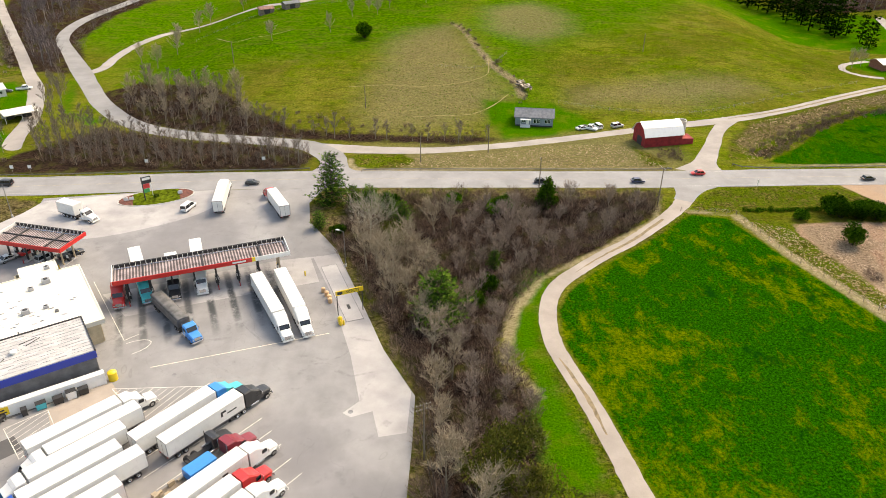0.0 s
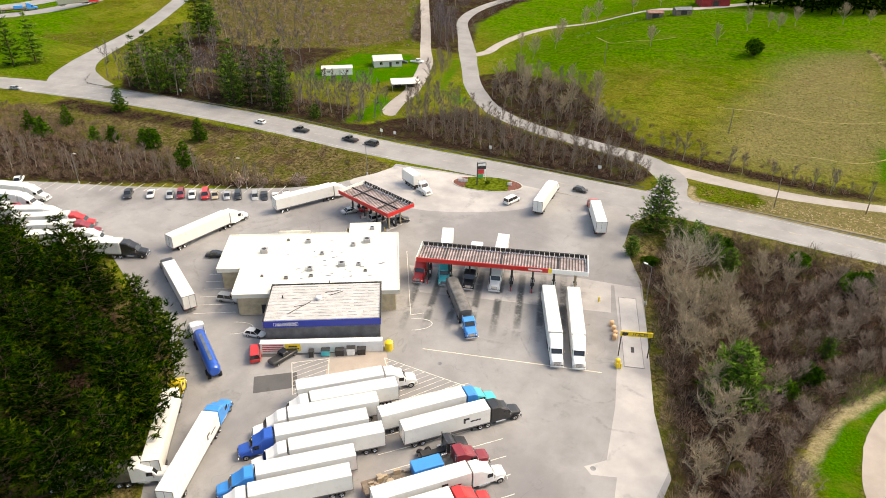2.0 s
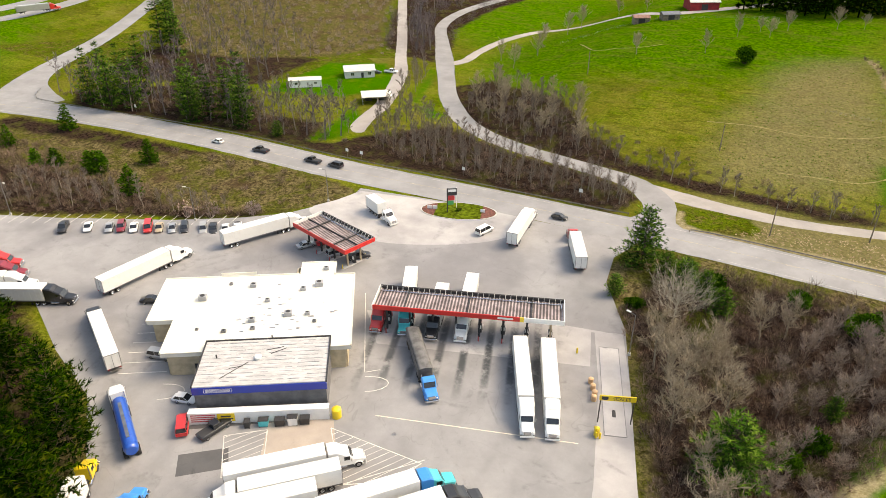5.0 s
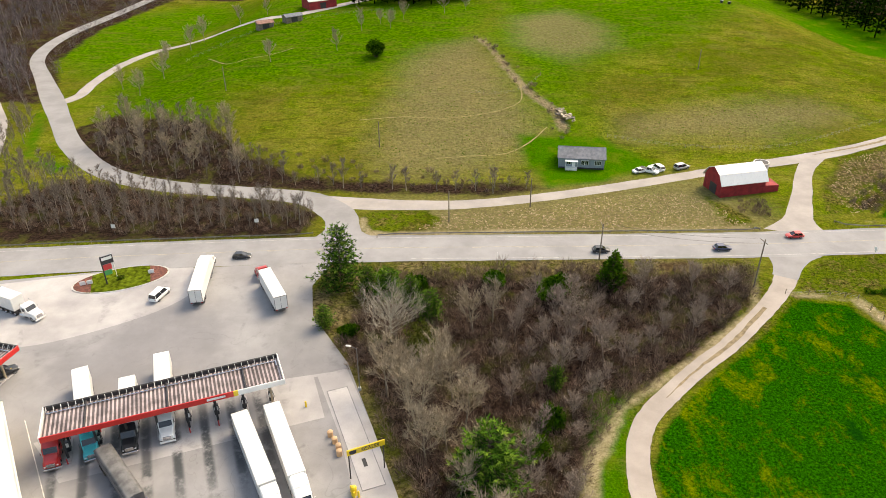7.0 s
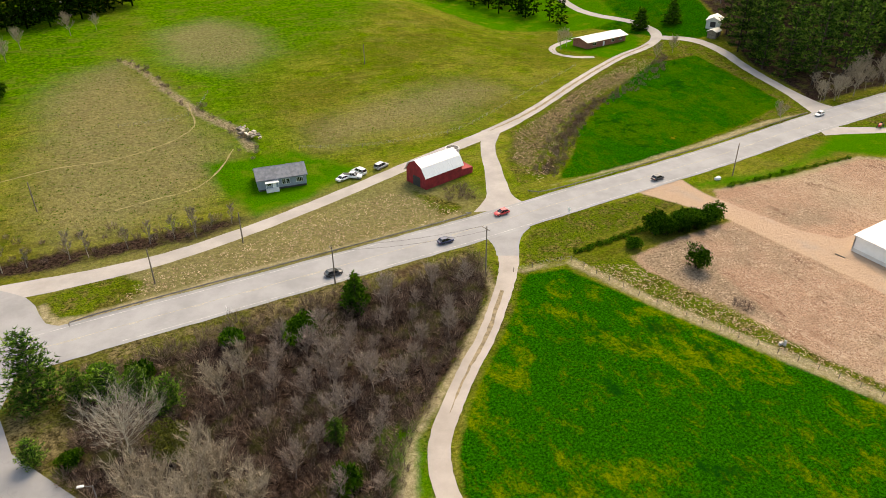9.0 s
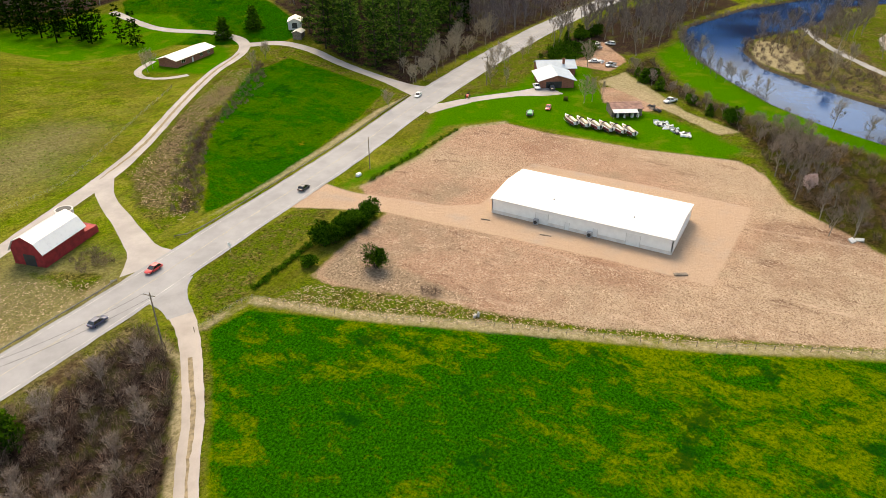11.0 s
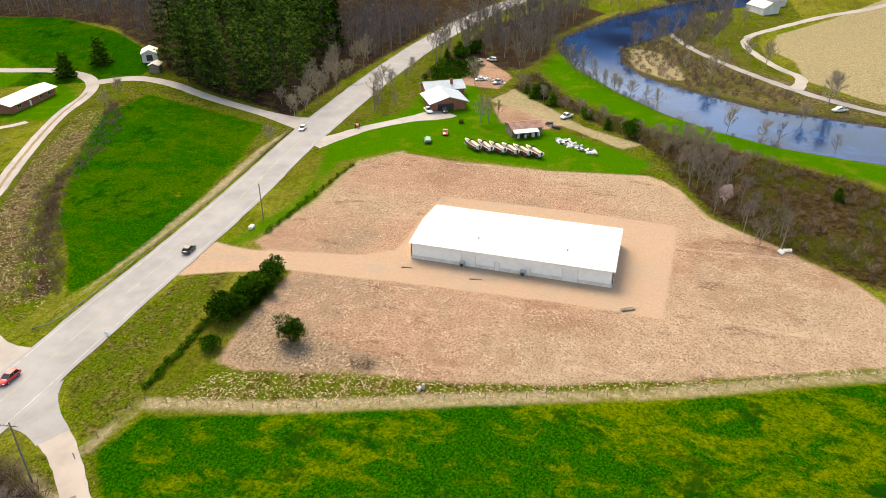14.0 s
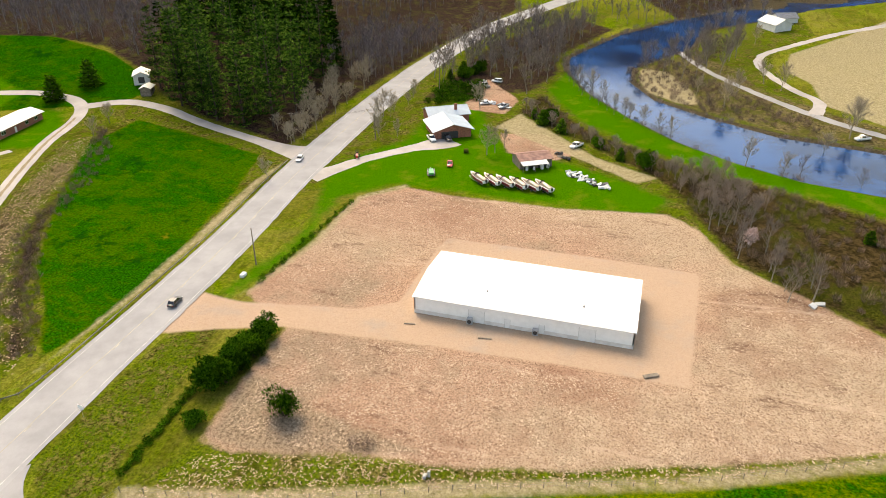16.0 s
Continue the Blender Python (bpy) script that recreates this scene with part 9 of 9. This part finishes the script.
cables("power_cable", [(top_of(1, k), top_of(0, k)) for k in (-1.1, 1.1)], "thin overhead power cable along the road")
cables("power_cable", [(top_of(4, k), top_of(5, k)) for k in (-1.1, 1.1)] + [(top_of(5, k), top_of(6, k)) for k in (-1.1, 0, 1.1)], "thin overhead power cables over the highway")
cables("power_cable", [(top_of(3, k), (34, -190, 11)) for k in (-1.1, -.5, .5, 1.1)], "thin overhead power cables by the yard")


def lamp_post(x, y, h, deg):
    ob = thing("street_lamp", "tall grey yard lamp post", "street lamp", "yard lamps", at=pose(x, y, .03, 0, 0, deg))
    part("base", Shape().tube((0, 0, -.3), (0, 0, .6), .28, n=10), M["concrete_block"], ob)
    part("pole", Shape().tube((0, 0, .5), (0, 0, h), .10, .07, 8), M["steel"], ob)
    part("arm", Shape().tube((0, 0, h - .1), (1.3, 0, h + .15), .05, n=6), M["steel"], ob)
    part("lamp_head", Shape().box(1.0, -.22, h + .08, 1.9, .22, h + .25, c=.06), M["siding"], ob)


for x, y, d in ((-150.5, -77.5, 0), (-108, -55.8, 200), (-86.5, -30, 210), (2.0, -53.2, 165)):
    lamp_post(x, y, 9, d)


def road_sign(x, y, deg, w=.6, h=.75, z=1.7, col="white"):
    ob = thing("road_sign", "small white road sign on a post", "road sign", "road signs", at=pose(x, y, land_at(x, y), 0, 0, deg))
    part("post", Shape().tube((0, 0, -.3), (0, 0, z + h), .035, n=6), M["steel"], ob)
    part("plate", Shape().box(-.05, -w / 2, z, -.02, w / 2, z + h), M[col], ob)


for x, y, d in ((-30, 6, 100), (-96, -2.2, 90), (-101, -2.6, 90), (-190, -7.5, 90), (-64, 3.0, 90), (28, -10.8, 0), (113, -7.8, 0)):
    road_sign(x, y, d, 1.0, 1.0)


# ---- guard rails and fences ----
def guard_rail(pts, label):
    L = spline([(*p, 0) for p in pts], 1.9)
    ob = thing("guard_rail", label, "guard rail", "guard rails")
    rail = Shape()
    pm = Shape().box(-.08, -.06, -.3, .08, .06, .78).mesh("rail_post", M["wood"])
    prof = [(-.03, .46), (.04, .52), (-.03, .58), (.04, .66), (-.03, .74), (-.06, .74), (-.06, .46)]
    secs = []
    for i, p in enumerate(L):
        d = (L[min(i + 1, len(L) - 1)] - L[max(i - 1, 0)])[:2]
        d = d / np.linalg.norm(d)
        n = (-d[1], d[0])
        g = land_at(p[0], p[1])
        secs.append([(p[0] + n[0] * a, p[1] + n[1] * a, g + b) for a, b in prof])
        if i % 2 == 0:
            part("post", pm, None, ob, at=pose(p[0] + n[0] * .12, p[1] + n[1] * .12, g, 0, 0, math.degrees(math.atan2(d[1], d[0]))))
    rail.loft(secs)
    part("rail", rail, M["steel"], ob)


guard_rail([(-243, -9), (-236, -15.5), (-222, -16.2), (-150, -6.2), (-97, -4.2), (-60, -1.0), (-20, 2.0), (-16, 3)], "grey steel guard rail with wooden posts")
guard_rail([(0, 1), (4, 2.3), (40, 3.3), (88, 4.5), (91, 5.5)], "grey steel guard rail with wooden posts")
guard_rail([(112, 9), (118, 6.6), (150, 8.2), (180, 10.2), (212, 13.8), (230, 15.4)], "grey steel guard rail with wooden posts")


def fence(pts, gap, label, h=1.25):
    L = spline([(*p, 0) for p in pts], gap)
    ob = thing("fence", label, "fence", "field fences")
    pm = Shape().tube((0, 0, -.3), (0, 0, h), .07, .06, 6).mesh("fence_post", M["wood"])
    rn = random.Random(3)
    w = Shape()
    prev = None
    for p in L:
        g = land_at(p[0], p[1])
        part("post", pm, None, ob, at=pose(p[0], p[1], g, rn.uniform(-4, 4), rn.uniform(-4, 4), 0))
        if prev is not None:
            for z in (.45, .8, 1.15):
                w.tube((prev[0], prev[1], prev[2] + z), (p[0], p[1], g + z), .012, n=3, caps=False)
        prev = (p[0], p[1], g)
    part("wire", w, M["steel"], ob)


fence([(101, -25), (106, -47), (117, -76), (127, -105), (138, -130), (147, -150)], 3.4, "weathered post and wire field fence")
fence([(87, -23), (96, -23.5), (101, -25)], 3.2, "weathered post and wire field fence")
fence([(66, 62), (84, 57), (104, 56), (124, 60), (160, 80), (196, 100)], 5.0, "post and wire pasture fence")
fence([(-94, 148), (-72, 165), (-40, 185), (-10, 196)], 5.0, "pale post and wire pasture fence")
fence([(20, 92), (36, 92), (44, 98), (50, 110)], 4.0, "post and wire pasture fence")
